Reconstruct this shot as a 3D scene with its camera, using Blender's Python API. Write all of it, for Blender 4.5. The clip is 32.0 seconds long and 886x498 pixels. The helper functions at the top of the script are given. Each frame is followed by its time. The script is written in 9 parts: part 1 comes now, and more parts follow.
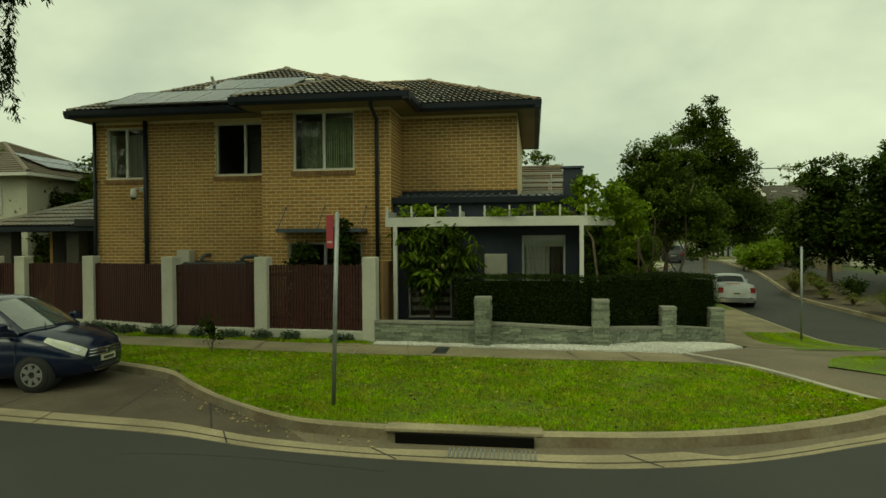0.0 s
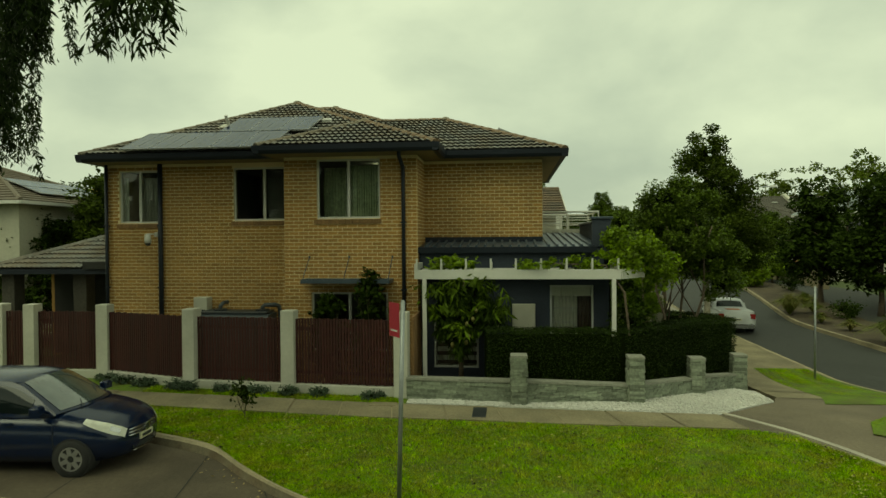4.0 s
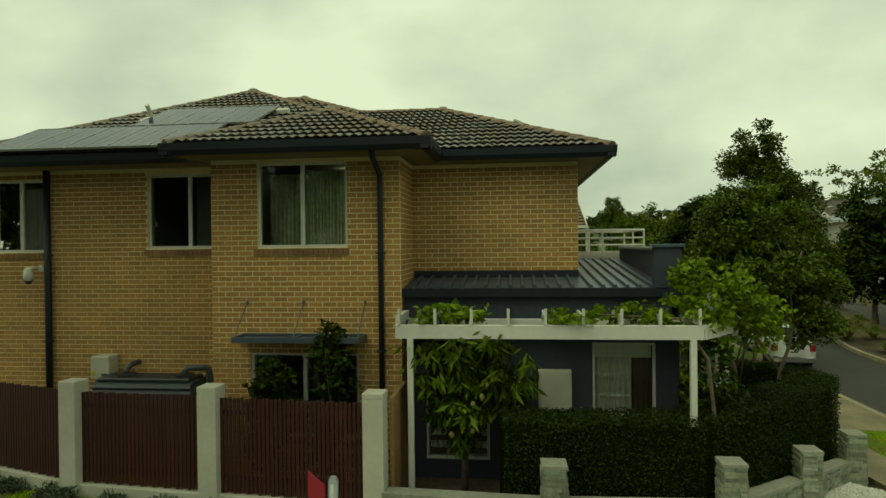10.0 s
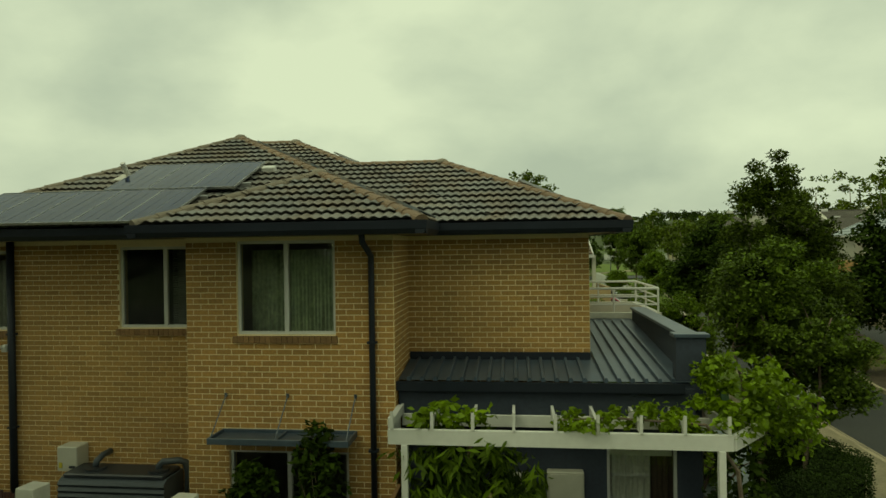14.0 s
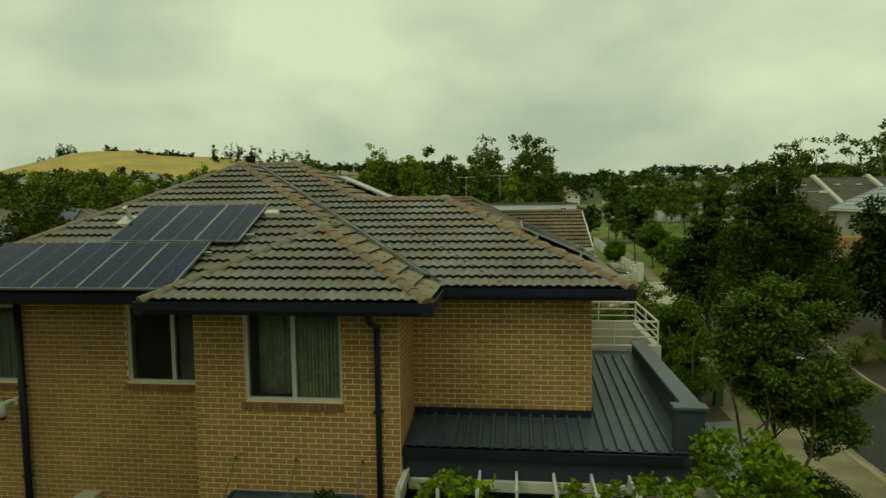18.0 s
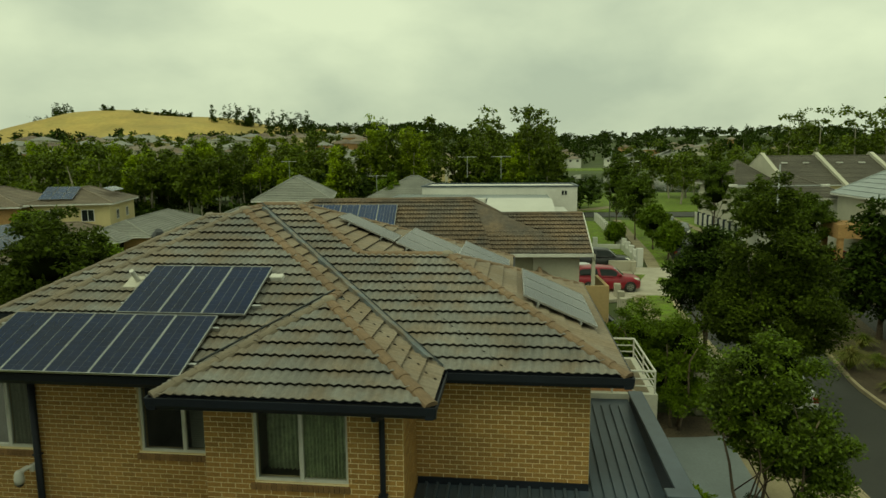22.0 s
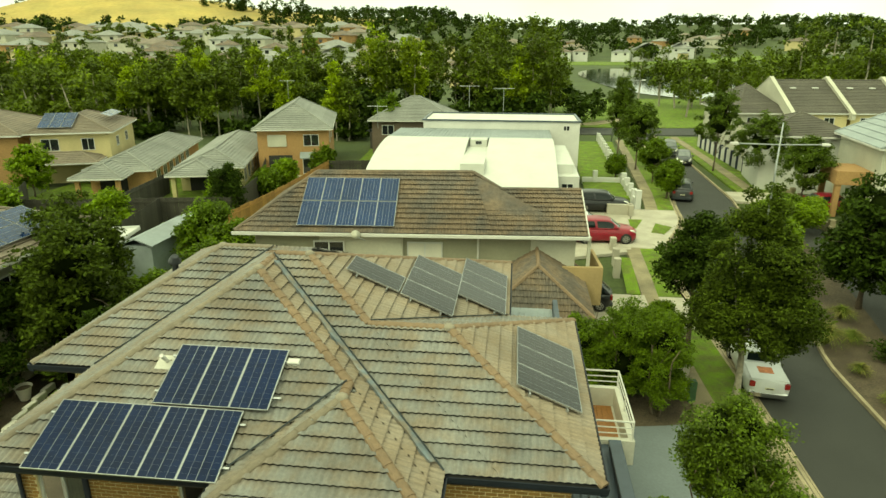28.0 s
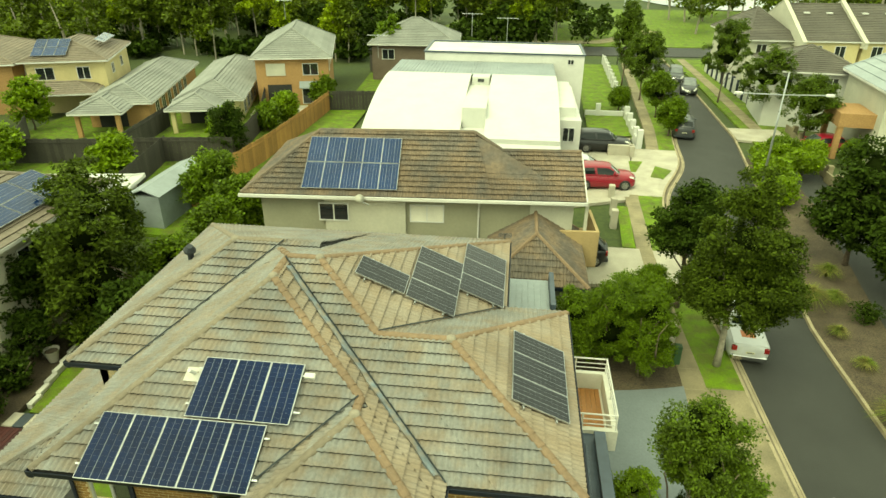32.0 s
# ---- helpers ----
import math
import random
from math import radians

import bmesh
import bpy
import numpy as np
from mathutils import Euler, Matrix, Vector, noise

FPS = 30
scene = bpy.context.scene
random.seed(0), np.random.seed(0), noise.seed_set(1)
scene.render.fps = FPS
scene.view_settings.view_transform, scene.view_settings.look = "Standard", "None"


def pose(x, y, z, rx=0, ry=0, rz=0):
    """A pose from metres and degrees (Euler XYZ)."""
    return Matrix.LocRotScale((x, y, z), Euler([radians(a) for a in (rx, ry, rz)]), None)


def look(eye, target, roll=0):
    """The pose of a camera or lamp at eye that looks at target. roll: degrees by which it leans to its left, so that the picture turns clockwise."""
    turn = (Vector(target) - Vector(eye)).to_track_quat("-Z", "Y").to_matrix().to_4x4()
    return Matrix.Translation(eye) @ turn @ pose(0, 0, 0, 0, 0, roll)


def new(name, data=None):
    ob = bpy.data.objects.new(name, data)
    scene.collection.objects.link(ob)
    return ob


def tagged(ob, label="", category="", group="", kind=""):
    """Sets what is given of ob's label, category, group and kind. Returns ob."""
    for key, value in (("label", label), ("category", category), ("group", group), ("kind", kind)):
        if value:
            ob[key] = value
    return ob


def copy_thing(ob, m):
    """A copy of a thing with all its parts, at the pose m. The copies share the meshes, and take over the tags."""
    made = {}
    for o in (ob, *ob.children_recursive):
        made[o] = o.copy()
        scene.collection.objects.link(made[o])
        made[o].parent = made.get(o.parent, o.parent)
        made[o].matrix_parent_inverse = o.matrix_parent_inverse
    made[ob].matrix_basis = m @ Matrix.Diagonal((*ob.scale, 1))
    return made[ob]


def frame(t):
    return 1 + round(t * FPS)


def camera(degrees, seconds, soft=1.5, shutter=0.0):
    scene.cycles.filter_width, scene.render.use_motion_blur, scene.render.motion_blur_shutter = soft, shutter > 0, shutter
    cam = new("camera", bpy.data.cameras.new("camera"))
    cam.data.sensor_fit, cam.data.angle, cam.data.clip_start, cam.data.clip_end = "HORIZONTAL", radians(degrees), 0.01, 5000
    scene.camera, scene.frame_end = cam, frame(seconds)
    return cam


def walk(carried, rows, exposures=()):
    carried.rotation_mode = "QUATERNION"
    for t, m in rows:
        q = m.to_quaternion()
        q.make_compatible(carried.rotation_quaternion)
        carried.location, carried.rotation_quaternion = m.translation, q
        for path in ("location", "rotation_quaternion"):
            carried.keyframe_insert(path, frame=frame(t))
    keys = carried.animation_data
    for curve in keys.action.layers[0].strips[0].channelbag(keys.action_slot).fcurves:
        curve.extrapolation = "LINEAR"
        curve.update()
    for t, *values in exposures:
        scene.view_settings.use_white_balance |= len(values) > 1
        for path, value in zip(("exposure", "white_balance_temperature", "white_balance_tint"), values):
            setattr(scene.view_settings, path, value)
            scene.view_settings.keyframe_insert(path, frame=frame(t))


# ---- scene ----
cam = camera(69.8, 32.0)
METRES, EYE, TILT, LEAN, TURN = 20.5, 2.25, -1.0, 0.35, 8.1
ROWS = [
    (0.0, 0.0, 0.0, 0.0, -0.0, 0.0, 0.0),
    (0.5, -0.0265, 0.0036, -0.0015, -2.02, 0.1, 0.06),
    (1.0, -0.0498, 0.006, -0.0002, -2.04, 0.11, 0.06),
    (1.5, -0.0583, 0.0076, 0.0085, -2.03, 0.12, 0.05),
    (2.0, -0.0588, 0.0085, 0.0193, -2.03, 0.12, 0.04),
    (2.5, -0.0575, 0.0093, 0.0284, -2.04, 0.11, 0.05),
    (3.0, -0.0577, 0.0101, 0.0367, -2.05, 0.12, 0.05),
    (3.5, -0.0583, 0.0101, 0.045, -2.07, 0.12, 0.05),
    (5.5, -0.0579, 0.0105, 0.0796, -2.1, 0.57, 0.24),
    (6.0, -0.0584, 0.0171, 0.0798, -2.12, 0.58, 0.24),
    (6.5, -0.0568, 0.0359, 0.0803, -2.12, 0.64, 0.29),
    (7.0, -0.0549, 0.0656, 0.0821, -2.15, 0.63, 0.29),
    (7.5, -0.0519, 0.0972, 0.0827, -2.09, 0.63, 0.29),
    (8.0, -0.0484, 0.1287, 0.0836, -1.97, 0.64, 0.3),
    (8.5, -0.0484, 0.158, 0.0847, -1.98, 0.66, 0.31),
    (9.0, -0.0463, 0.1868, 0.0852, -1.87, 0.66, 0.34),
    (9.5, -0.0453, 0.2123, 0.0859, -1.87, 0.61, 0.32),
    (10.0, -0.0435, 0.2336, 0.0868, -1.81, 0.55, 0.33),
    (10.5, -0.0408, 0.2527, 0.0866, -1.68, 0.57, 0.36),
    (11.0, -0.0394, 0.27, 0.0864, -1.65, 0.58, 0.37),
    (11.5, -0.0386, 0.2799, 0.0965, -1.63, 0.57, 0.34),
    (12.0, -0.0394, 0.2821, 0.1119, -1.68, 0.69, 0.36),
    (12.5, -0.0397, 0.2821, 0.1247, -1.72, 0.8, 0.37),
    (13.0, -0.0393, 0.282, 0.1283, -1.61, 0.54, 0.49),
    (13.5, -0.0389, 0.2817, 0.1398, -1.6, 0.62, 0.51),
    (14.0, -0.0381, 0.2812, 0.1501, -1.56, 0.7, 0.51),
    (14.5, -0.0381, 0.2807, 0.1593, -1.56, 0.75, 0.5),
    (15.0, -0.0384, 0.2806, 0.171, -1.57, 0.79, 0.5),
    (15.5, -0.0387, 0.2803, 0.1815, -1.61, 0.83, 0.53),
    (17.5, -0.0431, 0.2811, 0.2263, -1.76, -2.37, 0.39),
    (18.0, -0.0429, 0.281, 0.2372, -1.76, -3.59, 0.37),
    (18.5, -0.0433, 0.2806, 0.248, -1.74, -4.27, 0.37),
    (19.0, -0.0436, 0.2805, 0.259, -1.72, -4.73, 0.33),
    (19.5, -0.0437, 0.28, 0.27, -1.72, -5.21, 0.3),
    (20.0, -0.0436, 0.2797, 0.2815, -1.73, -5.7, 0.27),
    (20.5, -0.0434, 0.2809, 0.2928, -1.73, -6.17, 0.26),
    (21.0, -0.0434, 0.2816, 0.3044, -1.73, -6.58, 0.22),
    (21.5, -0.0439, 0.2822, 0.3196, -1.72, -6.89, 0.18),
    (22.0, -0.0449, 0.2819, 0.3364, -1.73, -7.18, 0.12),
    (22.5, -0.0464, 0.282, 0.3538, -1.72, -7.45, 0.07),
    (23.0, -0.0472, 0.2825, 0.3704, -1.72, -7.73, 0.01),
    (23.5, -0.0473, 0.2825, 0.3868, -1.71, -7.98, -0.06),
    (24.0, -0.048, 0.2825, 0.4038, -1.71, -8.24, -0.13),
    (24.5, -0.0489, 0.2813, 0.421, -1.7, -8.51, -0.18),
    (26.5, -0.0491, 0.2777, 0.4924, -1.65, -13.18, -0.29),
    (27.0, -0.0496, 0.2784, 0.5095, -1.63, -14.68, -0.32),
    (27.5, -0.0489, 0.2777, 0.5269, -1.62, -15.92, -0.36),
    (28.0, -0.0476, 0.2767, 0.5446, -1.6, -17.07, -0.41),
    (28.5, -0.0468, 0.2759, 0.5619, -1.59, -18.16, -0.45),
    (29.0, -0.047, 0.2762, 0.5789, -1.59, -19.0, -0.5),
    (29.5, -0.0471, 0.278, 0.5971, -1.55, -19.8, -0.55),
    (30.0, -0.0483, 0.2814, 0.6152, -1.56, -20.76, -0.58),
    (30.5, -0.0504, 0.2842, 0.632, -1.52, -22.04, -0.63),
    (31.0, -0.0502, 0.2854, 0.647, -1.48, -23.72, -0.67),
    (31.5, -0.0501, 0.2824, 0.6631, -1.47, -24.77, -0.71),
    (32.0, -0.0526, 0.2809, 0.6856, -1.46, -25.55, -0.78),
]
walk(cam, [(t, pose(0, 0, EYE, TILT, LEAN, TURN) @ pose(METRES * x, METRES * y, METRES * z, 90 + pitch, roll, yaw)) for t, x, y, z, yaw, pitch, roll in ROWS],
     exposures=[(0.0, -0.07, 8650, -28), (9.0, -0.12, 8650, -28), (11.0, 0.03, 8650, -28), (13.0, -0.02, 8650, -28), (15.0, -0.29, 8650, -28), (18.0, -0.26, 8650, -28), (20.0, -0.18, 8650, -28), (22.0, -0.11, 8650, -28), (24.5, -0.11, 8650, -28), (26.5, 0.38, 9000, -28), (28.0, 1.04, 9150, -28), (29.0, 1.33, 9150, -28), (32.0, 1.38, 9150, -28)])

# ---- world and light ----
SUN_ELEV, SUN_AZ = radians(52), radians(215)
world = bpy.data.worlds.new("overcast_sky")
scene.world = world
world.use_nodes = True
wn, wl = world.node_tree.nodes, world.node_tree.links
bg = wn["Background"]
sky = wn.new("ShaderNodeTexSky")
sky.sky_type = "NISHITA"
sky.sun_disc = False
sky.sun_elevation, sky.sun_rotation = SUN_ELEV, SUN_AZ
sky.dust_density = 3.0
coord = wn.new("ShaderNodeTexCoord")
squash = wn.new("ShaderNodeMapping")
squash.inputs["Scale"].default_value = (1.0, 1.0, 1.8)
wl.new(coord.outputs["Generated"], squash.inputs["Vector"])
cloud = wn.new("ShaderNodeTexNoise")
cloud.inputs["Scale"].default_value, cloud.inputs["Detail"].default_value, cloud.inputs["Roughness"].default_value = 2.1, 7.0, 0.5
cloud.inputs["Distortion"].default_value = 0.12
wl.new(squash.outputs["Vector"], cloud.inputs["Vector"])
ramp = wn.new("ShaderNodeValToRGB")
ramp.color_ramp.elements[0].position, ramp.color_ramp.elements[0].color = 0.36, (6.4, 6.7, 7.1, 1)
ramp.color_ramp.elements[1].position, ramp.color_ramp.elements[1].color = 0.62, (10.5, 10.5, 10.4, 1)
wl.new(cloud.outputs["Fac"], ramp.inputs["Fac"])
veil = wn.new("ShaderNodeMix")
veil.data_type = "RGBA"
veil.inputs["Factor"].default_value = 0.93
wl.new(sky.outputs["Color"], veil.inputs["A"])
wl.new(ramp.outputs["Color"], veil.inputs["B"])
wl.new(veil.outputs["Result"], bg.inputs["Color"])
bg.inputs["Strength"].default_value = 0.085

sun_data = bpy.data.lights.new("sun", "SUN")
sun_data.energy, sun_data.angle, sun_data.color = 1.12, radians(40), (1.0, 0.95, 0.88)
sun = new("sun", sun_data)
sun.matrix_world = look((0, 0, 60), (math.sin(SUN_AZ) * -40, math.cos(SUN_AZ) * -40, 60 - 40 * math.tan(SUN_ELEV)))


# ---- materials ----
ALBEDO = 0.74


def mat(name, color, rough=0.7, metal=0.0, spec=0.5, var=0.25, scale=6.0, stain=0.2, stain_scale=0.6, bump=0.0, bump_scale=40.0,
        rand=0.0, island=0.0, coat=0.0, translucent=0.0, tint=None):
    """A surface with fine grain and broad stains in world metres; rand and island vary it from piece to piece."""
    m = bpy.data.materials.new(name)
    m.use_nodes = True
    n, l = m.node_tree.nodes, m.node_tree.links
    p = n["Principled BSDF"]
    p.inputs["Roughness"].default_value, p.inputs["Metallic"].default_value = rough, metal
    p.inputs["Specular IOR Level"].default_value = spec
    p.inputs["Coat Weight"].default_value = coat
    geo = n.new("ShaderNodeNewGeometry")

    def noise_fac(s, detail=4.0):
        t = n.new("ShaderNodeTexNoise")
        t.inputs["Scale"].default_value, t.inputs["Detail"].default_value = s, detail
        l.new(geo.outputs["Position"], t.inputs["Vector"])
        return t.outputs["Fac"]

    def swing(fac, amount):
        r = n.new("ShaderNodeMapRange")
        r.inputs["From Min"].default_value, r.inputs["From Max"].default_value = 0.25, 0.75
        r.inputs["To Min"].default_value, r.inputs["To Max"].default_value = 1 - amount, 1 + amount
        l.new(fac, r.inputs["Value"])
        return r.outputs["Result"]

    def times(a, b):
        t = n.new("ShaderNodeMath")
        t.operation = "MULTIPLY"
        l.new(a, t.inputs[0])
        l.new(b, t.inputs[1])
        return t.outputs[0]

    value = times(swing(noise_fac(scale), var), swing(noise_fac(stain_scale, 3.0), stain))
    if rand or island:
        if rand:
            source = n.new("ShaderNodeObjectInfo").outputs["Random"]
        else:
            source = geo.outputs["Random Per Island"]
        r = n.new("ShaderNodeMapRange")
        r.inputs["To Min"].default_value, r.inputs["To Max"].default_value = 1 - (rand or island), 1 + (rand or island)
        l.new(source, r.inputs["Value"])
        value = times(value, r.outputs["Result"])
    base = n.new("ShaderNodeRGB")
    base.outputs[0].default_value = (*[c * ALBEDO for c in color], 1)
    out = base.outputs[0]
    if tint:
        mix = n.new("ShaderNodeMix")
        mix.data_type = "RGBA"
        mix.inputs["B"].default_value = (*[c * ALBEDO for c in tint], 1)
        l.new(out, mix.inputs["A"])
        r = n.new("ShaderNodeMapRange")
        r.inputs["From Min"].default_value, r.inputs["From Max"].default_value = 0.4, 0.62
        l.new(noise_fac(stain_scale * 2.3, 5.0), r.inputs["Value"])
        l.new(r.outputs["Result"], mix.inputs["Factor"])
        out = mix.outputs["Result"]
    scaled = n.new("ShaderNodeVectorMath")
    scaled.operation = "SCALE"
    l.new(out, scaled.inputs[0])
    l.new(value, scaled.inputs["Scale"])
    l.new(scaled.outputs["Vector"], p.inputs["Base Color"])
    if bump:
        b = n.new("ShaderNodeBump")
        b.inputs["Strength"].default_value, b.inputs["Distance"].default_value = min(1.0, bump), 0.02
        l.new(noise_fac(bump_scale, 6.0), b.inputs["Height"])
        l.new(b.outputs["Normal"], p.inputs["Normal"])
    if translucent:
        tr = n.new("ShaderNodeBsdfTranslucent")
        l.new(scaled.outputs["Vector"], tr.inputs["Color"])
        mx = n.new("ShaderNodeMixShader")
        mx.inputs["Fac"].default_value = translucent
        l.new(p.outputs["BSDF"], mx.inputs[1])
        l.new(tr.outputs["BSDF"], mx.inputs[2])
        l.new(mx.outputs["Shader"], n["Material Output"].inputs["Surface"])
    return m


def glass_mat(name, tint=(0.86, 0.9, 0.88), clear=0.95):
    m = bpy.data.materials.new(name)
    m.use_nodes = True
    n, l = m.node_tree.nodes, m.node_tree.links
    n.remove(n["Principled BSDF"])
    t, g, f, mx = (n.new("ShaderNodeBsdfTransparent"), n.new("ShaderNodeBsdfGlossy"), n.new("ShaderNodeFresnel"), n.new("ShaderNodeMixShader"))
    t.inputs["Color"].default_value = (*[c * clear for c in tint], 1)
    g.inputs["Roughness"].default_value = 0.02
    f.inputs["IOR"].default_value = 1.55
    l.new(f.outputs[0], mx.inputs["Fac"])
    l.new(t.outputs[0], mx.inputs[1])
    l.new(g.outputs[0], mx.inputs[2])
    l.new(mx.outputs[0], n["Material Output"].inputs["Surface"])
    return m


def glow_mat(name, color, strength):
    m = bpy.data.materials.new(name)
    m.use_nodes = True
    p = m.node_tree.nodes["Principled BSDF"]
    p.inputs["Emission Color"].default_value, p.inputs["Emission Strength"].default_value = (*color, 1), strength
    return m


M_BRICK = mat("brick", (0.43, 0.243, 0.073), 0.85, var=0.22, scale=35, stain=0.12, island=0.18, bump=0.35, bump_scale=120)
M_BRICK_PIECE = mat("brick_piece", (0.467, 0.255, 0.077), 0.85, var=0.22, scale=35, stain=0.12, rand=0.18, bump=0.35, bump_scale=120)
M_SILL = mat("sill_brick", (0.30, 0.17, 0.075), 0.85, var=0.25, scale=30, island=0.2, bump=0.3, bump_scale=120)
M_MORTAR = mat("mortar", (1.0, 0.84, 0.53), 0.95, var=0.15, scale=50, stain=0.15, bump=0.3, bump_scale=150)
M_TILE = mat("roof_tile", (0.238, 0.236, 0.218), 0.6, spec=0.4, var=0.18, scale=14, stain=0.26, stain_scale=0.7, island=0.09, bump=0.25, bump_scale=90, tint=(0.238, 0.198, 0.150))
M_TILE_PIECE = mat("roof_tile_piece", (0.238, 0.236, 0.218), 0.6, spec=0.4, var=0.18, scale=14, stain=0.26, stain_scale=0.7, rand=0.09, bump=0.25, bump_scale=90, tint=(0.238, 0.198, 0.150))
# browner copy of the tile, laid only on the right-facing planes
M_TILE_SIDE = mat("side_roof_tile", (0.285, 0.225, 0.16), 0.7, spec=0.3, var=0.13, scale=20, stain=0.2, stain_scale=0.6, island=0.09, bump=0.25, bump_scale=90, tint=(0.30, 0.255, 0.20))
# greyer cap for the left hips and the left rear ridge
M_CAP_GREY = mat("greyer_ridge_cap", (0.225, 0.185, 0.132), 0.7, var=0.2, scale=10, stain=0.2, island=0.07, bump=0.35, bump_scale=60)
M_CAP = mat("ridge_cap", (0.232, 0.155, 0.092), 0.7, var=0.2, scale=10, stain=0.2, island=0.07, bump=0.35, bump_scale=60)
M_NAVY = mat("navy_metal", (0.016, 0.021, 0.033), 0.5, spec=0.3, var=0.12, scale=8, stain=0.15)
M_NAVY_ROOF = mat("navy_roof_sheet", (0.062, 0.085, 0.115), 0.38, spec=0.5, var=0.14, scale=5, stain=0.25, stain_scale=1.2)
M_NAVY_WALL = mat("navy_render", (0.035, 0.045, 0.068), 0.85, var=0.15, scale=20, stain=0.15, bump=0.2, bump_scale=90)
M_WHITE = mat("white_paint", (0.74, 0.73, 0.68), 0.6, var=0.05, scale=9, stain=0.1, bump=0.1, bump_scale=60)
M_CREAM = mat("cream_render", (0.68, 0.66, 0.57), 0.85, var=0.06, scale=14, stain=0.14, stain_scale=1.3, bump=0.25, bump_scale=110)
# tan, with the shade under the eaves put into the colour
M_SOFFIT = mat("eaves_lining", (0.30, 0.235, 0.135), 0.85, var=0.06, scale=14, stain=0.2, stain_scale=0.8)
M_FRAME = mat("window_frame", (0.72, 0.72, 0.68), 0.45, var=0.04, stain=0.06)
M_MAROON = mat("maroon_slats", (0.056, 0.0085, 0.007), 0.6, var=0.2, scale=18, stain=0.15, rand=0.2)
M_CONC = mat("concrete", (0.29, 0.245, 0.15), 0.9, var=0.22, scale=25, stain=0.34, stain_scale=0.9, bump=0.3, bump_scale=150)
M_CONC_LIGHT = mat("pale_concrete", (0.50, 0.46, 0.37), 0.9, var=0.12, scale=25, stain=0.2, stain_scale=0.8, bump=0.25, bump_scale=150)
M_BAY = mat("stained_concrete", (0.115, 0.09, 0.06), 0.9, var=0.2, scale=20, stain=0.35, stain_scale=0.9, bump=0.3, bump_scale=120)
M_TUSSOCK = mat("tussock_blades", (0.16, 0.21, 0.03), 0.8, spec=0.2, var=0.3, scale=5, island=0.5, tint=(0.22, 0.2, 0.06))
M_DRAIN_SHADE = mat("drain_shade", (0.012, 0.011, 0.01), 1.0, spec=0.0, var=0.1)
M_CORNER = mat("dark_stained_concrete", (0.19, 0.155, 0.105), 0.9, var=0.2, scale=20, stain=0.4, stain_scale=0.5, bump=0.3, bump_scale=130)
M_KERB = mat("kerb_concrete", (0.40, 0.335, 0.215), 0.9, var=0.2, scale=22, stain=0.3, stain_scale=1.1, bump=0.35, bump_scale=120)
# darker than M_KERB for the shade on the upright face; the brown tint is stain
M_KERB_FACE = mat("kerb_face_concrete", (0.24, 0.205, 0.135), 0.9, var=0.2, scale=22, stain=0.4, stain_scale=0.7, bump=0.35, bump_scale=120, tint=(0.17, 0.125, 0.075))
M_ASPHALT = mat("asphalt", (0.045, 0.046, 0.041), 0.75, var=0.3, scale=160, stain=0.2, stain_scale=0.5, bump=0.5, bump_scale=220)
M_SEAL = mat("crack_sealant", (0.026, 0.027, 0.025), 0.7, var=0.2, scale=20)
M_GRASS = mat("lawn", (0.15, 0.25, 0.006), 0.9, var=0.45, scale=30, stain=0.3, stain_scale=0.8, bump=0.9, bump_scale=60, tint=(0.13, 0.16, 0.02))
M_BLADE = mat("grass_blades", (0.29, 0.48, 0.008), 0.7, spec=0.2, var=0.35, scale=9, stain=0.32, stain_scale=1.3, island=0.7, translucent=0.25, tint=(0.38, 0.43, 0.03))
M_EARTH = mat("earth", (0.075, 0.10, 0.02), 0.95, var=0.3, scale=3, stain=0.35, stain_scale=0.05, bump=0.4, bump_scale=20, tint=(0.06, 0.085, 0.025))
M_MULCH = mat("mulch", (0.085, 0.062, 0.038), 0.95, var=0.6, scale=16, stain=0.25, bump=1.0, bump_scale=30, tint=(0.11, 0.085, 0.05))
M_PEBBLE = mat("white_pebbles", (0.72, 0.70, 0.64), 0.8, var=0.15, scale=40, stain=0.12, island=0.15)
M_STONE = mat("stacked_stone", (0.265, 0.295, 0.22), 0.85, var=0.3, scale=18, stain=0.2, rand=0.35, bump=0.5, bump_scale=70)
M_STONE_CAP = mat("stone_coping", (0.33, 0.33, 0.27), 0.85, var=0.2, scale=14, stain=0.2, bump=0.3, bump_scale=70)
M_GLASS = glass_mat("window_glass")
M_CURTAIN = mat("curtain_cloth", (0.84, 0.83, 0.72), 0.95, var=0.15, scale=20, translucent=0.2)
M_SHEER = mat("green_sheer_cloth", (0.72, 0.80, 0.55), 0.95, var=0.3, scale=14, stain=0.3, stain_scale=3, translucent=0.2)
M_BROWN_CLOTH = mat("brown_curtain", (0.10, 0.07, 0.05), 0.95, var=0.15, scale=20)
M_BLIND = mat("roller_blind", (0.85, 0.82, 0.70), 0.95, var=0.05, scale=20)
M_ROOM = mat("dim_room", (0.34, 0.34, 0.29), 0.9, var=0.2, scale=2)
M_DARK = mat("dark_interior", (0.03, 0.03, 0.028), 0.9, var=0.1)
M_ALU = mat("aluminium", (0.62, 0.63, 0.63), 0.4, metal=0.9, var=0.06)
M_GALV = mat("galvanised_steel", (0.42, 0.44, 0.44), 0.5, metal=0.7, var=0.12, scale=12)
M_CELL = mat("solar_cell", (0.005, 0.016, 0.060), 0.05, spec=0.22, var=0.15, scale=6, stain=0.25, stain_scale=1.0, island=0.12)
M_CELL_LINE = mat("cell_gap", (0.36, 0.39, 0.42), 0.08, spec=0.22, var=0.05)
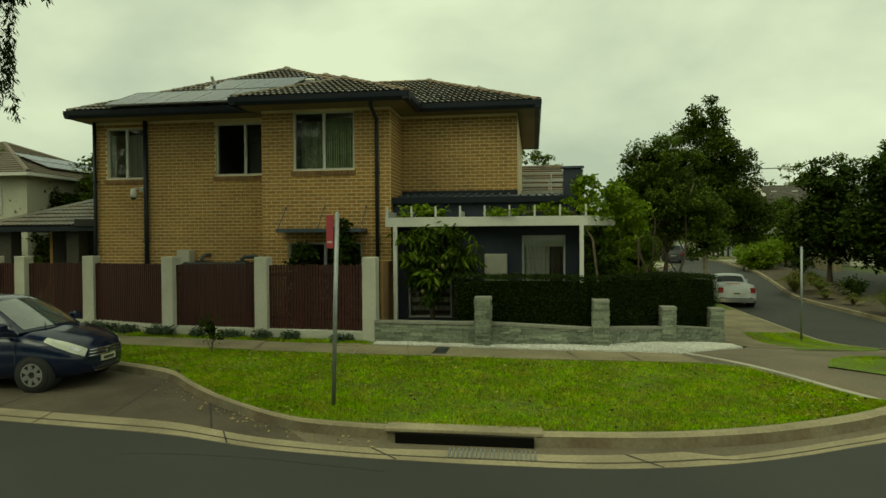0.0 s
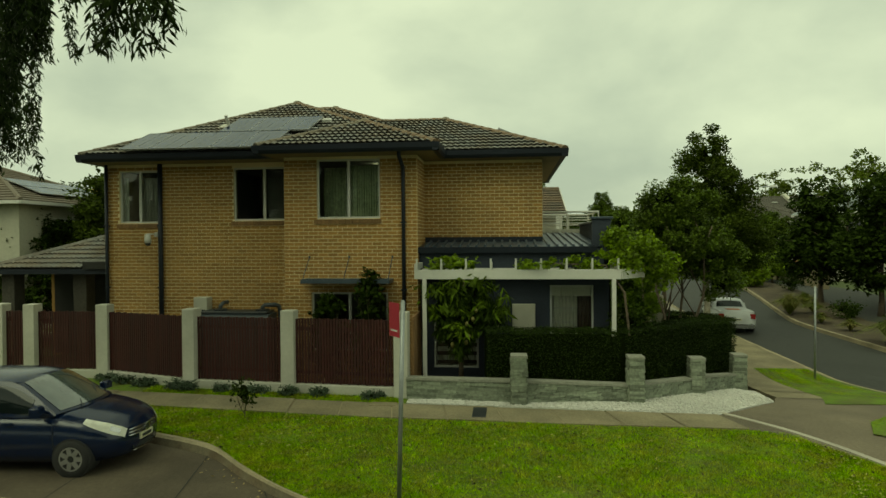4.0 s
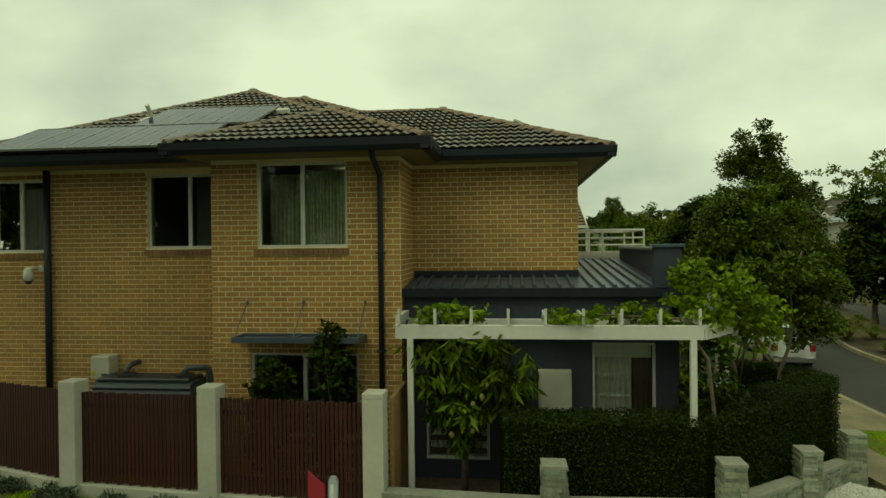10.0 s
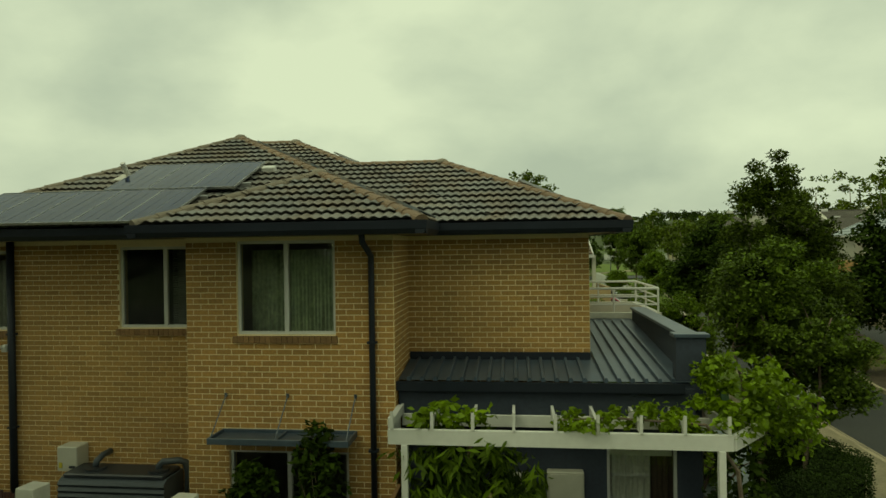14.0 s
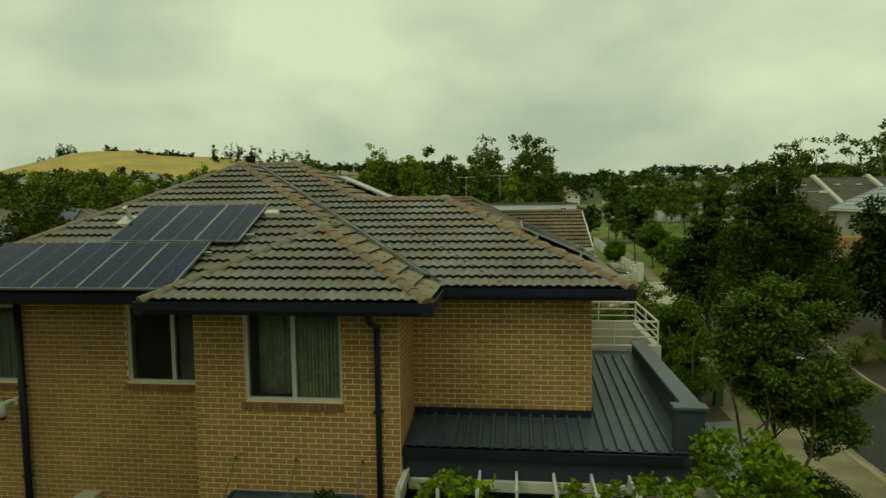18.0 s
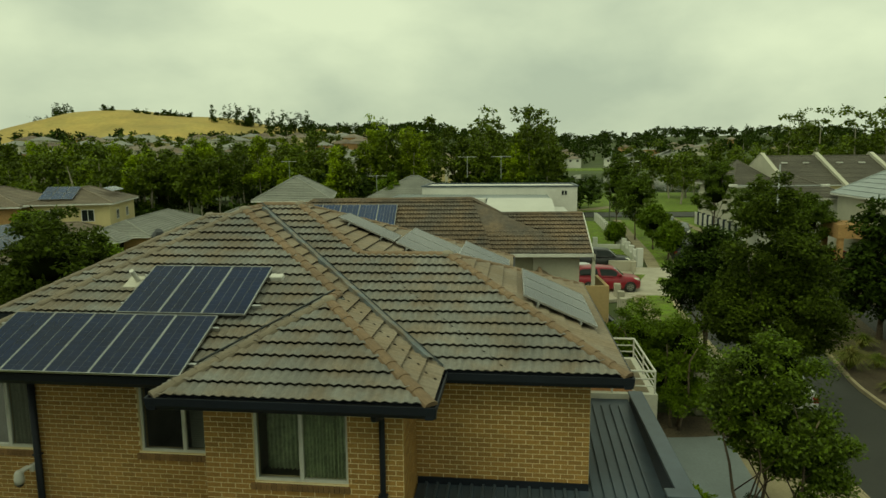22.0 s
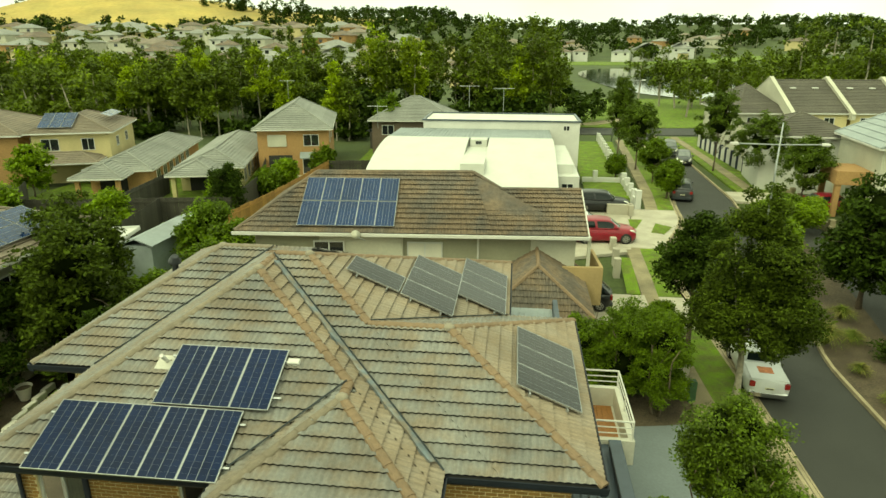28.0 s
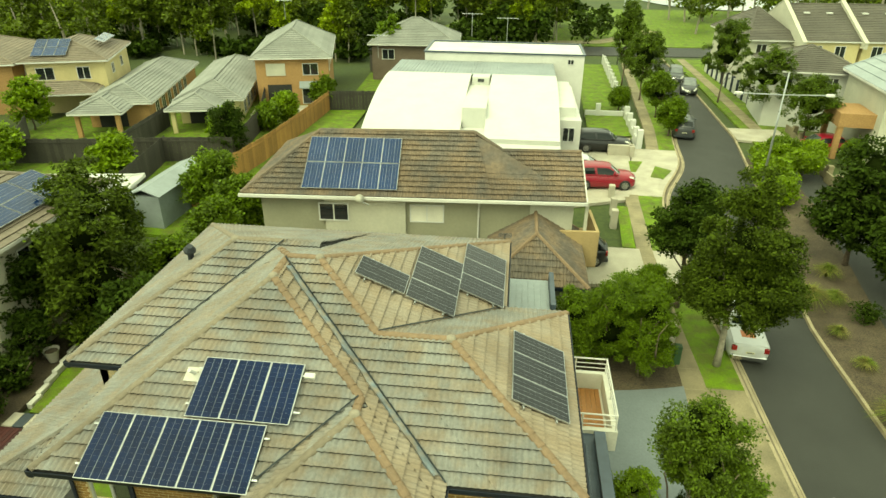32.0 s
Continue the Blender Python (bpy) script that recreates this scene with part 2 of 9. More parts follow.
M_RED_SIGN = mat("red_sign", (0.44, 0.010, 0.042), 0.5, var=0.08)
M_PLASTIC = mat("dark_plastic", (0.03, 0.035, 0.042), 0.45, var=0.1)
M_TANK = mat("slate_plastic", (0.06, 0.075, 0.09), 0.5, var=0.12)
M_BEIGE = mat("beige_metal", (0.58, 0.56, 0.46), 0.5, var=0.05)
M_BARK = mat("bark", (0.16, 0.12, 0.085), 0.95, var=0.35, scale=12, stain=0.25, bump=0.8, bump_scale=30)
M_PALE_BARK = mat("pale_bark", (0.38, 0.34, 0.27), 0.9, var=0.3, scale=6, stain=0.3, bump=0.5, bump_scale=20)
M_LEAF = mat("leaves", (0.125, 0.195, 0.011), 0.6, spec=0.2, var=0.25, scale=3, stain=0.3, stain_scale=0.5, island=0.45, translucent=0.25)
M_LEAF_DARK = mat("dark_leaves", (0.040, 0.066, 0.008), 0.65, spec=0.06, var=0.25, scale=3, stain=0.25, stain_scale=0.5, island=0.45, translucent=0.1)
M_LEAF_YOUNG = mat("young_tree_leaves", (0.095, 0.145, 0.011), 0.6, spec=0.2, var=0.25, scale=3, stain=0.3, stain_scale=0.5, island=0.5, translucent=0.15)
M_LEAF_STREET = mat("street_tree_leaves", (0.067, 0.097, 0.010), 0.65, spec=0.08, var=0.25, scale=3, stain=0.3, stain_scale=0.5, island=0.5, translucent=0.15)
M_LEAF_HEDGE = mat("hedge_leaves", (0.024, 0.041, 0.006), 0.65, spec=0.1, var=0.3, scale=4, stain=0.25, stain_scale=0.9, island=0.5)
# near-black colour for the shade inside hedges and crowns
M_SHADE_CORE = mat("inner_shade", (0.012, 0.018, 0.004), 1.0, spec=0.0, var=0.3, scale=20)
M_LEAF_BRIGHT = mat("bright_leaves", (0.20, 0.30, 0.015), 0.55, spec=0.25, var=0.25, scale=3, stain=0.25, stain_scale=0.7, island=0.4, translucent=0.3)
M_LEAF_GUM = mat("gum_leaves", (0.28, 0.37, 0.02), 0.6, spec=0.2, var=0.25, scale=1.5, stain=0.4, stain_scale=0.12, island=0.45, translucent=0.3)
M_LEAF_GUM_DEEP = mat("deep_gum_leaves", (0.115, 0.16, 0.012), 0.6, spec=0.2, var=0.25, scale=1.5, stain=0.4, stain_scale=0.1, island=0.5, translucent=0.2)
M_LEAF_BLUE = mat("blue_green_leaves", (0.085, 0.125, 0.07), 0.6, var=0.2, scale=5, island=0.4, translucent=0.15)
M_TIMBER = mat("timber_deck", (0.36, 0.16, 0.05), 0.6, var=0.2, scale=14, stain=0.15, rand=0.15)
M_GREYTIMBER = mat("weathered_timber", (0.055, 0.05, 0.04), 0.9, var=0.25, scale=14, stain=0.2, rand=0.25)


# ---- mesh tools ----
class Mesh:
    """Collects points and faces, and links them as one object."""

    def __init__(self):
        self.v, self.f = [], []

    def add(self, verts, faces):
        k = len(self.v)
        self.v.extend(verts)
        self.f.extend([tuple(i + k for i in f) for f in faces])
        return self

    def box(self, x0, y0, z0, x1, y1, z1, m=None, open_back=False):
        c = [Vector(p) for p in ((x0, y0, z0), (x1, y0, z0), (x1, y1, z0), (x0, y1, z0), (x0, y0, z1), (x1, y0, z1), (x1, y1, z1), (x0, y1, z1))]
        if m:
            c = [m @ p for p in c]
        f = [(0, 1, 5, 4), (1, 2, 6, 5), (3, 0, 4, 7), (4, 5, 6, 7), (3, 2, 1, 0)]
        if not open_back:
            f.append((2, 3, 7, 6))
        return self.add([tuple(p) for p in c], f)

    def bevel_box(self, x0, y0, z0, x1, y1, z1, b=0.01, m=None):
        """A box whose upright and top edges are chamfered."""
        def ring(i, z):
            return [(x0 + i + b, y0 + i, z), (x1 - i - b, y0 + i, z), (x1 - i, y0 + i + b, z), (x1 - i, y1 - i - b, z),
                    (x1 - i - b, y1 - i, z), (x0 + i + b, y1 - i, z), (x0 + i, y1 - i - b, z), (x0 + i, y0 + i + b, z)]
        pts = ring(0, z0) + ring(0, z1 - b) + ring(b, z1)
        if m:
            pts = [tuple(m @ Vector(p)) for p in pts]
        f = [tuple(range(7, -1, -1)), tuple(range(16, 24))]
        for k in (0, 8):
            f += [(k + i, k + (i + 1) % 8, k + 8 + (i + 1) % 8, k + 8 + i) for i in range(8)]
        return self.add(pts, f)

    def tube(self, points, radii, n=8, cap=True):
        """A round tube through points, with a radius at each."""
        pts = [Vector(p) for p in points]
        if not hasattr(radii, "__len__"):
            radii = [radii] * len(pts)
        rings, last = [], None
        for i, p in enumerate(pts):
            d = (pts[min(i + 1, len(pts) - 1)] - pts[max(i - 1, 0)]).normalized()
            side = d.cross(Vector((0, 0, 1)) if abs(d.z) < 0.95 else Vector((1, 0, 0))).normalized() if last is None else (last - d * last.dot(d)).normalized()
            last = side
            up = d.cross(side)
            rings.append([tuple(p + radii[i] * (math.cos(a) * side + math.sin(a) * up)) for a in (2 * math.pi * k / n for k in range(n))])
        f = []
        for i in range(len(pts) - 1):
            f += [(i * n + k, i * n + (k + 1) % n, (i + 1) * n + (k + 1) % n, (i + 1) * n + k) for k in range(n)]
        if cap:
            f += [tuple(range(n - 1, -1, -1)), tuple((len(pts) - 1) * n + k for k in range(n))]
        return self.add([p for r in rings for p in r], f)

    def prism(self, outline, a, b, axis="y", m=None):
        """A closed outline of (u, w) pairs drawn out from a to b along an axis."""
        def at(u, w, s):
            p = Vector({"y": (u, s, w), "x": (s, u, w), "z": (u, w, s)}[axis])
            return tuple(m @ p) if m else tuple(p)
        n = len(outline)
        pts = [at(u, w, a) for u, w in outline] + [at(u, w, b) for u, w in outline]
        f = [tuple(range(n)), tuple(range(2 * n - 1, n - 1, -1))] + [(i, (i + 1) % n + 0, (i + 1) % n + n, i + n) for i in range(n)]
        return self.add(pts, f)

    def data(self, name, material, smooth=False):
        me = bpy.data.meshes.new(name)
        me.from_pydata(self.v, [], self.f)
        me.materials.append(material)
        if smooth:
            me.polygons.foreach_set("use_smooth", [True] * len(me.polygons))
        me.update()
        return me


def fix_normals(me):
    bm = bmesh.new()
    bm.from_mesh(me)
    bmesh.ops.recalc_face_normals(bm, faces=bm.faces)
    bm.to_mesh(me)
    bm.free()


def welded(m):
    """The same pieces with touching corners joined."""
    index, remap, v = {}, [], []
    for p in m.v:
        key = tuple(round(c, 3) for c in p)
        if key not in index:
            index[key] = len(v)
            v.append(p)
        remap.append(index[key])
    out = Mesh()
    out.v, seen = v, set()
    for f in m.f:
        g = tuple(remap[i] for i in f)
        if tuple(sorted(g)) not in seen:
            seen.add(tuple(sorted(g)))
            out.f.append(g)
    return out


def part(name, mesh, material, parent=None, label="", smooth=False, kind="", normals=True):
    """Links a Mesh (or mesh data) as one object under a thing or part."""
    me = mesh.data(name, material, smooth) if isinstance(mesh, Mesh) else mesh
    if normals and isinstance(mesh, Mesh) and len(me.polygons) < 6000:
        fix_normals(me)
    ob = new(name, me)
    if parent:
        ob.parent = parent
    return tagged(ob, label, kind=kind)


def thing(name, label, category, group="", kind="", at=(0, 0, 0)):
    ob = new(name)
    ob.empty_display_size = 0.1
    ob.location = at
    return tagged(ob, label, category, group, kind)


def array_mesh(name, verts, faces, material):
    """Mesh data from numpy arrays of points and quads (or triangles)."""
    me = bpy.data.meshes.new(name)
    k = faces.shape[1]
    me.vertices.add(len(verts))
    me.vertices.foreach_set("co", np.asarray(verts, np.float32).ravel())
    me.loops.add(faces.size)
    me.loops.foreach_set("vertex_index", faces.astype(np.int32).ravel())
    me.polygons.add(len(faces))
    me.polygons.foreach_set("loop_start", np.arange(0, faces.size, k, dtype=np.int32))
    me.polygons.foreach_set("loop_total", np.full(len(faces), k, dtype=np.int32))
    me.materials.append(material)
    me.update()
    me.validate()
    return me


rng = np.random.default_rng(7)


def leaf_quads(points, size, stretch=1.6, droop=0.3, seed=1, flat=0.5, wide=0.42, up=0.0):
    """Small bent leaves at the given points, each a quad folded along its midrib; up turns their faces towards the sky."""
    r = np.random.default_rng(seed)
    n = len(points)
    if up:
        c = r.normal(size=(n, 3)) * 0.6
        c[:, 2] += up
        c /= np.linalg.norm(c, axis=1)[:, None]
        a = np.cross(c, r.normal(size=(n, 3)))
        a[:, 2] -= droop * 0.5
    else:
        a = r.normal(size=(n, 3))
        a[:, 2] = a[:, 2] * flat - droop
        c = r.normal(size=(n, 3))
    a /= np.linalg.norm(a, axis=1)[:, None]
    b = np.cross(a, c)
    b /= np.linalg.norm(b, axis=1)[:, None] + 1e-9
    c = np.cross(a, b)
    s = size * r.uniform(0.65, 1.3, n)[:, None]
    tip, half, lift = a * s * stretch, b * s * wide, c * s * wide * 0.38
    p = np.asarray(points)
    v = np.stack([p, p + tip * 0.5 + half + lift, p + tip, p + tip * 0.5 - half + lift], 1).reshape(-1, 3)
    f = np.arange(4 * n).reshape(-1, 4)
    return v, f


def smooth_step(x, a, b):
    t = min(1.0, max(0.0, (x - a) / (b - a)))
    return t * t * (3 - 2 * t)


def ground_z(x, y):
    """The height of the ground: level at the front, lower along the side street, far lower in the distance."""
    near = -0.86 * smooth_step(y, 11.5, 21) * (1 - 0.85 * smooth_step(y, 31, 48)) * max(smooth_step(x, -3, 6), smooth_step(y, 22, 32) * smooth_step(x, -30, -8))
    far = 30.0 * smooth_step(y, 350, 950) + 16.0 * smooth_step(y, 165, 380) * smooth_step(-x, 10, 110) + 6.0 * smooth_step(x, 60, 200) * smooth_step(y, 120, 300)
    return near + far


# ---- ground, roads and paths ----
def resample(line, n):
    p = np.array(line, float)
    s = np.r_[0, np.cumsum(np.linalg.norm(np.diff(p, axis=0), axis=1))]
    t = np.linspace(0, s[-1], n)
    return np.stack([np.interp(t, s, p[:, k]) for k in range(p.shape[1])], 1)


def ribbon(name, a, b, dz, material, label="", n=40, across=4, skirt=0.2, parent=None, rough=0.0, same=False, dz_b=None):
    """A strip of surface between two lines on the ground, with edges that go down into it."""
    a, b = (np.array(a, float), np.array(b, float)) if same else (resample(a, n), resample(b, n))
    n = len(a)
    dz_b = dz if dz_b is None else dz_b
    m, rows = Mesh(), []
    for i in range(n):
        row = []
        for k in range(across + 1):
            x, y = a[i] + (b[i] - a[i]) * k / across
            row.append((x, y, ground_z(x, y) + dz + (dz_b - dz) * k / across + rough * noise.noise((x * 2.5, y * 2.5, 0))))
        rows.append(row)
    w = across + 3
    for row in rows:
        (x0, y0, z0), (x1, y1, z1) = row[0], row[-1]
        m.v += [(x0, y0, z0 - skirt), *row, (x1, y1, z1 - skirt)]
    m.f = [(i * w + k, i * w + k + 1, (i + 1) * w + k + 1, (i + 1) * w + k) for i in range(n - 1) for k in range(w - 1)]
    ob = part(name, m, material, parent, label)
    if not parent:
        tagged(ob, label, name.split("_")[-1], kind="structure")
    return ob


def axis_steps(lo, hi, fine_lo, fine_hi, fine, coarse):
    s = list(np.arange(fine_lo, fine_hi, fine))
    x, d = fine_lo, fine
    while x > lo:
        d *= 1.35
        x -= d
        s.insert(0, x)
    x, d = fine_hi, fine
    while x < hi:
        s.append(x)
        d = min(coarse, d * 1.35)
        x += d
    return s + [hi]


gx, gy = axis_steps(-2500, 2500, -45, 45, 3.0, 400), axis_steps(-400, 3500, -10, 130, 3.0, 300)
gm = Mesh()
gm.v = [(x, y, ground_z(x, y) - 0.22) for y in gy for x in gx]
gm.f = [(j * len(gx) + i, j * len(gx) + i + 1, (j + 1) * len(gx) + i + 1, (j + 1) * len(gx) + i) for j in range(len(gy) - 1) for i in range(len(gx) - 1)]
tagged(part("ground", gm, M_EARTH, smooth=True), "grassy earth running out to the far horizon", "ground", kind="structure")

KERB = [(-40, 12.3), (-14, 11.8), (-9, 11.25), (-7.6, 10.75), (-6.2, 10.15), (-5.2, 9.2), (-4.3, 8.43), (-3.2, 7.72), (-2.4, 7.5), (-1.0, 7.42), (0.2, 7.4), (1.64, 7.57),
        (3.05, 8.08), (4.57, 9.03), (6.2, 10.8), (7.5, 13.6), (8.1, 17), (8.3, 20.5), (8.35, 26), (8.4, 32), (8.15, 38), (8.1, 44), (8.9, 49.3), (11.2, 55.6), (12.0, 61.8), (13.4, 71.8), (15.2, 92), (16.0, 104)]
GUTTER = [(-40, 9.6), (-14, 8.5), (-9, 7.75), (-7.05, 7.51), (-5.6, 7.35), (-4.44, 7.22), (-3.18, 6.88), (-2.3, 6.75), (-1.48, 6.69), (-0.4, 6.66), (0.89, 6.71), (2.2, 7.05),
          (3.4, 7.62), (4.9, 8.55), (6.65, 10.45), (8.0, 13.4), (8.6, 17), (8.8, 20.5), (8.85, 26), (8.9, 32), (8.65, 38), (8.6, 44), (9.4, 49.1), (11.7, 55.4), (12.5, 61.7), (13.9, 71.8), (15.7, 92), (16.5, 104)]


def smooth_line(line, per=6):
    """A Catmull-Rom curve through the points of a line."""
    p = np.array(line, float)
    p = np.vstack([2 * p[0] - p[1], p, 2 * p[-1] - p[-2]])
    out = []
    for i in range(1, len(p) - 2):
        for t in np.arange(per) / per:
            a, b, c, d = p[i - 1:i + 3]
            out.append(0.5 * (2 * b + (c - a) * t + (2 * a - 5 * b + 4 * c - d) * t * t + (3 * b - a - 3 * c + d) * t ** 3))
    return np.array(out + [p[-2]])


KS, GS = smooth_line(KERB), smooth_line(GUTTER)
span = np.linalg.norm(GS - KS, axis=1)[:, None]
toward = (GS - KS) / span
K_FACE, K_FOOT = KS + toward * 0.15, KS + toward * 0.19
bay_last = 7 * 6
G_TOP = GS - toward * np.where(span > 0.8, 0.48, np.minimum(span - 0.19, 0.22))

ribbon("asphalt_road", np.vstack([GS[:14 * 6], GS[14 * 6:]]), np.vstack([np.array([(-40, -30), (0, -40), (26, -30)])[[0, 0, 1, 1, 2, 2]], [(14, 14), (13, 20), (13.1, 34), (15.3, 47), (17.9, 64), (18.7, 83), (19.1, 106)]]),
       -0.15, M_ASPHALT, "worn dark asphalt road round the street corner", n=160, across=14)
ribbon("gutter_strip", G_TOP, GS, -0.135, M_KERB, "pale concrete gutter strip along the kerb", same=True, across=2, dz_b=-0.145)
seam = G_TOP * 0.42 + GS * 0.58
ribbon("gutter_seam_trim", seam, seam + (GS - G_TOP) * 0.07, -0.1355, M_BAY, "brown dirt line along the gutter concrete", same=True, across=2)
km = Mesh()
for i in range(len(KS)):
    z = ground_z(*KS[i])
    km.v += [(*KS[i], z - 0.3), (*KS[i], z + 0.012), (*(KS[i] + toward[i] * 0.1), z + 0.012), (*K_FACE[i], z - 0.02), (*K_FOOT[i], z - 0.134), (*K_FOOT[i], z - 0.3)]
km.f = [(i * 6 + k, i * 6 + k + 1, i * 6 + 7 + k, i * 6 + 6 + k) for i in range(len(KS) - 1) for k in range(3)]
kerb_top = tagged(part("kerb", welded(km), M_KERB), "stained concrete kerb curving round the lawn", "kerb", kind="structure")
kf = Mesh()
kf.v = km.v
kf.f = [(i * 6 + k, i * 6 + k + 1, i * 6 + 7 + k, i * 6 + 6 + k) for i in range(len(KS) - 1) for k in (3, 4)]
part("kerb_face", kf, M_KERB_FACE, kerb_top, "kerb face coloured darker for its shade, with brown stains")
tar = smooth_line([(-4.6, 6.5), (-4.09, 6.56), (-3.56, 6.57), (-2.87, 6.53), (-2.33, 6.45), (-1.81, 6.38), (-1.5, 6.33)], 4)
ribbon("tar_seam_trim", tar, tar + np.array((0.0, 0.022)), -0.1475, M_SEAL, "dark sealed crack in the asphalt", same=True, across=1, skirt=0.02)
# joints across the gutter strip and the parking bay
joint = Mesh()
for i in range(6, 78, 14):
    a, b, z = G_TOP[i], GS[i], ground_z(*GS[i]) - 0.1335
    s = np.array((-(b - a)[1], (b - a)[0])) / np.linalg.norm(b - a) * 0.009
    joint.add([(*(a - s), z + 0.004), (*(a + s), z + 0.004), (*(b + s), z - 0.004), (*(b - s), z - 0.004)], [(0, 1, 2, 3)])
for i in (16, 24, 33):
    a, b = K_FOOT[i], G_TOP[i]
    s = np.array((-(b - a)[1], (b - a)[0])) / np.linalg.norm(b - a) * 0.008
    joint.add([(*(a - s), ground_z(*a) - 0.129), (*(a + s), ground_z(*a) - 0.129), (*(b + s), ground_z(*b) - 0.129), (*(b - s), ground_z(*b) - 0.129)], [(0, 1, 2, 3)])
tagged(part("joint_trim", joint, M_DARK), "dark joints across the gutter concrete", "joint", kind="structure")
ribbon("parking_pavement", K_FOOT[:bay_last + 1], G_TOP[:bay_last + 1], -0.134, M_BAY, "brown stained concrete parking bay", same=True, across=6)
ribbon("gutter_channel", K_FOOT[bay_last:], G_TOP[bay_last:], -0.1345, M_CORNER, "stained concrete channel at the foot of the kerb", same=True, across=2)
# the storm drain under the kerb, with a near-black block for the shade in its mouth
tagged(part("drain_lintel", Mesh().bevel_box(-1.75, 7.27, -0.02, 0.1, 7.52, 0.018, 0.008), M_KERB), "concrete lintel over the storm drain", "drain", kind="structure")
tagged(part("drain_mouth", Mesh().box(-1.6, 7.19, -0.14, 0.0, 7.24, -0.024), M_DRAIN_SHADE), "near-black block standing in for the shade in the drain mouth", "drain", kind="structure")
grate = thing("drain_grate", "rusty steel grate in the gutter before the drain", "drain grate", kind="structure")
for i in range(20):
    part("bar", Mesh().box(-0.95 + i * 0.05, 6.8, -0.145, -0.93 + i * 0.05, 7.1, -0.125), M_GALV, grate)

PATH_S = [(-40, 12.9), (-14, 12.85), (-10.4, 12.65), (-6.5, 12.2), (-3.4, 11.93), (0.7, 11.78), (3.0, 11.72)]
PATH_N = [(-40, 14.0), (-14, 13.9), (-10.4, 13.65), (-6.5, 13.25), (-3.5, 12.95), (-0.1, 12.8), (2.77, 12.72)]
ribbon("verge_lawn", KS[:80], PATH_S + [(3.55, 11.5), (4.15, 10.2), (4.5, 9.3)], 0.0, M_GRASS, "mown green lawn with dry patches on the verge", n=110, across=14, rough=0.006)
pav = tagged(new("pavement"), "grey concrete footpath in slabs with thin joints", "pavement", kind="structure")
pn, ps = resample(PATH_N, 1801), resample(PATH_S, 1801)
ribbon("path_bed", PATH_S, PATH_N, 0.002, M_KERB, parent=pav, n=120, across=2)
for k in range(0, 1796, 45):
    ribbon("slab", ps[k:k + 45:4], pn[k:k + 45:4], 0.012 + 0.004 * (k % 4), M_CONC, parent=pav, same=True, across=2, skirt=0.1)
ribbon("corner_pavement", [(3.0, 11.7), (3.5, 11.4), (4.55, 9.1), (6.2, 10.85), (7.45, 13.6), (7.8, 15.3)], [(2.77, 12.74), (3.4, 13.3), (4.49, 14.45), (4.7, 15.0), (4.85, 15.3), (4.9, 15.4)], 0.005, M_CORNER,
       "brown stained concrete at the pedestrian corner", n=30, across=6)
edge_line = smooth_line([(2.83, 12.9), (3.2, 12.3), (3.62, 11.6), (4.0, 10.8), (4.3, 9.98), (4.62, 9.25)], 4)
ribbon("pale_edge_trim", edge_line, edge_line + np.array((0.11, 0.04)), 0.022, M_CONC_LIGHT, "pale worn concrete edge beside the lawn", same=True, across=1, skirt=0.05)
ribbon("corner_lawn", [(4.95, 11.55), (5.35, 12.4), (5.9, 12.9)], [(5.6, 10.95), (6.2, 11.4), (6.85, 12.75)], 0.03, M_GRASS, "small green lawn patch at the kerb corner", n=12, across=5, rough=0.01)
ribbon("verge_grass", [(5.45, 14.3), (5.75, 15.0), (5.97, 15.62)], [(6.6, 14.4), (7.3, 14.7), (7.75, 15.62)], 0.016, M_GRASS, "bright green grass strip beside the kerb", n=8, across=4, rough=0.01)
side = tagged(new("side_pavement"), "concrete footpath slabs along the side street", "pavement", kind="structure")
sl, sr = resample([(4.87, 15.3), (5.5, 21), (5.9, 29), (5.75, 40), (6.05, 48), (9.4, 59.5), (10.2, 66), (12.6, 100)], 3001), resample([(5.95, 15.3), (6.6, 21), (6.85, 29), (6.65, 40), (6.95, 48), (10.4, 59.3), (11.2, 66), (13.6, 100)], 3001)
ribbon("path_bed", sl[::30], sr[::30], 0.002, M_KERB, parent=side, same=True, across=2)
for k in range(0, 2996, 50):
    ribbon("slab", sl[k:k + 50:7], sr[k:k + 50:7], 0.012 + 0.004 * (k % 3), M_CONC, parent=side, same=True, across=2, skirt=0.1)


def side_strip(name, y0, y1, material, dz, label):
    """A piece of the verge between the side footpath and the kerb."""
    ys = np.linspace(y0, y1, 14)
    a = np.stack([np.interp(ys, sr[:, 1], sr[:, 0]), ys], 1)
    o = KS[16 * 6 - 18:]
    b = np.stack([np.interp(ys, o[:, 1], o[:, 0]), ys], 1)
    ribbon(name, a, b, dz, material, label, same=True, across=4, rough=0.01 if material is M_GRASS else 0)


for y0, y1 in ((15.6, 21.6), (28.2, 36.6), (40.3, 48.3), (59.2, 100)):
    side_strip("verge_grass", y0, y1, M_GRASS, 0.015, "bright green grass strip beside the kerb")
for y0, y1 in ((21.6, 28.2), (36.6, 40.3), (48.3, 59.2)):
    side_strip("driveway_pavement", y0, y1, M_CONC_LIGHT if y0 > 30 else M_CONC, 0.006, "pale concrete driveway crossing")
ribbon("fence_lawn", PATH_N, [(-40, 18), (-12, 16), (-9, 15.4), (-6, 14.0), (-3.6, 13.7), (-0.1, 13.5), (2.77, 13.5)], 0.0, M_GRASS, "thin grass strip under the fence", n=60, across=3)
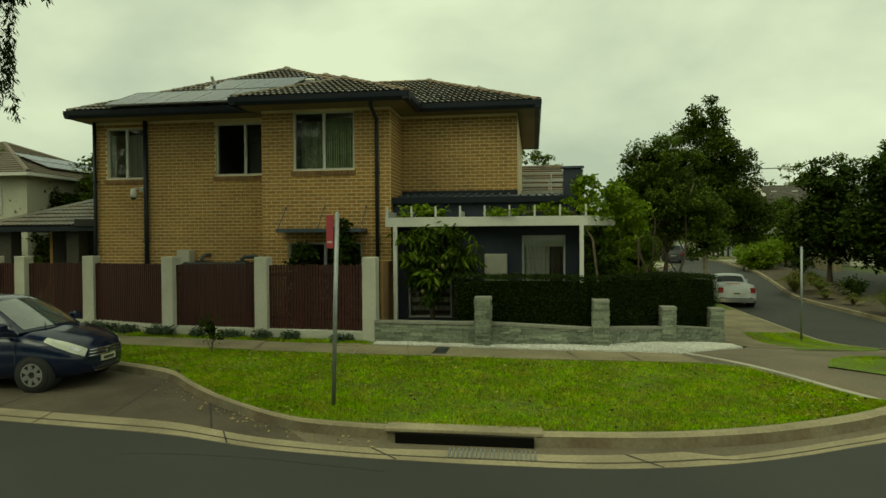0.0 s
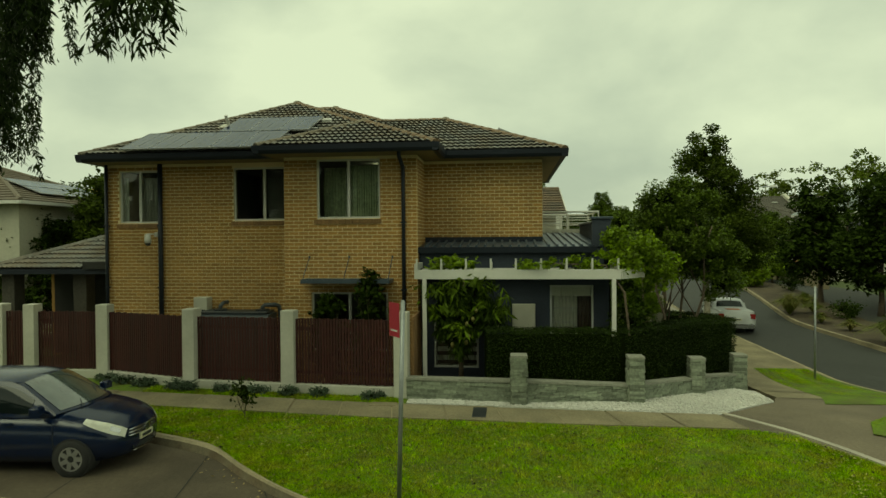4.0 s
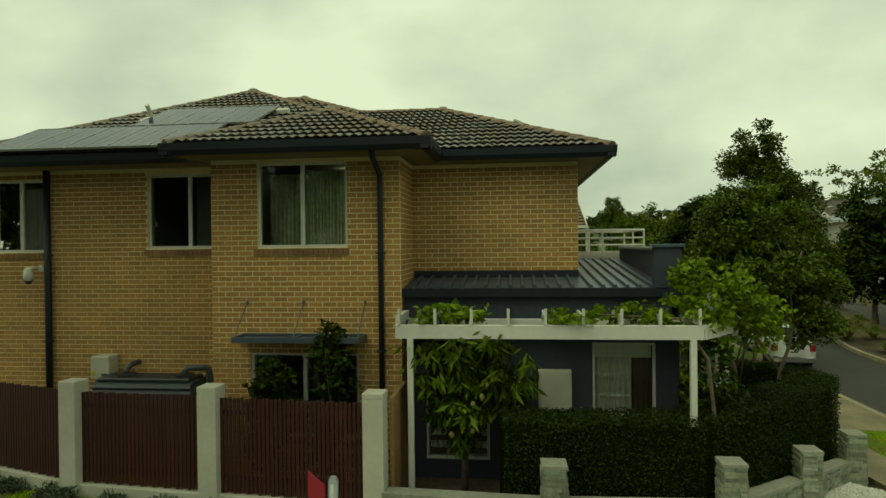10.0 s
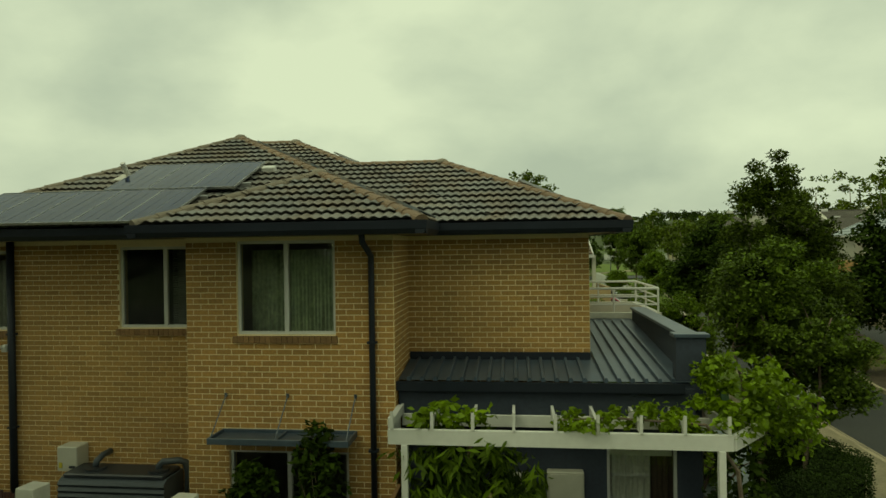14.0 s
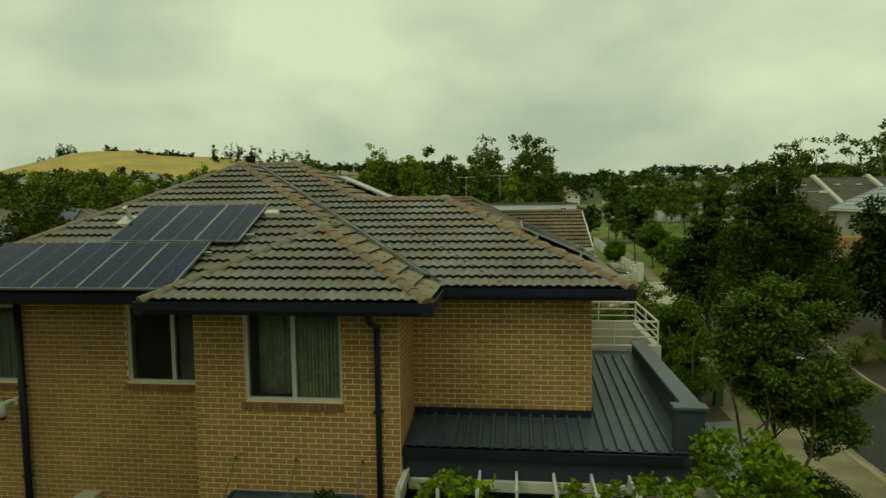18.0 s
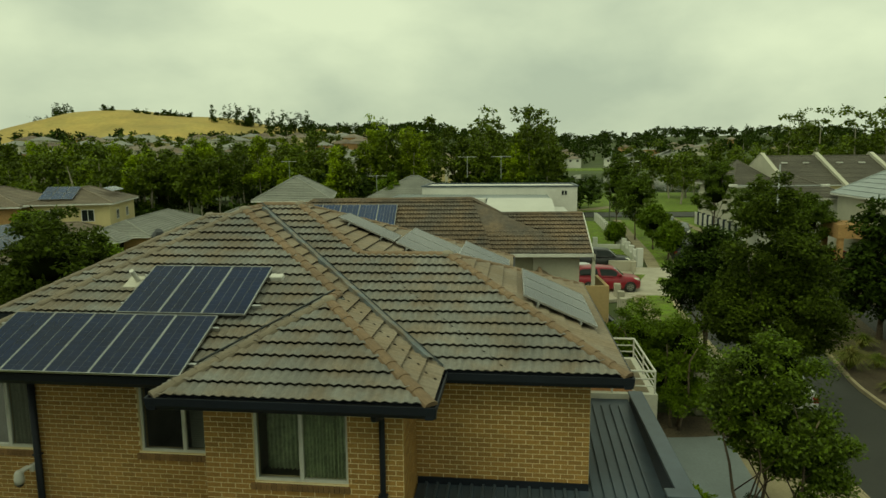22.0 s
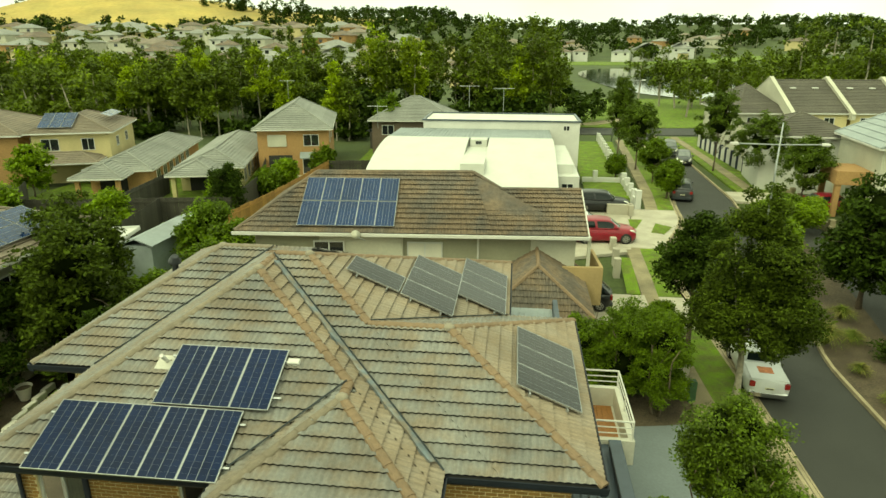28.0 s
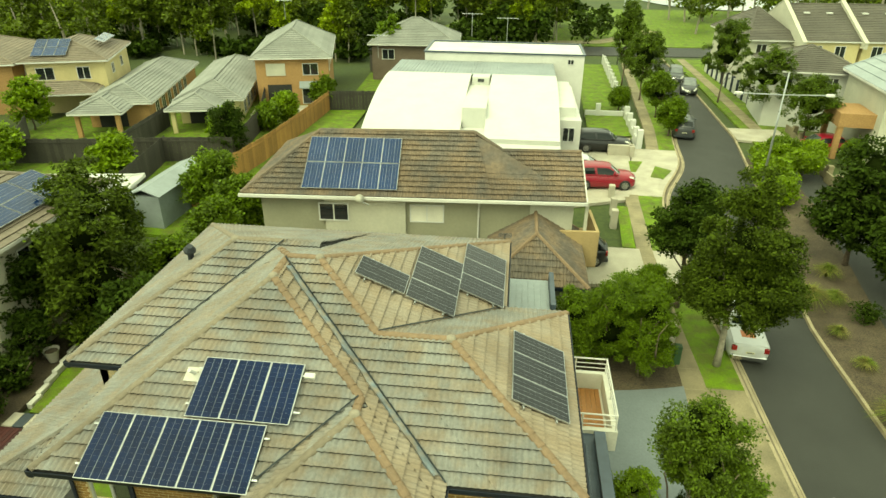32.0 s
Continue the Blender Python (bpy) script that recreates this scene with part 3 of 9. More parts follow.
ribbon("pebble_bed", [(-3.35, 12.97), (2.8, 12.74), (4.49, 14.47), (4.75, 16.3)], [(-3.35, 13.35), (1.2, 13.8), (3.0, 15.5), (4.4, 16.9)], 0.02, M_PEBBLE, "bed of crushed white pebbles along the stone wall", n=40, across=3)
ribbon("rear_lawn", [(-19.5, 70), (-14.6, 70)], [(-20.5, 87), (-14.6, 87)], 0.02, M_GRASS, "green back lawn behind the timber fence", n=14, across=5)
ribbon("patio_pavement", [(-27.5, 64.5), (-22, 65.5)], [(-28.2, 68.2), (-21.2, 69.6)], 0.04, M_CONC_LIGHT, "pale paved patio behind the brick house", n=8, across=4)
ribbon("apron_pavement", [(5.9, 48.4), (8.2, 48.4)], [(8.4, 59.2), (11.4, 59.1)], 0.034, M_CONC_LIGHT, "pale concrete apron across the footpath", n=12, across=4)
ribbon("island_lawn", [(8.5, 52.2), (9.4, 51.9)], [(9.3, 54.8), (10.4, 53.9)], 0.05, M_GRASS, "small green lawn island between driveway crossings", n=6, across=4, rough=0.01)
ribbon("island_lawn", [(7.2, 53.2), (7.6, 53.2)], [(7.4, 55.8), (8.5, 55.8)], 0.05, M_GRASS, "small green lawn island between driveway crossings", n=6, across=4, rough=0.01)
ribbon("strip_lawn", [(4.95, 40.5), (5.72, 40.5)], [(5.3, 46.2), (6.0, 46.2)], 0.03, M_GRASS, "narrow green lawn strip beside the footpath", n=8, across=3, rough=0.01)
# ground of the lots behind the walls
ribbon("garden_ground", [(-14, 13.8), (-3.4, 13.6), (1.3, 13.6), (4.6, 17.0), (5.4, 21), (6.0, 29)], [(-14, 30), (-9, 30), (-5, 30), (0, 30), (3, 30), (6.0, 29.8)], -0.004, M_MULCH, "dark garden soil round the house", n=30, across=10)
ribbon("drive_pavement", [(0.9, 20.2), (5.5, 21.6)], [(0.9, 26.6), (5.9, 28.2)], 0.02, mat("blue_grey_paving", (0.20, 0.23, 0.24), 0.7, var=0.1, scale=12, stain=0.12), "smooth blue-grey coated driveway beside the house", n=12, across=8)
ribbon("neighbour_pavement", [(2.4, 46), (6.3, 47.5)], [(2.4, 61), (8.6, 63)], 0.02, M_CONC_LIGHT, "wide pale concrete driveway", n=12, across=8)
ribbon("neighbour_drive_pavement", [(2.0, 36.2), (5.9, 36.5)], [(2.0, 40.4), (5.9, 40.4)], 0.02, M_CONC_LIGHT, "pale concrete driveway of the neighbour", n=12, across=6)
ribbon("front_lawn", [(4.9, 63.6), (8.9, 62.2)], [(6, 98), (11.9, 98)], 0.02, M_GRASS, "long green front lawn beside the white house", n=20, across=6)
ribbon("backyard_lawn", [(-45, 38), (-16, 38)], [(-45, 74), (-17, 74)], -0.02, M_GRASS, "green backyard lawns between the fences", n=30, across=20)
ribbon("median_bed", [(13, 12), (13.05, 20), (13.15, 34), (15.35, 47), (16.9, 58)], [(17, 12), (16.5, 20), (16.6, 34), (18.6, 48), (19.4, 58)], 0.0, M_MULCH, "mulched planting bed along the street", n=60, across=4, rough=0.06)
ribbon("median_kerb", [(12.9, 12), (12.92, 20), (13.02, 34), (15.2, 47), (17.8, 64), (18.6, 83), (19.0, 106)], [(13.05, 12), (13.07, 20), (13.17, 34), (15.35, 47), (17.95, 64), (18.75, 83), (19.15, 106)], 0.015, M_KERB,
       "long concrete kerb on the far side of the street", n=80, across=2)
ribbon("far_lane_road", [(17, 12), (16.6, 34), (18.7, 48), (19.5, 58)], [(22.5, 12), (22, 34), (22.5, 48), (21.5, 58)], -0.12, M_ASPHALT, "grey asphalt lane beyond the planting bed", n=40, across=4)
ribbon("far_pavement", [(19.9, 60), (20.7, 85), (21.0, 104)], [(21.0, 60), (21.8, 85), (22.1, 104)], 0.03, M_CONC, "concrete footpath across the street", n=30, across=2)
ribbon("crossing_pavement", [(17.9, 63.2), (19.0, 63.0), (22.5, 62.6)], [(18.1, 67.0), (19.1, 67.0), (22.6, 67.0)], 0.036, M_CONC_LIGHT, "pale concrete driveway crossing on the far side", n=10, across=4)
ribbon("far_verge_lawn", [(19.1, 62), (19.9, 87), (20.2, 104)], [(24, 62), (26, 87), (28, 104)], 0.0, M_GRASS, "green verge across the street", n=30, across=4)
ribbon("cross_road", [(-30, 104), (60, 109)], [(-30, 112), (60, 118)], -0.1, M_ASPHALT, "asphalt cross street at the end", n=30, across=3)
ribbon("park_lawn", [(-20, 112), (60, 118)], [(-10, 172), (80, 172)], 0.0, M_GRASS, "open green park lawn", n=30, across=20)
ribbon("park_pavement", [(-14, 112.5), (12, 117), (24, 133)], [(-14, 115), (11, 120), (21, 134)], 0.05, M_CONC, "curving pale path in the park", n=30, across=2)
ribbon("far_bank_lawn", [(20, 396), (160, 396)], [(20, 428), (160, 428)], 0.3, M_GRASS, "green bank beyond the lake", n=20, across=4)
water = Mesh()
water.v = [(60 + 36 * math.cos(a) * (1 + 0.1 * math.sin(3 * a)) + 0.1 * (110 * math.sin(a)), 284 + 110 * math.sin(a), -0.12) for a in np.linspace(0, 2 * math.pi, 41)[:-1]]
water.f = [tuple(range(40))]
tagged(part("lake_water", water, mat("water", (0.05, 0.06, 0.05), 0.05, spec=0.6, var=0.1, bump=0.1, bump_scale=3)), "calm pale lake between the trees", "water", kind="structure")


# ---- the corner house ----
EAVE = 5.57
BLOCKS = {  # x0, x1, y0, y1, slopes of the left, right, front and back planes
    "A": (-11.95, -2.84, 15.0, 22.2, 0.584, 0.435, 0.4376, 3.0),
    "B": (-7.02, -2.84, 14.18, 19.0, 0.4651, 0.435, 0.395, 0.41),
    "C": (-11.95, -1.75, 15.65, 27.9, 0.584, 0.432, 0.407, 0.3516),
    "D": (-9.0, 0.13, 15.65, 23.0, 0.9, 0.433, 0.407, 0.36),
    "E": (-13.65, -7.0, 18.75, 27.9, 0.575, 3.0, 0.43, 0.39),
}


def planes(b):
    """The rising planes of a hipped block, each as (a, b, c): height over the eave is a x + b y + c; and its four edges likewise."""
    x0, x1, y0, y1, l, r, f, k = BLOCKS[b]
    edges = [(1, 0, -x0), (-1, 0, x1), (0, 1, -y0), (0, -1, y1)]
    return [tuple(s * v for v in e) for s, e in zip((l, r, f, k), edges)], edges


def roof_z(x, y):
    best = 0
    for b in BLOCKS:
        p, e = planes(b)
        if all(q[0] * x + q[1] * y + q[2] >= -1e-6 for q in e):
            best = max(best, min(q[0] * x + q[1] * y + q[2] for q in p))
    return EAVE + best


def clip(poly, h):
    """Cuts a convex polygon of (x, y) to h = (a, b, c) with a x + b y + c >= 0."""
    out = []
    for i, p in enumerate(poly):
        q = poly[(i + 1) % len(poly)]
        dp, dq = h[0] * p[0] + h[1] * p[1] + h[2], h[0] * q[0] + h[1] * q[1] + h[2]
        if dp >= -1e-7:
            out.append(p)
        if (dp > 1e-7 and dq < -1e-7) or (dp < -1e-7 and dq > 1e-7):
            s = dp / (dp - dq)
            out.append((p[0] + (q[0] - p[0]) * s, p[1] + (q[1] - p[1]) * s))
    return out


def face_pieces(poly, block, side):
    """The parts of a small polygon on which one plane of one block is the visible roof."""
    mine, _ = planes(block)
    me = mine[side]
    for k, other in enumerate(mine):
        if k != side:
            poly = clip(poly, tuple(o - m for o, m in zip(other, me)))
            if len(poly) < 3:
                return []
    pieces = [poly]
    for b in BLOCKS:
        if b == block:
            continue
        ps, es = planes(b)
        walls = [tuple(o - m for o, m in zip(p, me)) for p in ps]
        if any(max(abs(v) for v in w) < 1e-9 for w in walls):
            if b > block:
                walls = [w for w in walls if max(abs(v) for v in w) > 1e-9] + [(0, 0, -1)]
            else:
                walls = [w for w in walls if max(abs(v) for v in w) > 1e-9]
        else:
            walls = [(w[0], w[1], w[2] - 1e-6) for w in walls]
        walls = es + walls
        rest = []
        for piece in pieces:
            inner = piece
            for w in walls:
                outer = clip(inner, tuple(-v for v in w))
                if len(outer) > 2:
                    rest.append(outer)
                inner = clip(inner, w)
                if len(inner) < 3:
                    break
        pieces = rest
    return [p for p in pieces if abs(sum(p[i][0] * p[i - 1][1] - p[i - 1][0] * p[i][1] for i in range(len(p)))) > 2e-4]


TILE_W, TILE_V, TILE_LIFT = 0.30, 0.325, 0.048
house = thing("house", "two-storey tan brick house with grey tiled hipped roof", "house")
sarking = Mesh()
for b_ in BLOCKS:
    for side_ in range(4):
        x0_, x1_, y0_, y1_ = BLOCKS[b_][:4]
        q_ = planes(b_)[0][side_]
        for poly_ in face_pieces([(x0_, y0_), (x1_, y0_), (x1_, y1_), (x0_, y1_)], b_, side_):
            sarking.add([(x, y, EAVE - 0.035 + q_[0] * x + q_[1] * y + q_[2]) for x, y in poly_], [tuple(range(len(poly_)))])
roof = part("roof", welded(sarking), M_DARK, house, "weathered grey concrete tile roof with tan ridge caps", normals=False)
TILE_OBJECTS, TILE_REST = [], Mesh()
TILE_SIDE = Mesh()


def lay_tiles(block, side, near):
    x0, x1, y0, y1, *slopes = BLOCKS[block]
    s = slopes[side]
    me = planes(block)[0][side]
    run = math.hypot(1, s)
    plan_v = TILE_V / run
    length = (y1 - y0) if side < 2 else (x1 - x0)
    up = Vector((-me[0], -me[1], 1)).normalized()

    def plan(u, v):
        return {0: (x0 + v, y0 + u), 1: (x1 - v, y0 + u), 2: (x0 + u, y0 + v), 3: (x0 + u, y1 - v)}[side]

    def lift(u, v, c):
        wave = 0.5 - 0.5 * math.cos(2 * math.pi * (u / TILE_W * 2))
        return 0.010 + 0.030 * wave ** 0.8 + TILE_LIFT * (1 - (v / plan_v - c))

    rows = int(8 / plan_v)
    for c in range(rows):
        for k in range(-1, int(length / TILE_W) + 1):
            u0 = k * TILE_W
            cu, cv = plan(u0 + TILE_W / 2, (c + 0.5) * plan_v)
            if not (x0 - 0.3 < cu < x1 + 0.3 and y0 - 0.3 < cv < y1 + 0.3):
                continue
            m = Mesh()
            for q in range(12):
                ua, ub = u0 + TILE_W * q / 12, u0 + TILE_W * (q + 1) / 12
                quad = [plan(ua, c * plan_v), plan(ub, c * plan_v), plan(ub, (c + 1) * plan_v), plan(ua, (c + 1) * plan_v)]
                for poly in face_pieces(quad, block, side):
                    pts, low = [], []
                    for x, y in poly:
                        v = {0: x - x0, 1: x1 - x, 2: y - y0, 3: y1 - y}[side]
                        u = (y - y0) if side < 2 else (x - x0)
                        base = Vector((x, y, EAVE + me[0] * x + me[1] * y + me[2]))
                        pts.append(tuple(base + up * lift(u, v, c)))
                        if abs(v - c * plan_v) < 1e-5:
                            low.append((base, up * lift(u, v, c)))
                    m.add(pts, [tuple(range(len(pts)))])
                    if len(low) == 2:
                        (pa, la), (pb, lb) = low
                        lip, back = up * 0.009, up.cross((pb - pa).normalized()) * 0.09
                        back = back if back.z > 0 else -back
                        m.add([tuple(pa + la), tuple(pb + lb), tuple(pb + lb - lip), tuple(pa + la - lip), tuple(pa + back), tuple(pb + back)], [(0, 1, 2, 3), (3, 2, 5, 4)])
            if not m.f:
                continue
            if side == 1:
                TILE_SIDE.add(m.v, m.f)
            elif near(cu, cv) and len(TILE_OBJECTS) < 300:
                TILE_OBJECTS.append(m)
            else:
                TILE_REST.add(m.v, m.f)


def mid(x, y):
    return -7.0 < x < 0.2 and y < 18.4


for blk, sd in (("B", 2), ("B", 0), ("B", 1), ("A", 1), ("A", 2), ("D", 2), ("A", 0), ("C", 2), ("C", 0), ("C", 1), ("C", 3), ("D", 1), ("D", 3), ("E", 0), ("E", 2), ("E", 3)):
    lay_tiles(blk, sd, mid)


def cap_run(a, b, material=None, over=0.05):
    """Overlapping half-round caps along a hip or ridge from a to b (plan)."""
    (ax, ay), (bx, by) = a, b
    za, zb = roof_z(ax, ay), roof_z(bx, by)
    p, q = Vector((ax, ay, za + over)), Vector((bx, by, zb + over))
    n = max(1, round((q - p).length / 0.36))
    d = (q - p) / n
    side = d.cross(Vector((0, 0, 1))).normalized()
    up = side.cross(d).normalized()
    for i in range(n):
        s, e = p + d * (i - 0.04), p + d * (i + 1.05)
        pts = []
        for c, r, h in ((s, 0.115, 0.010), (e, 0.108, 0.0)):
            for k in range(7):
                t = math.pi * k / 6
                pts.append(tuple(c + side * r * math.cos(t) + up * (0.7 * r * math.sin(t) - 0.045 + h)))
        f = [(k, k + 1, k + 8, k + 7) for k in range(6)] + [(0, 1, 2, 3, 4, 5, 6)]
        part("ridge_cap", Mesh().add(pts, f), material or M_CAP, roof, normals=False, smooth=False)


AX, AY = -8.06, 20.19
CX, CY = -7.1, 21.33
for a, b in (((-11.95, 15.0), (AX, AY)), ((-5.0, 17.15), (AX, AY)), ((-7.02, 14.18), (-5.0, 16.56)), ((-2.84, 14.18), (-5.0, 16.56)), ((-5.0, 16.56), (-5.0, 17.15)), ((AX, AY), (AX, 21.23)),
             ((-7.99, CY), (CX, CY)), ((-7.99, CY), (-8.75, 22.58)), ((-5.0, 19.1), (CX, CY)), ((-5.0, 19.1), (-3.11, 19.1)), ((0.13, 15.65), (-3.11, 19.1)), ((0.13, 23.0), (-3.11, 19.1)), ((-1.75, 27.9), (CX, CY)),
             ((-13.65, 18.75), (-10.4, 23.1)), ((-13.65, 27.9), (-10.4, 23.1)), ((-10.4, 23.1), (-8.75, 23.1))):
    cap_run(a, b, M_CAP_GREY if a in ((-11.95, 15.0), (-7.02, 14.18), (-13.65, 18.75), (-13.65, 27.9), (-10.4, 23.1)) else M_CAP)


M_BEDDING = mat("bedding_mortar", (0.30, 0.265, 0.205), 0.9, var=0.15, scale=14, stain=0.2, bump=0.4, bump_scale=50)
for x, y in ((AX, AY), (-5.0, 16.56), (-3.11, 19.1), (CX, CY), (-10.4, 23.1)):
    z = roof_z(x, y) + 0.04
    part("apex_cap", Mesh().tube([(x, y, z - 0.06), (x, y, z + 0.02), (x, y, z + 0.06), (x, y, z + 0.07)], [0.15, 0.135, 0.085, 0.03], 9), M_BEDDING, roof, "pale mortar-bedded cap where the hips meet", smooth=True)
M_VALLEY = mat("valley_metal", (0.03, 0.04, 0.045), 0.5, var=0.15, scale=8)


def valley_run(a, b):
    (ax, ay), (bx, by) = a, b
    p, q = Vector((ax, ay, roof_z(ax, ay))), Vector((bx, by, roof_z(bx, by)))
    d = (q - p).normalized()
    s = d.cross(Vector((0, 0, 1))).normalized() * 0.024
    z = Vector((0, 0, 0.095))
    part("valley_flashing", Mesh().add([tuple(v) for v in (p - s + z * 1.3, p + z, p + s + z * 1.3, q + s + z * 1.3, q + z, q - s + z * 1.3)], [(0, 1, 4, 5), (1, 2, 3, 4)]), M_VALLEY, roof, "narrow dark metal valley flashing")


for a, b in (((-2.84, 15.65), (AX, 21.2)), ((-7.02, 15.0), (-5.03, 17.12)), ((-11.95, 18.75), (-8.78, 23.06)), ((-1.75, 23.0), (-4.97, 19.13))):
    valley_run(a, b)
# the weathered tray of the long valley, lapping onto the tiles of the front block
M_TRAY = mat("weathered_valley_tray", (0.165, 0.20, 0.225), 0.6, var=0.3, scale=7, stain=0.3, stain_scale=1.5, bump=0.2, bump_scale=40, tint=(0.24, 0.20, 0.15))
tray = Mesh()
for k in range(19):
    f = k / 18
    x, y = -2.98 + (AX + 0.30 + 2.98) * f, 15.79 + (20.86 - 15.79) * f
    w = 0.16 + 0.02 * math.sin(k * 2.1)
    ox, oy = x - 0.73 * w, y - 0.68 * w
    tray.v += [(x - 0.02, y - 0.02, roof_z(x - 0.02, y - 0.02) + 0.135), (ox, oy, roof_z(ox, oy) + 0.14), (ox, oy, roof_z(ox, oy) + 0.03)]
tray.f = [(k * 3 + j, k * 3 + j + 1, k * 3 + 4 + j, k * 3 + 3 + j) for k in range(18) for j in range(2)]
part("valley_tray", tray, M_TRAY, roof, "pale blue-grey weathered valley tray")

# gutters and eaves linings, edge by edge
GUT = [((-11.95, 15.0), (-7.02, 15.0)), ((-7.02, 15.0), (-7.02, 14.18)), ((-7.02, 14.18), (-2.84, 14.18)), ((-2.84, 14.18), (-2.84, 15.65)), ((-2.84, 15.65), (0.13, 15.65)), ((0.13, 15.65), (0.13, 23.0)),
       ((0.13, 23.0), (-1.75, 23.0)), ((-1.75, 23.0), (-1.75, 27.9)), ((-1.75, 27.9), (-13.65, 27.9)), ((-13.65, 27.9), (-13.65, 18.75)), ((-13.65, 18.75), (-11.95, 18.75)), ((-11.95, 18.75), (-11.95, 15.0))]
for (ax, ay), (bx, by) in GUT:
    d = Vector((bx - ax, by - ay, 0))
    rot = Matrix.Translation((ax, ay, EAVE)) @ Matrix.Rotation(math.atan2(d.y, d.x), 4, "Z")
    n = d.length
    part("gutter", Mesh().prism([(0.08, -0.17), (0.08, 0.02), (0.05, 0.02), (0.05, -0.05), (-0.05, -0.05), (-0.06, 0.015), (-0.085, 0.015), (-0.075, -0.1), (-0.03, -0.17)], -0.07, n + 0.07, "x", rot), M_NAVY, house, "dark navy metal gutter")
soffits = [(-11.9, 15.05, -6.9, 15.8), (-6.97, 14.23, -2.89, 14.95), (-2.96, 14.23, -2.89, 16.3), (-3.4, 14.9, -2.89, 16.3), (-2.89, 15.7, 0.08, 16.3), (-0.45, 16.3, 0.08, 22.95), (-7.0, 14.9, -6.6, 15.8), (-11.9, 15.8, -11.6, 18.8), (-13.6, 18.8, -11.9, 19.5)]
for k, (a, b, c, d) in enumerate(soffits):
    part("soffit", Mesh().box(a, b, 5.40 + 0.003 * k, c, d, 5.418 + 0.003 * k), M_SOFFIT, house, "tan eaves lining, coloured darker for the shade under the eaves")

# brick walls: mortar body with courses of separate bricks on its face
BRICK_L, BRICK_H, JOINT, PROUD = 0.226, 0.072, 0.014, 0.0035
BRICK_OBJECTS, BRICK_REST = [], Mesh()
brick_meshes = {}


def brick_wall(a, b, z0, z1, openings=(), thick=0.24, near=None, bricks=True):
    """A wall from a to b (plan), its face to the right of the way a to b; openings are (u0, u1, z0, z1)."""
    d = Vector((b[0] - a[0], b[1] - a[1], 0))
    n = d.length
    rot = Matrix.Translation((*a, 0)) @ Matrix.Rotation(math.atan2(d.y, d.x), 4, "Z")
    m = Mesh()
    us = sorted({0, n, *(u for o in openings for u in o[:2])})
    zs = sorted({z0, z1, *(z for o in openings for z in o[2:])})
    for i in range(len(us) - 1):
        for k in range(len(zs) - 1):
            um, zm = (us[i] + us[i + 1]) / 2, (zs[k] + zs[k + 1]) / 2
            if not any(o[0] < um < o[1] and o[2] < zm < o[3] for o in openings):
                m.box(us[i], 0.0, zs[k], us[i + 1], thick, zs[k + 1], rot)
    m = welded(m)
    wall = part("wall", m, M_MORTAR, house, "tan brick wall with pale mortar joints")
    if not bricks:
        return wall
    course = BRICK_H + JOINT
    for c in range(int((z1 - z0) / course)):
        zb = z0 + c * course + JOINT / 2
        zt = zb + BRICK_H
        gaps = sorted((o[0], o[1]) for o in openings if o[2] < zt - 0.02 and o[3] > zb + 0.02)
        spans, u = [], 0.0
        for g0, g1 in gaps:
            spans.append((u, g0))
            u = g1
        spans.append((u, n))
        start = -(0.5 * (BRICK_L + JOINT)) * (c % 2)
        k = 0
        while start + k * (BRICK_L + JOINT) < n:
            ua = start + k * (BRICK_L + JOINT)
            k += 1
            for s0, s1 in spans:
                p, q = max(ua, s0 + 0.003), min(ua + BRICK_L, s1 - 0.003)
                if q - p < 0.03:
                    continue
                one = near and near(p, zb) and len(BRICK_OBJECTS) < 300
                jit = (k * 7 + c * 13) % 5 * 0.0008
                if one:
                    BRICK_OBJECTS.append((wall, rot @ Vector((p, 0, zb)), d, q - p))
                else:
                    BRICK_REST.box(p, -PROUD - jit, zb, q, 0.004, zt, rot, open_back=True)
    return wall


W_TOP = 5.40
W3 = (-5.81, -4.27, 3.92, 5.34)
W2 = (-8.25, -6.62, 3.92, 5.28)
W1 = (-11.36, -10.25, 3.88, 5.24)
WL = (-5.96, -4.10, 0.75, 2.16)
WALL_A, WALL_B, WALL_D = 15.7, 14.9, 16.2
XB0, XB1, XA0, XD1 = -6.62, -3.38, -11.75, -0.39
brick_wall((XA0 + 0.003, WALL_A), (XB0, WALL_A), 0, W_TOP, [(W1[0] - XA0, W1[1] - XA0, W1[2], W1[3]), (W2[0] - XA0, XB0 - 0.02 - XA0, W2[2], W2[3])])
brick_wall((XB0 + 0.003, WALL_B), (XB1 - 0.003, WALL_B), 0, W_TOP, [(W3[0] - XB0, W3[1] - XB0, W3[2], W3[3]), (WL[0] - XB0, WL[1] - XB0, WL[2], WL[3])], near=lambda u, z: z > 2.3)
brick_wall((XB1, WALL_B + 0.003), (XB1, WALL_D), 0, W_TOP)
brick_wall((XB1, WALL_D), (XD1 - 0.003, WALL_D), 0, W_TOP)
brick_wall((XD1, WALL_D + 0.003), (XD1, 22.6), 2.4, W_TOP, bricks=False)
brick_wall((XB0, WALL_A), (XB0, WALL_B + 0.003), 0, W_TOP, bricks=False)
brick_wall((XA0, 19.4), (XA0, WALL_A + 0.003), 0, W_TOP, bricks=False)
brick_wall((-13.3, 19.4), (XA0, 19.4), 0, W_TOP, bricks=False)
brick_wall((-13.3, 27.5), (-13.3, 19.4), 0, W_TOP, bricks=False)
brick_wall((-2.15, 27.5), (-13.3, 27.5), 0, W_TOP, bricks=False)
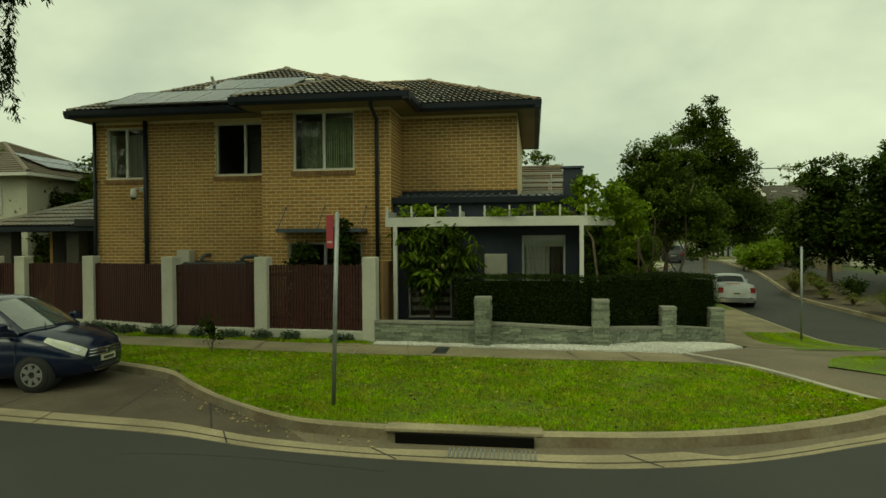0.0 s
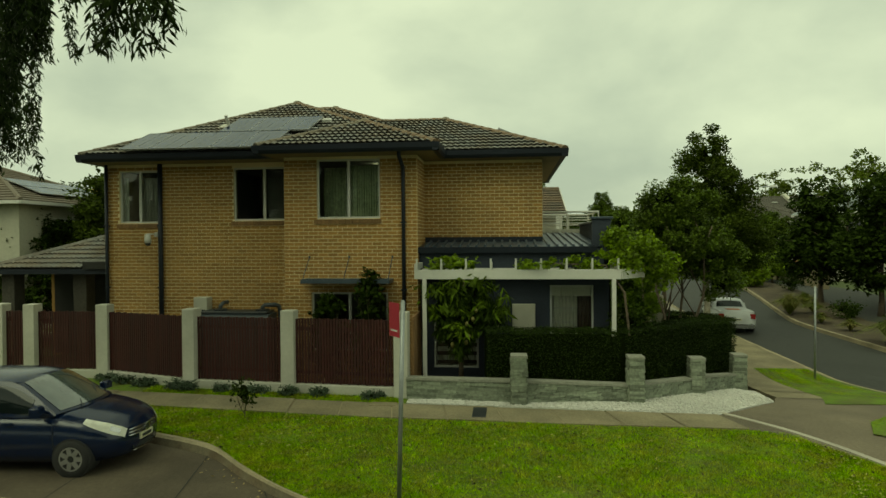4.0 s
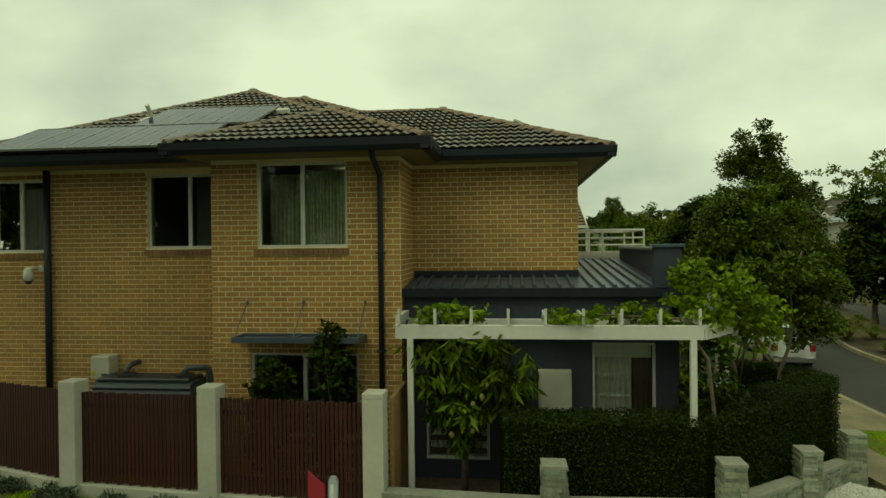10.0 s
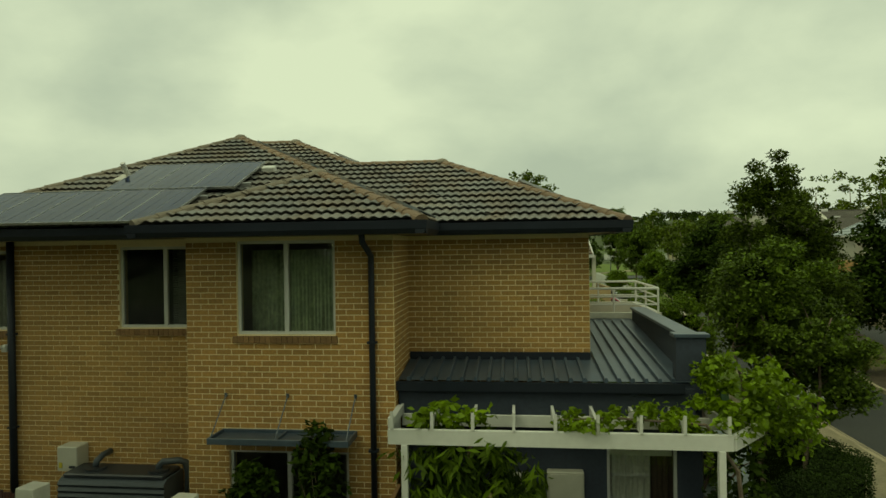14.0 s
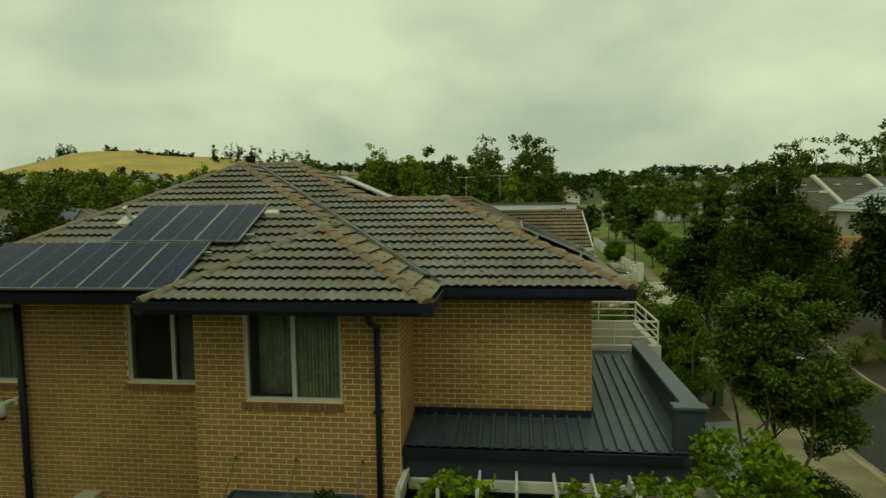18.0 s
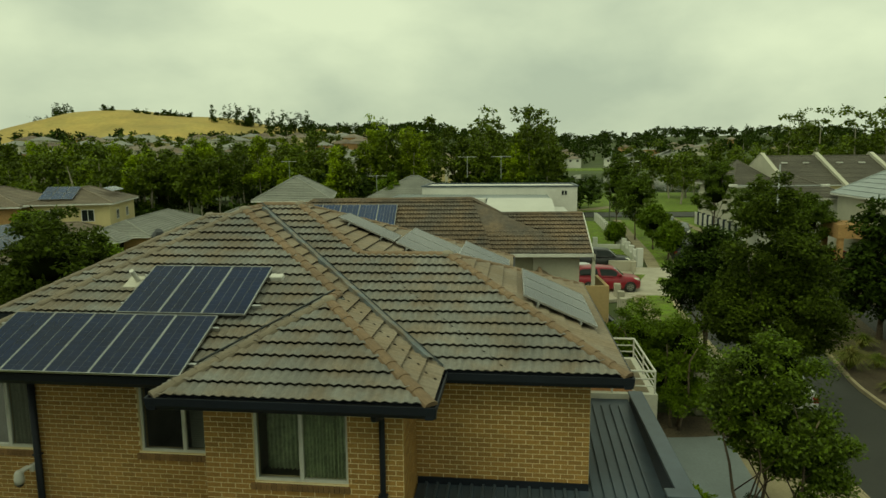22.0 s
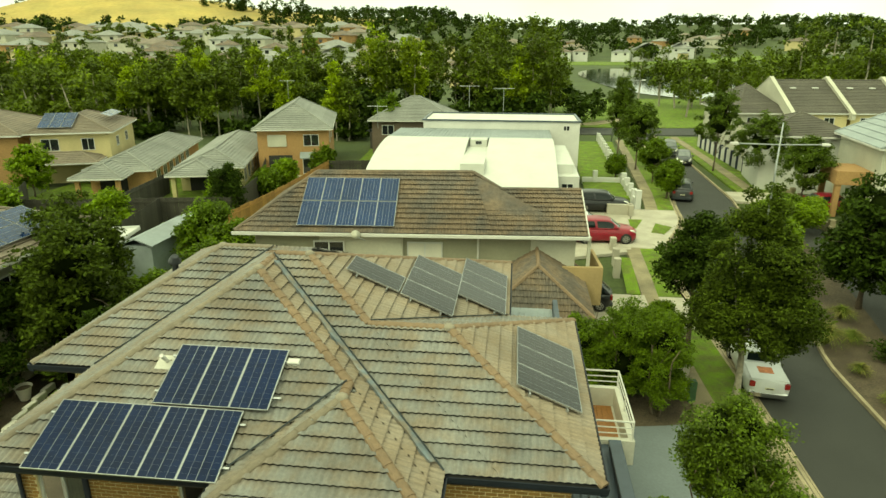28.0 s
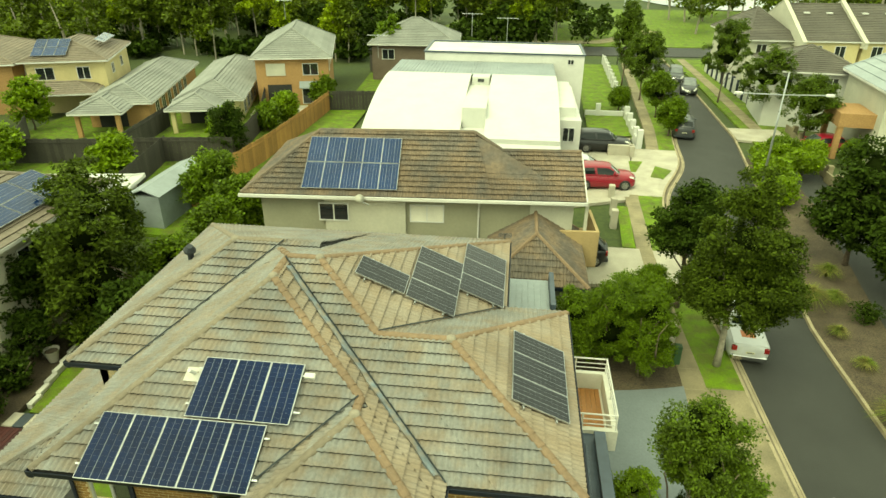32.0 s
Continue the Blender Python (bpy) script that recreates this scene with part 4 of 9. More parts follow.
brick_wall((-2.15, 22.6), (-2.15, 27.5), 0, W_TOP, bricks=False)
brick_wall((XD1, 22.6), (-2.15, 22.6), 0, W_TOP, bricks=False)
part("upper_floor", Mesh().box(-13.0, 16.5, 2.65, -2.2, 27.3, 2.85), M_DARK, house, "floor between the storeys")


def curtain_sheet(x0, x1, y, z0, z1, folds, depth=0.035):
    m, n = Mesh(), folds * 6
    for i in range(n + 1):
        x = x0 + (x1 - x0) * i / n
        yy = y + depth * math.sin(i / 6 * 2 * math.pi) + depth * 0.4 * math.sin(i * 0.7)
        m.v += [(x, yy, z0), (x, yy + 0.01, z1)]
    m.f = [(2 * i, 2 * i + 2, 2 * i + 3, 2 * i + 1) for i in range(n)]
    return m


def sash_window(x0, x1, z0, z1, y, split, label, curtains=(), sill=True, edge=0.045, blind=None):
    """A sliding window set back in a wall that faces the street."""
    w = part("window", Mesh().box(x0, y + 0.05, z0, x0 + edge, y + 0.11, z1).box(x1 - edge, y + 0.05, z0, x1, y + 0.11, z1)
             .box(x0 + edge, y + 0.05, z1 - edge, x1 - edge, y + 0.11, z1).box(x0 + edge, y + 0.05, z0, x1 - edge, y + 0.11, z0 + edge), M_FRAME, house, label)
    if split:
        s = x0 + (x1 - x0) * split
        part("mullion", Mesh().bevel_box(s - 0.035, y + 0.045, z0 + 0.02, s + 0.035, y + 0.105, z1 - 0.02, 0.006), M_FRAME, w)
        spans = [(x0 + edge, s - 0.035), (s + 0.035, x1 - edge)]
    else:
        spans = [(x0 + edge, x1 - edge)]
    for a, b in spans:
        g = part("pane", Mesh().add([(a, y + 0.085, z0 + edge), (b, y + 0.085, z0 + edge), (b, y + 0.085, z1 - edge), (a, y + 0.085, z1 - edge)], [(0, 1, 2, 3)]), M_GLASS, w)
        g.visible_shadow = False
    if sill:
        m = Mesh()
        n = round((x1 - x0 + 0.12) / 0.086)
        for i in range(n):
            u = x0 - 0.06 + i * 0.086
            m.add([(u + 0.003, y - 0.03, z0 - 0.13), (u + 0.08, y - 0.03, z0 - 0.13), (u + 0.08, y - 0.035, z0 - 0.025), (u + 0.003, y - 0.035, z0 - 0.025), (u + 0.003, y + 0.05, z0 - 0.006), (u + 0.08, y + 0.05, z0 - 0.006), (u + 0.003, y + 0.02, z0 - 0.13), (u + 0.08, y + 0.02, z0 - 0.13)],
                  [(0, 1, 2, 3), (3, 2, 5, 4), (0, 3, 4, 6), (1, 7, 5, 2), (0, 6, 7, 1)])
        part("sill_bricks", m, M_SILL, w, "sloping brown brick sill", kind="stuff")
    room = Mesh()
    d0, d1, rz0, rz1 = y + 0.125, y + 2.6, z0 - 0.5, z1 + 0.02
    room.add([(x0 - 0.4, d0, rz0), (x1 + 0.4, d0, rz0), (x1 + 0.4, d1, rz0), (x0 - 0.4, d1, rz0), (x0 - 0.4, d0, rz1), (x1 + 0.4, d0, rz1), (x1 + 0.4, d1, rz1), (x0 - 0.4, d1, rz1)], [(0, 1, 2, 3), (4, 7, 6, 5), (2, 3, 7, 6), (0, 3, 7, 4), (1, 5, 6, 2)])
    part("room", room, M_ROOM, w, "dim room behind the glass")
    for a, b, folds in curtains:
        part("curtain", curtain_sheet(a, b, y + 0.17, z0 - 0.05, z1 - (0.16 if blind is None else 0.0), folds), M_CURTAIN, w, "pale grey curtain", smooth=True)
    if blind:
        part("blind", Mesh().box(x0 + 0.05, y + 0.15, z1 - blind, x1 - 0.05, y + 0.16, z1), M_BLIND, w, "cream roller blind")
    return w


sash_window(*W3, WALL_B, 0.5, "white sliding window over the ground-floor awning", curtains=[])
part("curtain", curtain_sheet(-5.04, -4.28, WALL_B + 0.19, 3.87, 5.2, 13, 0.045), M_SHEER, house, "greenish sheer curtain drawn across the window", smooth=True)
part("curtain", curtain_sheet(-5.80, -5.06, WALL_B + 0.55, 3.87, 5.2, 10, 0.03), M_SHEER, house, "greenish sheer curtain drawn across the window", smooth=True)
sash_window(W2[0], XB0 - 0.02, W2[2], W2[3], WALL_A, 0.5, "white sliding window against the projecting wall", curtains=[])
sash_window(*W1, WALL_A, 0.5, "white sliding window with pale curtains", curtains=[(-10.82, -10.26, 7), (-11.35, -11.2, 2)])
sash_window(*WL, WALL_B, 0.5, "white ground-floor window behind climbing plants", curtains=[])
blind2 = Mesh()
for i in range(34):
    blind2.add([(-7.42, 15.92, 3.95 + i * 0.04), (-6.66, 15.92, 3.95 + i * 0.04), (-6.66, 15.945, 3.972 + i * 0.04), (-7.42, 15.945, 3.972 + i * 0.04)], [(0, 1, 2, 3)])
part("venetian_blind", blind2, M_ROOM, house, "dark slatted blind behind the window")
part("ceiling_lamp", Mesh().tube([(-4.55, 16.1, 5.28), (-4.55, 16.1, 5.22)], [0.11, 0.09], 14), glow_mat("lamp_glow", (1.0, 0.93, 0.75), 2.5), house, "glowing round ceiling lamp")


def downpipe(x, y, z0, z1, r=0.045, swan=0.4):
    neck = [(x, y - 0.62 if swan > 0.3 else y - 0.5, z1 + 0.02), (x, y - 0.6 if swan > 0.3 else y - 0.48, z1 - 0.12), (x, y - 0.07, z1 - 0.32), (x, y - 0.065, z1 - 0.45)]
    m = Mesh().tube((neck if swan else [(x, y - 0.065, z1 - 0.01)]) + [(x, y - 0.065, z0)], r, 10)
    p = part("downpipe", m, M_NAVY, house, "dark navy downpipe", smooth=True)
    for z in np.arange(z0 + 0.5, z1 - 0.5, 1.6):
        part("bracket", Mesh().box(x - 0.07, y - 0.115, z, x + 0.07, y - 0.002, z + 0.03), M_NAVY, p)


downpipe(-3.70, WALL_B, 0.1, 5.42)
downpipe(-10.2, WALL_A, 0.1, 5.42, r=0.06, swan=0)
downpipe(-11.68, WALL_A, 0.1, 5.42, swan=0)

# lower extension with sheet metal roof, parapet and dark rendered wall
EXT_Y, GUT_Y = 15.3, 15.08
ext = Mesh()
for i, (u0, u1) in enumerate(((-3.36, -3.05), (-3.05, -1.97), (-1.97, -0.27), (-0.27, 0.75), (0.75, 1.1))):
    for z0, z1 in ((-0.3, 0.3), (0.3, 0.85), (0.85, 1.45), (1.45, 2.3), (2.3, 3.1)):
        if not ((i == 1 and 0.3 <= z0 < 1.45) or (i == 3 and 0.85 <= z0 < 2.3)):
            ext.box(u0, EXT_Y, z0, u1, EXT_Y + 0.2, z1)
part("extension_wall", welded(ext), M_NAVY_WALL, house, "dark navy rendered wall of the lower storey")
part("extension_side_wall", Mesh().box(0.9, EXT_Y + 0.2, -0.5, 1.1, 20.1, 3.2), M_NAVY_WALL, house, "dark navy rendered side wall")
sash_window(-3.05, -1.97, 0.3, 1.45, EXT_Y, 0, "white ground-floor window beside the mango tree", curtains=[(-3.0, -2.0, 9)], sill=False)
sash_window(-0.27, 0.75, 0.85, 2.3, EXT_Y, 0, "white window with net curtains and a blind", curtains=[(-0.24, 0.38, 7)], sill=False, blind=0.27)
for zb in (1.05, 1.38, 1.72):
    part("lace_band", curtain_sheet(-0.23, 0.37, EXT_Y + 0.135, zb, zb + 0.045, 7, 0.02), M_WHITE, house, "white band woven into the net curtain", smooth=True)
part("curtain", curtain_sheet(0.40, 0.73, EXT_Y + 0.19, 0.8, 2.1, 4), M_BROWN_CLOTH, house, "dark brown drawn curtain", smooth=True)
for k in range(5):
    part("curtain_band", Mesh().box(-2.98, EXT_Y + 0.118, 0.38 + k * 0.21, -2.02, EXT_Y + 0.124, 0.47 + k * 0.21), M_BROWN_CLOTH, house, "dark band of the lace curtain")
low_roof = Mesh()
low_roof.add([(-3.36, GUT_Y, 3.22), (XD1, GUT_Y, 3.22), (XD1, WALL_D, 3.34), (-3.36, WALL_D, 3.34), (0.9, GUT_Y, 3.22), (0.9, 19.89, 3.58), (XD1, 19.89, 3.58)], [(0, 1, 2, 3), (1, 4, 5, 6), (1, 6, 2)])
lr = part("lower_roof", low_roof, M_NAVY_ROOF, house, "blue-grey ribbed sheet metal roof")


def low_z(y):
    return 3.22 + (y - GUT_Y) * (0.12 / 1.12)


def rib(x, y1):
    m = Mesh()
    ys = [GUT_Y - 0.02, y1]
    for y in ys:
        z = 3.22 + (y - GUT_Y) * (0.36 / 4.81) if y1 > WALL_D else low_z(y)
        m.v += [(x - 0.034, y, z - 0.01), (x - 0.02, y, z + 0.052), (x + 0.02, y, z + 0.052), (x + 0.034, y, z - 0.01)]
    for i in range(len(ys) - 1):
        m.f += [(i * 4 + k, i * 4 + k + 1, i * 4 + 5 + k, i * 4 + 4 + k) for k in range(3)]
    m.f.append((0, 1, 2, 3))
    part("rib", m, M_NAVY_ROOF, lr)


for i in range(14):
    rib(-3.2 + i * 0.2, 16.15)
for i in range(6):
    rib(-0.3 + i * 0.19, 19.5)
part("flashing", Mesh().box(-3.36, WALL_D - 0.035, 3.32, XD1, WALL_D - 0.012, 3.46), M_NAVY, house, "dark wall flashing")
part("lower_gutter", Mesh().prism([(-0.12, -0.12), (-0.13, 0.02), (-0.1, 0.02), (-0.09, -0.04), (0.0, -0.04), (0.0, -0.12)], -3.4, 0.78, "x", Matrix.Translation((0, GUT_Y, 3.2))), M_NAVY, house, "dark navy gutter of the lower roof")
part("fascia", Mesh().box(-3.36, GUT_Y, 2.7, 0.95, GUT_Y + 0.25, 3.12), M_NAVY_WALL, house, "dark navy fascia")
part("parapet", Mesh().box(0.70, 15.12, 2.9, 1.12, 15.32, 3.86).box(0.9, 15.32, 2.9, 1.12, 19.72, 3.80), M_NAVY_WALL, house, "dark navy rendered parapet")
part("parapet_cap", Mesh().bevel_box(0.66, 15.08, 3.862, 1.17, 15.35, 3.91, 0.01).bevel_box(0.86, 15.352, 3.80, 1.17, 19.72, 3.85, 0.01), M_NAVY_ROOF, house, "blue-grey metal coping")

# side balcony with white rail and timber deck
bal = thing("balcony", "white rendered balcony with steel rails and a timber deck", "balcony")
part("parapet_wall", Mesh().box(XD1 + 0.01, 19.9, 3.0, 1.56, 20.05, 3.70).box(1.41, 20.05, 3.0, 1.56, 22.65, 3.70).box(XD1 + 0.01, 22.5, 3.0, 1.41, 22.65, 3.70), M_CREAM, bal, "cream rendered balcony wall")
part("slab", Mesh().box(XD1 + 0.01, 20.05, 2.9, 1.41, 22.5, 3.1), M_CREAM, bal)
for i in range(11):
    part("deck_board", Mesh().bevel_box(-0.3 + i * 0.15, 20.07, 3.1, -0.157 + i * 0.15, 22.48, 3.13, 0.004), M_TIMBER, bal, "orange-brown deck board")
for z in (3.88, 4.05, 4.23):
    part("rail", Mesh().tube([(XD1 + 0.02, 19.96, z), (1.5, 19.96, z), (1.5, 22.58, z), (XD1 + 0.02, 22.58, z)], 0.028 if z > 4.2 else 0.018, 8), M_WHITE, bal, "white steel rail")
for x, y in ((1.5, 19.96), (0.55, 19.96), (1.5, 21.3), (1.5, 22.58), (0.55, 22.58)):
    part("post", Mesh().tube([(x, y, 3.70), (x, y, 4.23)], 0.022, 8), M_WHITE, bal)

# window awning on stays
awn = thing("awning", "slate-blue metal window awning hung on thin stays", "awning")
part("sheet", Mesh().box(-6.03, 14.40, 2.425, -3.99, 14.868, 2.44), M_NAVY_ROOF, awn, "flat sheet let into the awning frame")
for x0, x1, y0, y1 in ((-6.06, -3.96, 14.37, 14.40), (-6.06, -3.96, 14.868, 14.896), (-6.06, -6.03, 14.401, 14.867), (-3.99, -3.96, 14.401, 14.867)):
    part("rail", Mesh().bevel_box(x0, y0, 2.40, x1, y1, 2.49, 0.005), M_NAVY_ROOF, awn)
part("rib", Mesh().box(-5.06, 14.402, 2.441, -5.03, 14.866, 2.475), M_NAVY_ROOF, awn)
for x in (-6.02, -5.045, -4.0):
    part("stay", Mesh().tube([(x + 0.02, 14.89, 3.0), (x, 14.41, 2.48)], 0.010, 6), M_NAVY_ROOF, awn, "thin steel stay")
    part("cleat", Mesh().box(x, 14.88, 2.975, x + 0.04, 14.897, 3.03), M_NAVY_ROOF, awn)

# ---- solar panels ----
M_CELL_BLUE = mat("blue_solar_cell", (0.012, 0.036, 0.115), 0.06, spec=0.4, var=0.15, scale=6, stain=0.25, stain_scale=0.6, island=0.12)
M_CELL_NEUTRAL = mat("black_solar_cell", (0.014, 0.016, 0.021), 0.05, spec=0.3, var=0.15, scale=6, stain=0.25, stain_scale=1.0, island=0.12)


def solar_panel(w, h, cols, rows, cell=None):
    """One framed panel in its own plane: x across, y up the slope, z out."""
    p = thing("solar_panel", "dark blue solar panel in an aluminium frame on the tiles", "solar panel", "roof solar panels")
    f, t = 0.010, 0.04
    part("frame", Mesh().box(0, 0, 0, w, f, t).box(0, h - f, 0, w, h, t).box(0, f, 0, f, h - f, t).box(w - f, f, 0, w, h - f, t), M_ALU, p, "silver aluminium frame")
    part("backing", Mesh().box(f, f, 0.01, w - f, h - f, t - 0.010), M_CELL_LINE, p, "pale backing sheet between cells")
    cw, ch = (w - 2 * f - 0.012) / cols, (h - 2 * f - 0.012) / rows
    m = Mesh()
    for i in range(cols):
        for j in range(rows):
            a, b = f + 0.006 + i * cw, f + 0.006 + j * ch
            g = 0.014 if i % 2 else 0.006
            m.add([(a + 0.0015, b + 0.001, t - 0.006), (a + cw - g, b + 0.001, t - 0.006), (a + cw - g, b + ch - 0.001, t - 0.006), (a + 0.0015, b + ch - 0.001, t - 0.006)], [(0, 1, 2, 3)])
    part("cell_sheet", m, cell or M_CELL, p, "dark silicon cells", kind="stuff")
    return p


def on_slope(block, side, x, y, lift=0.14):
    """A pose on a roof plane: local x along the eave, y up the slope."""
    me = planes(block)[0][side]
    n = Vector((-me[0], -me[1], 1)).normalized()
    upv = Vector((me[0], me[1], me[0] ** 2 + me[1] ** 2)).normalized()
    along = upv.cross(n)
    o = Vector((x, y, EAVE + me[0] * x + me[1] * y + me[2])) + n * lift
    return Matrix((( along.x, upv.x, n.x, o.x), (along.y, upv.y, n.y, o.y), (along.z, upv.z, n.z, o.z), (0, 0, 0, 1)))


PW, PH = 0.771, 1.54
first = solar_panel(PW, PH, 4, 12)
first.matrix_basis = on_slope("A", 2, -10.80, 14.88)
for i in range(1, 5):
    copy_thing(first, on_slope("A", 2, -10.80 + i * 0.776, 14.88))
wide = solar_panel(0.813, PH, 4, 12)
wide.matrix_basis = on_slope("A", 2, -8.9, 16.34)
for i in range(1, 3):
    copy_thing(wide, on_slope("A", 2, -8.9 + i * 0.82, 16.34))
SIDE_ROWS = (("D", -0.18, 17.62, 3, 0.965), ("C", -3.28, 21.08, 3, 1.07), ("C", -1.90, 22.70, 3, 1.07), ("C", -4.72, 21.12, 1, 1.07))
for blk, x, y0, n, pitch in SIDE_ROWS:
    one = solar_panel(pitch - 0.012, PH - 0.02, 6, 10, M_CELL_NEUTRAL)
    one.matrix_basis = on_slope(blk, 1, x, y0)
    for i in range(1, n):
        copy_thing(one, on_slope(blk, 1, x, y0 + i * pitch))


def rail(block, side, x, y, length):
    """A short mounting rail that shows at the edge of a row of panels, with its foot."""
    m = on_slope(block, side, x, y, 0.06)
    r = tagged(part("mounting_rail", Mesh().box(0, -0.02, 0, length, 0.02, 0.075, m), M_ALU), "aluminium mounting rail under solar panels", "mounting rail")
    part("foot", Mesh().box(length * 0.5 - 0.03, -0.06, -0.05, length * 0.5 + 0.03, 0.06, 0.0, m), M_ALU, r)


for dy in (0.3, 1.15):
    rail("A", 2, -10.92, 14.88 + dy, 4.12)
    rail("A", 2, -9.0, 16.34 + dy, 2.72)
for blk, x, y0, n, pitch in SIDE_ROWS:
    for dx in (0.3, 1.1):
        rail(blk, 1, x - dx, y0 - 0.1, n * pitch + 0.2)
# small things on the tiles
vent = thing("roof_vent", "pale plastic vent pipe in a cream flashing on the tiles", "roof vent")
vm = on_slope("A", 2, -9.12, 17.34, 0.05)
part("flashing", Mesh().bevel_box(-0.2, -0.18, 0, 0.18, 0.2, 0.03, 0.01, vm), M_CREAM, vent)
part("pipe", Mesh().tube([tuple(vm @ Vector((0.02, 0.05, 0.0))), tuple(vm @ Vector((0.02, -0.05, 0.32)))], 0.045, 10), M_WHITE, vent)
jb = thing("junction_box", "small white junction box beside the solar panels", "junction box")
part("case", Mesh().bevel_box(0, 0, 0, 0.26, 0.14, 0.09, 0.015, on_slope("A", 2, -6.42, 17.45, 0.06)), M_WHITE, jb)
cowl = thing("roof_cowl", "small black roof ventilator cowl on the tiles", "roof vent")
cz = roof_z(-12.14, 23.3)
part("base", Mesh().tube([(-12.14, 23.3, cz - 0.05), (-12.14, 23.3, cz + 0.3)], 0.1, 12), M_PLASTIC, cowl)
part("hood", Mesh().tube([(-12.14, 23.3, cz + 0.3), (-12.14, 23.3, cz + 0.4), (-12.09, 23.25, cz + 0.55)], [0.19, 0.2, 0.1], 12), M_PLASTIC, cowl)


# ---- front fence, stone walls, hedge ----
fence = thing("fence", "maroon slat fence between cream rendered pillars on a low plinth", "fence")
PILLARS = [(-17.5, 15.3), (-14.2, 15.05), (-13.25, 14.95), (-11.3, 14.95), (-8.58, 14.1), (-6.15, 13.86), (-3.55, 13.61)]
slat_me = Mesh().bevel_box(-0.026, -0.012, 0.0, 0.026, 0.012, 1.44, 0.004).data("slat", M_MAROON)
for i, (x, y) in enumerate(PILLARS):
    a = math.atan2(PILLARS[max(i, 1)][1] - PILLARS[max(i, 1) - 1][1], PILLARS[max(i, 1)][0] - PILLARS[max(i, 1) - 1][0])
    rot = Matrix.Translation((x, y, ground_z(x, y))) @ Matrix.Rotation(a * 0.4, 4, "Z")
    p = part("pillar", Mesh().box(-0.15, -0.15, -0.2, 0.15, 0.15, 1.76, rot), M_CREAM, fence, "cream rendered pillar")
    part("cap", Mesh().bevel_box(-0.154, -0.154, 1.762, 0.154, 0.154, 1.84, 0.01, rot), M_CREAM, p)
for (ax, ay), (bx, by) in zip(PILLARS, PILLARS[1:]):
    d = Vector((bx - ax, by - ay, 0))
    rot = Matrix.Translation((ax, ay, 0)) @ Matrix.Rotation(math.atan2(d.y, d.x), 4, "Z")
    n = d.length
    part("plinth", Mesh().bevel_box(0.14, -0.09, -0.2, n - 0.14, 0.09, 0.2, 0.01, rot), M_CREAM, fence, "cream rendered plinth")
    for z in (0.42, 1.4):
        part("rail", Mesh().box(0.14, 0.012, z, n - 0.14, 0.05, z + 0.06, rot), M_MAROON, fence)
    k = int((n - 0.34) / 0.066)
    for i in range(k):
        o = new("slat", slat_me)
        o.parent = fence
        o.matrix_world = rot @ Matrix.Translation((0.18 + i * (n - 0.36) / (k - 1), 0, 0.21 + 0.01 * ((i * 7) % 3)))
tagged(part("side_gate", Mesh().box(-3.36, 13.72, 0.1, -3.3, 14.85, 1.72), M_SILL), "narrow brown timber side gate behind the pillar", "gate")

PIERS = [(-1.04, 13.2, 0.05, 1.02), (1.4, 13.72, -0.1, 0.93), (3.08, 15.3, -0.26, 0.63), (4.6, 17.0, -0.5, 0.42)]


def stone_courses(parent, a, b, z0a, z0b, z1a, z1b, seed, half=0.0):
    """Thin split stones stacked on a face from a to b (plan), the face being to the right of the way."""
    r = random.Random(seed)
    d = Vector((b[0] - a[0], b[1] - a[1], 0))
    n = d.length
    rot = Matrix.Translation((*a, 0)) @ Matrix.Rotation(math.atan2(d.y, d.x), 4, "Z")
    z = 0.0
    while z < max(z1a - z0a, z1b - z0b) - 0.01:
        h = min(r.choice((0.045, 0.055, 0.07)), max(z1a - z0a, z1b - z0b) - z)
        u = 0.0
        while u < n - 0.02:
            w = min(r.uniform(0.1, 0.34), n - u)
            if n - u - w < 0.05:
                w = n - u
            base = z0a + (z0b - z0a) * (u + w / 2) / n + z
            out = r.uniform(0.012, 0.035)
            part("stone", Mesh().bevel_box(u + 0.002, -out, base + 0.002, u + w - 0.002, 0.0, base + h - 0.002, 0.004, rot), M_STONE, parent, normals=False)
            u += w
        z += h


def stone_pier(x, y, z0, z1, seed):
    p = thing("stone_pier", "square pier clad in stacked grey-green stone", "pier", "stone piers of the low wall")
    core = Mesh().box(x - 0.15, y - 0.15, z0 - 0.2, x + 0.15, y + 0.15, z1 - 0.04)
    part("core", core, M_STONE_CAP, p)
    part("cap", Mesh().bevel_box(x - 0.172, y - 0.172, z1 - 0.038, x + 0.172, y + 0.172, z1 + 0.004, 0.006), M_STONE_CAP, p, "flat stone cap")
    for a, b in (((x - 0.15, y - 0.15), (x + 0.15, y - 0.15)), ((x + 0.15, y - 0.15), (x + 0.15, y + 0.15)), ((x - 0.15, y + 0.15), (x - 0.15, y - 0.15))):
        stone_courses(p, a, b, z0 - 0.05, z0 - 0.05, z1 - 0.04, z1 - 0.04, seed)
        seed += 1


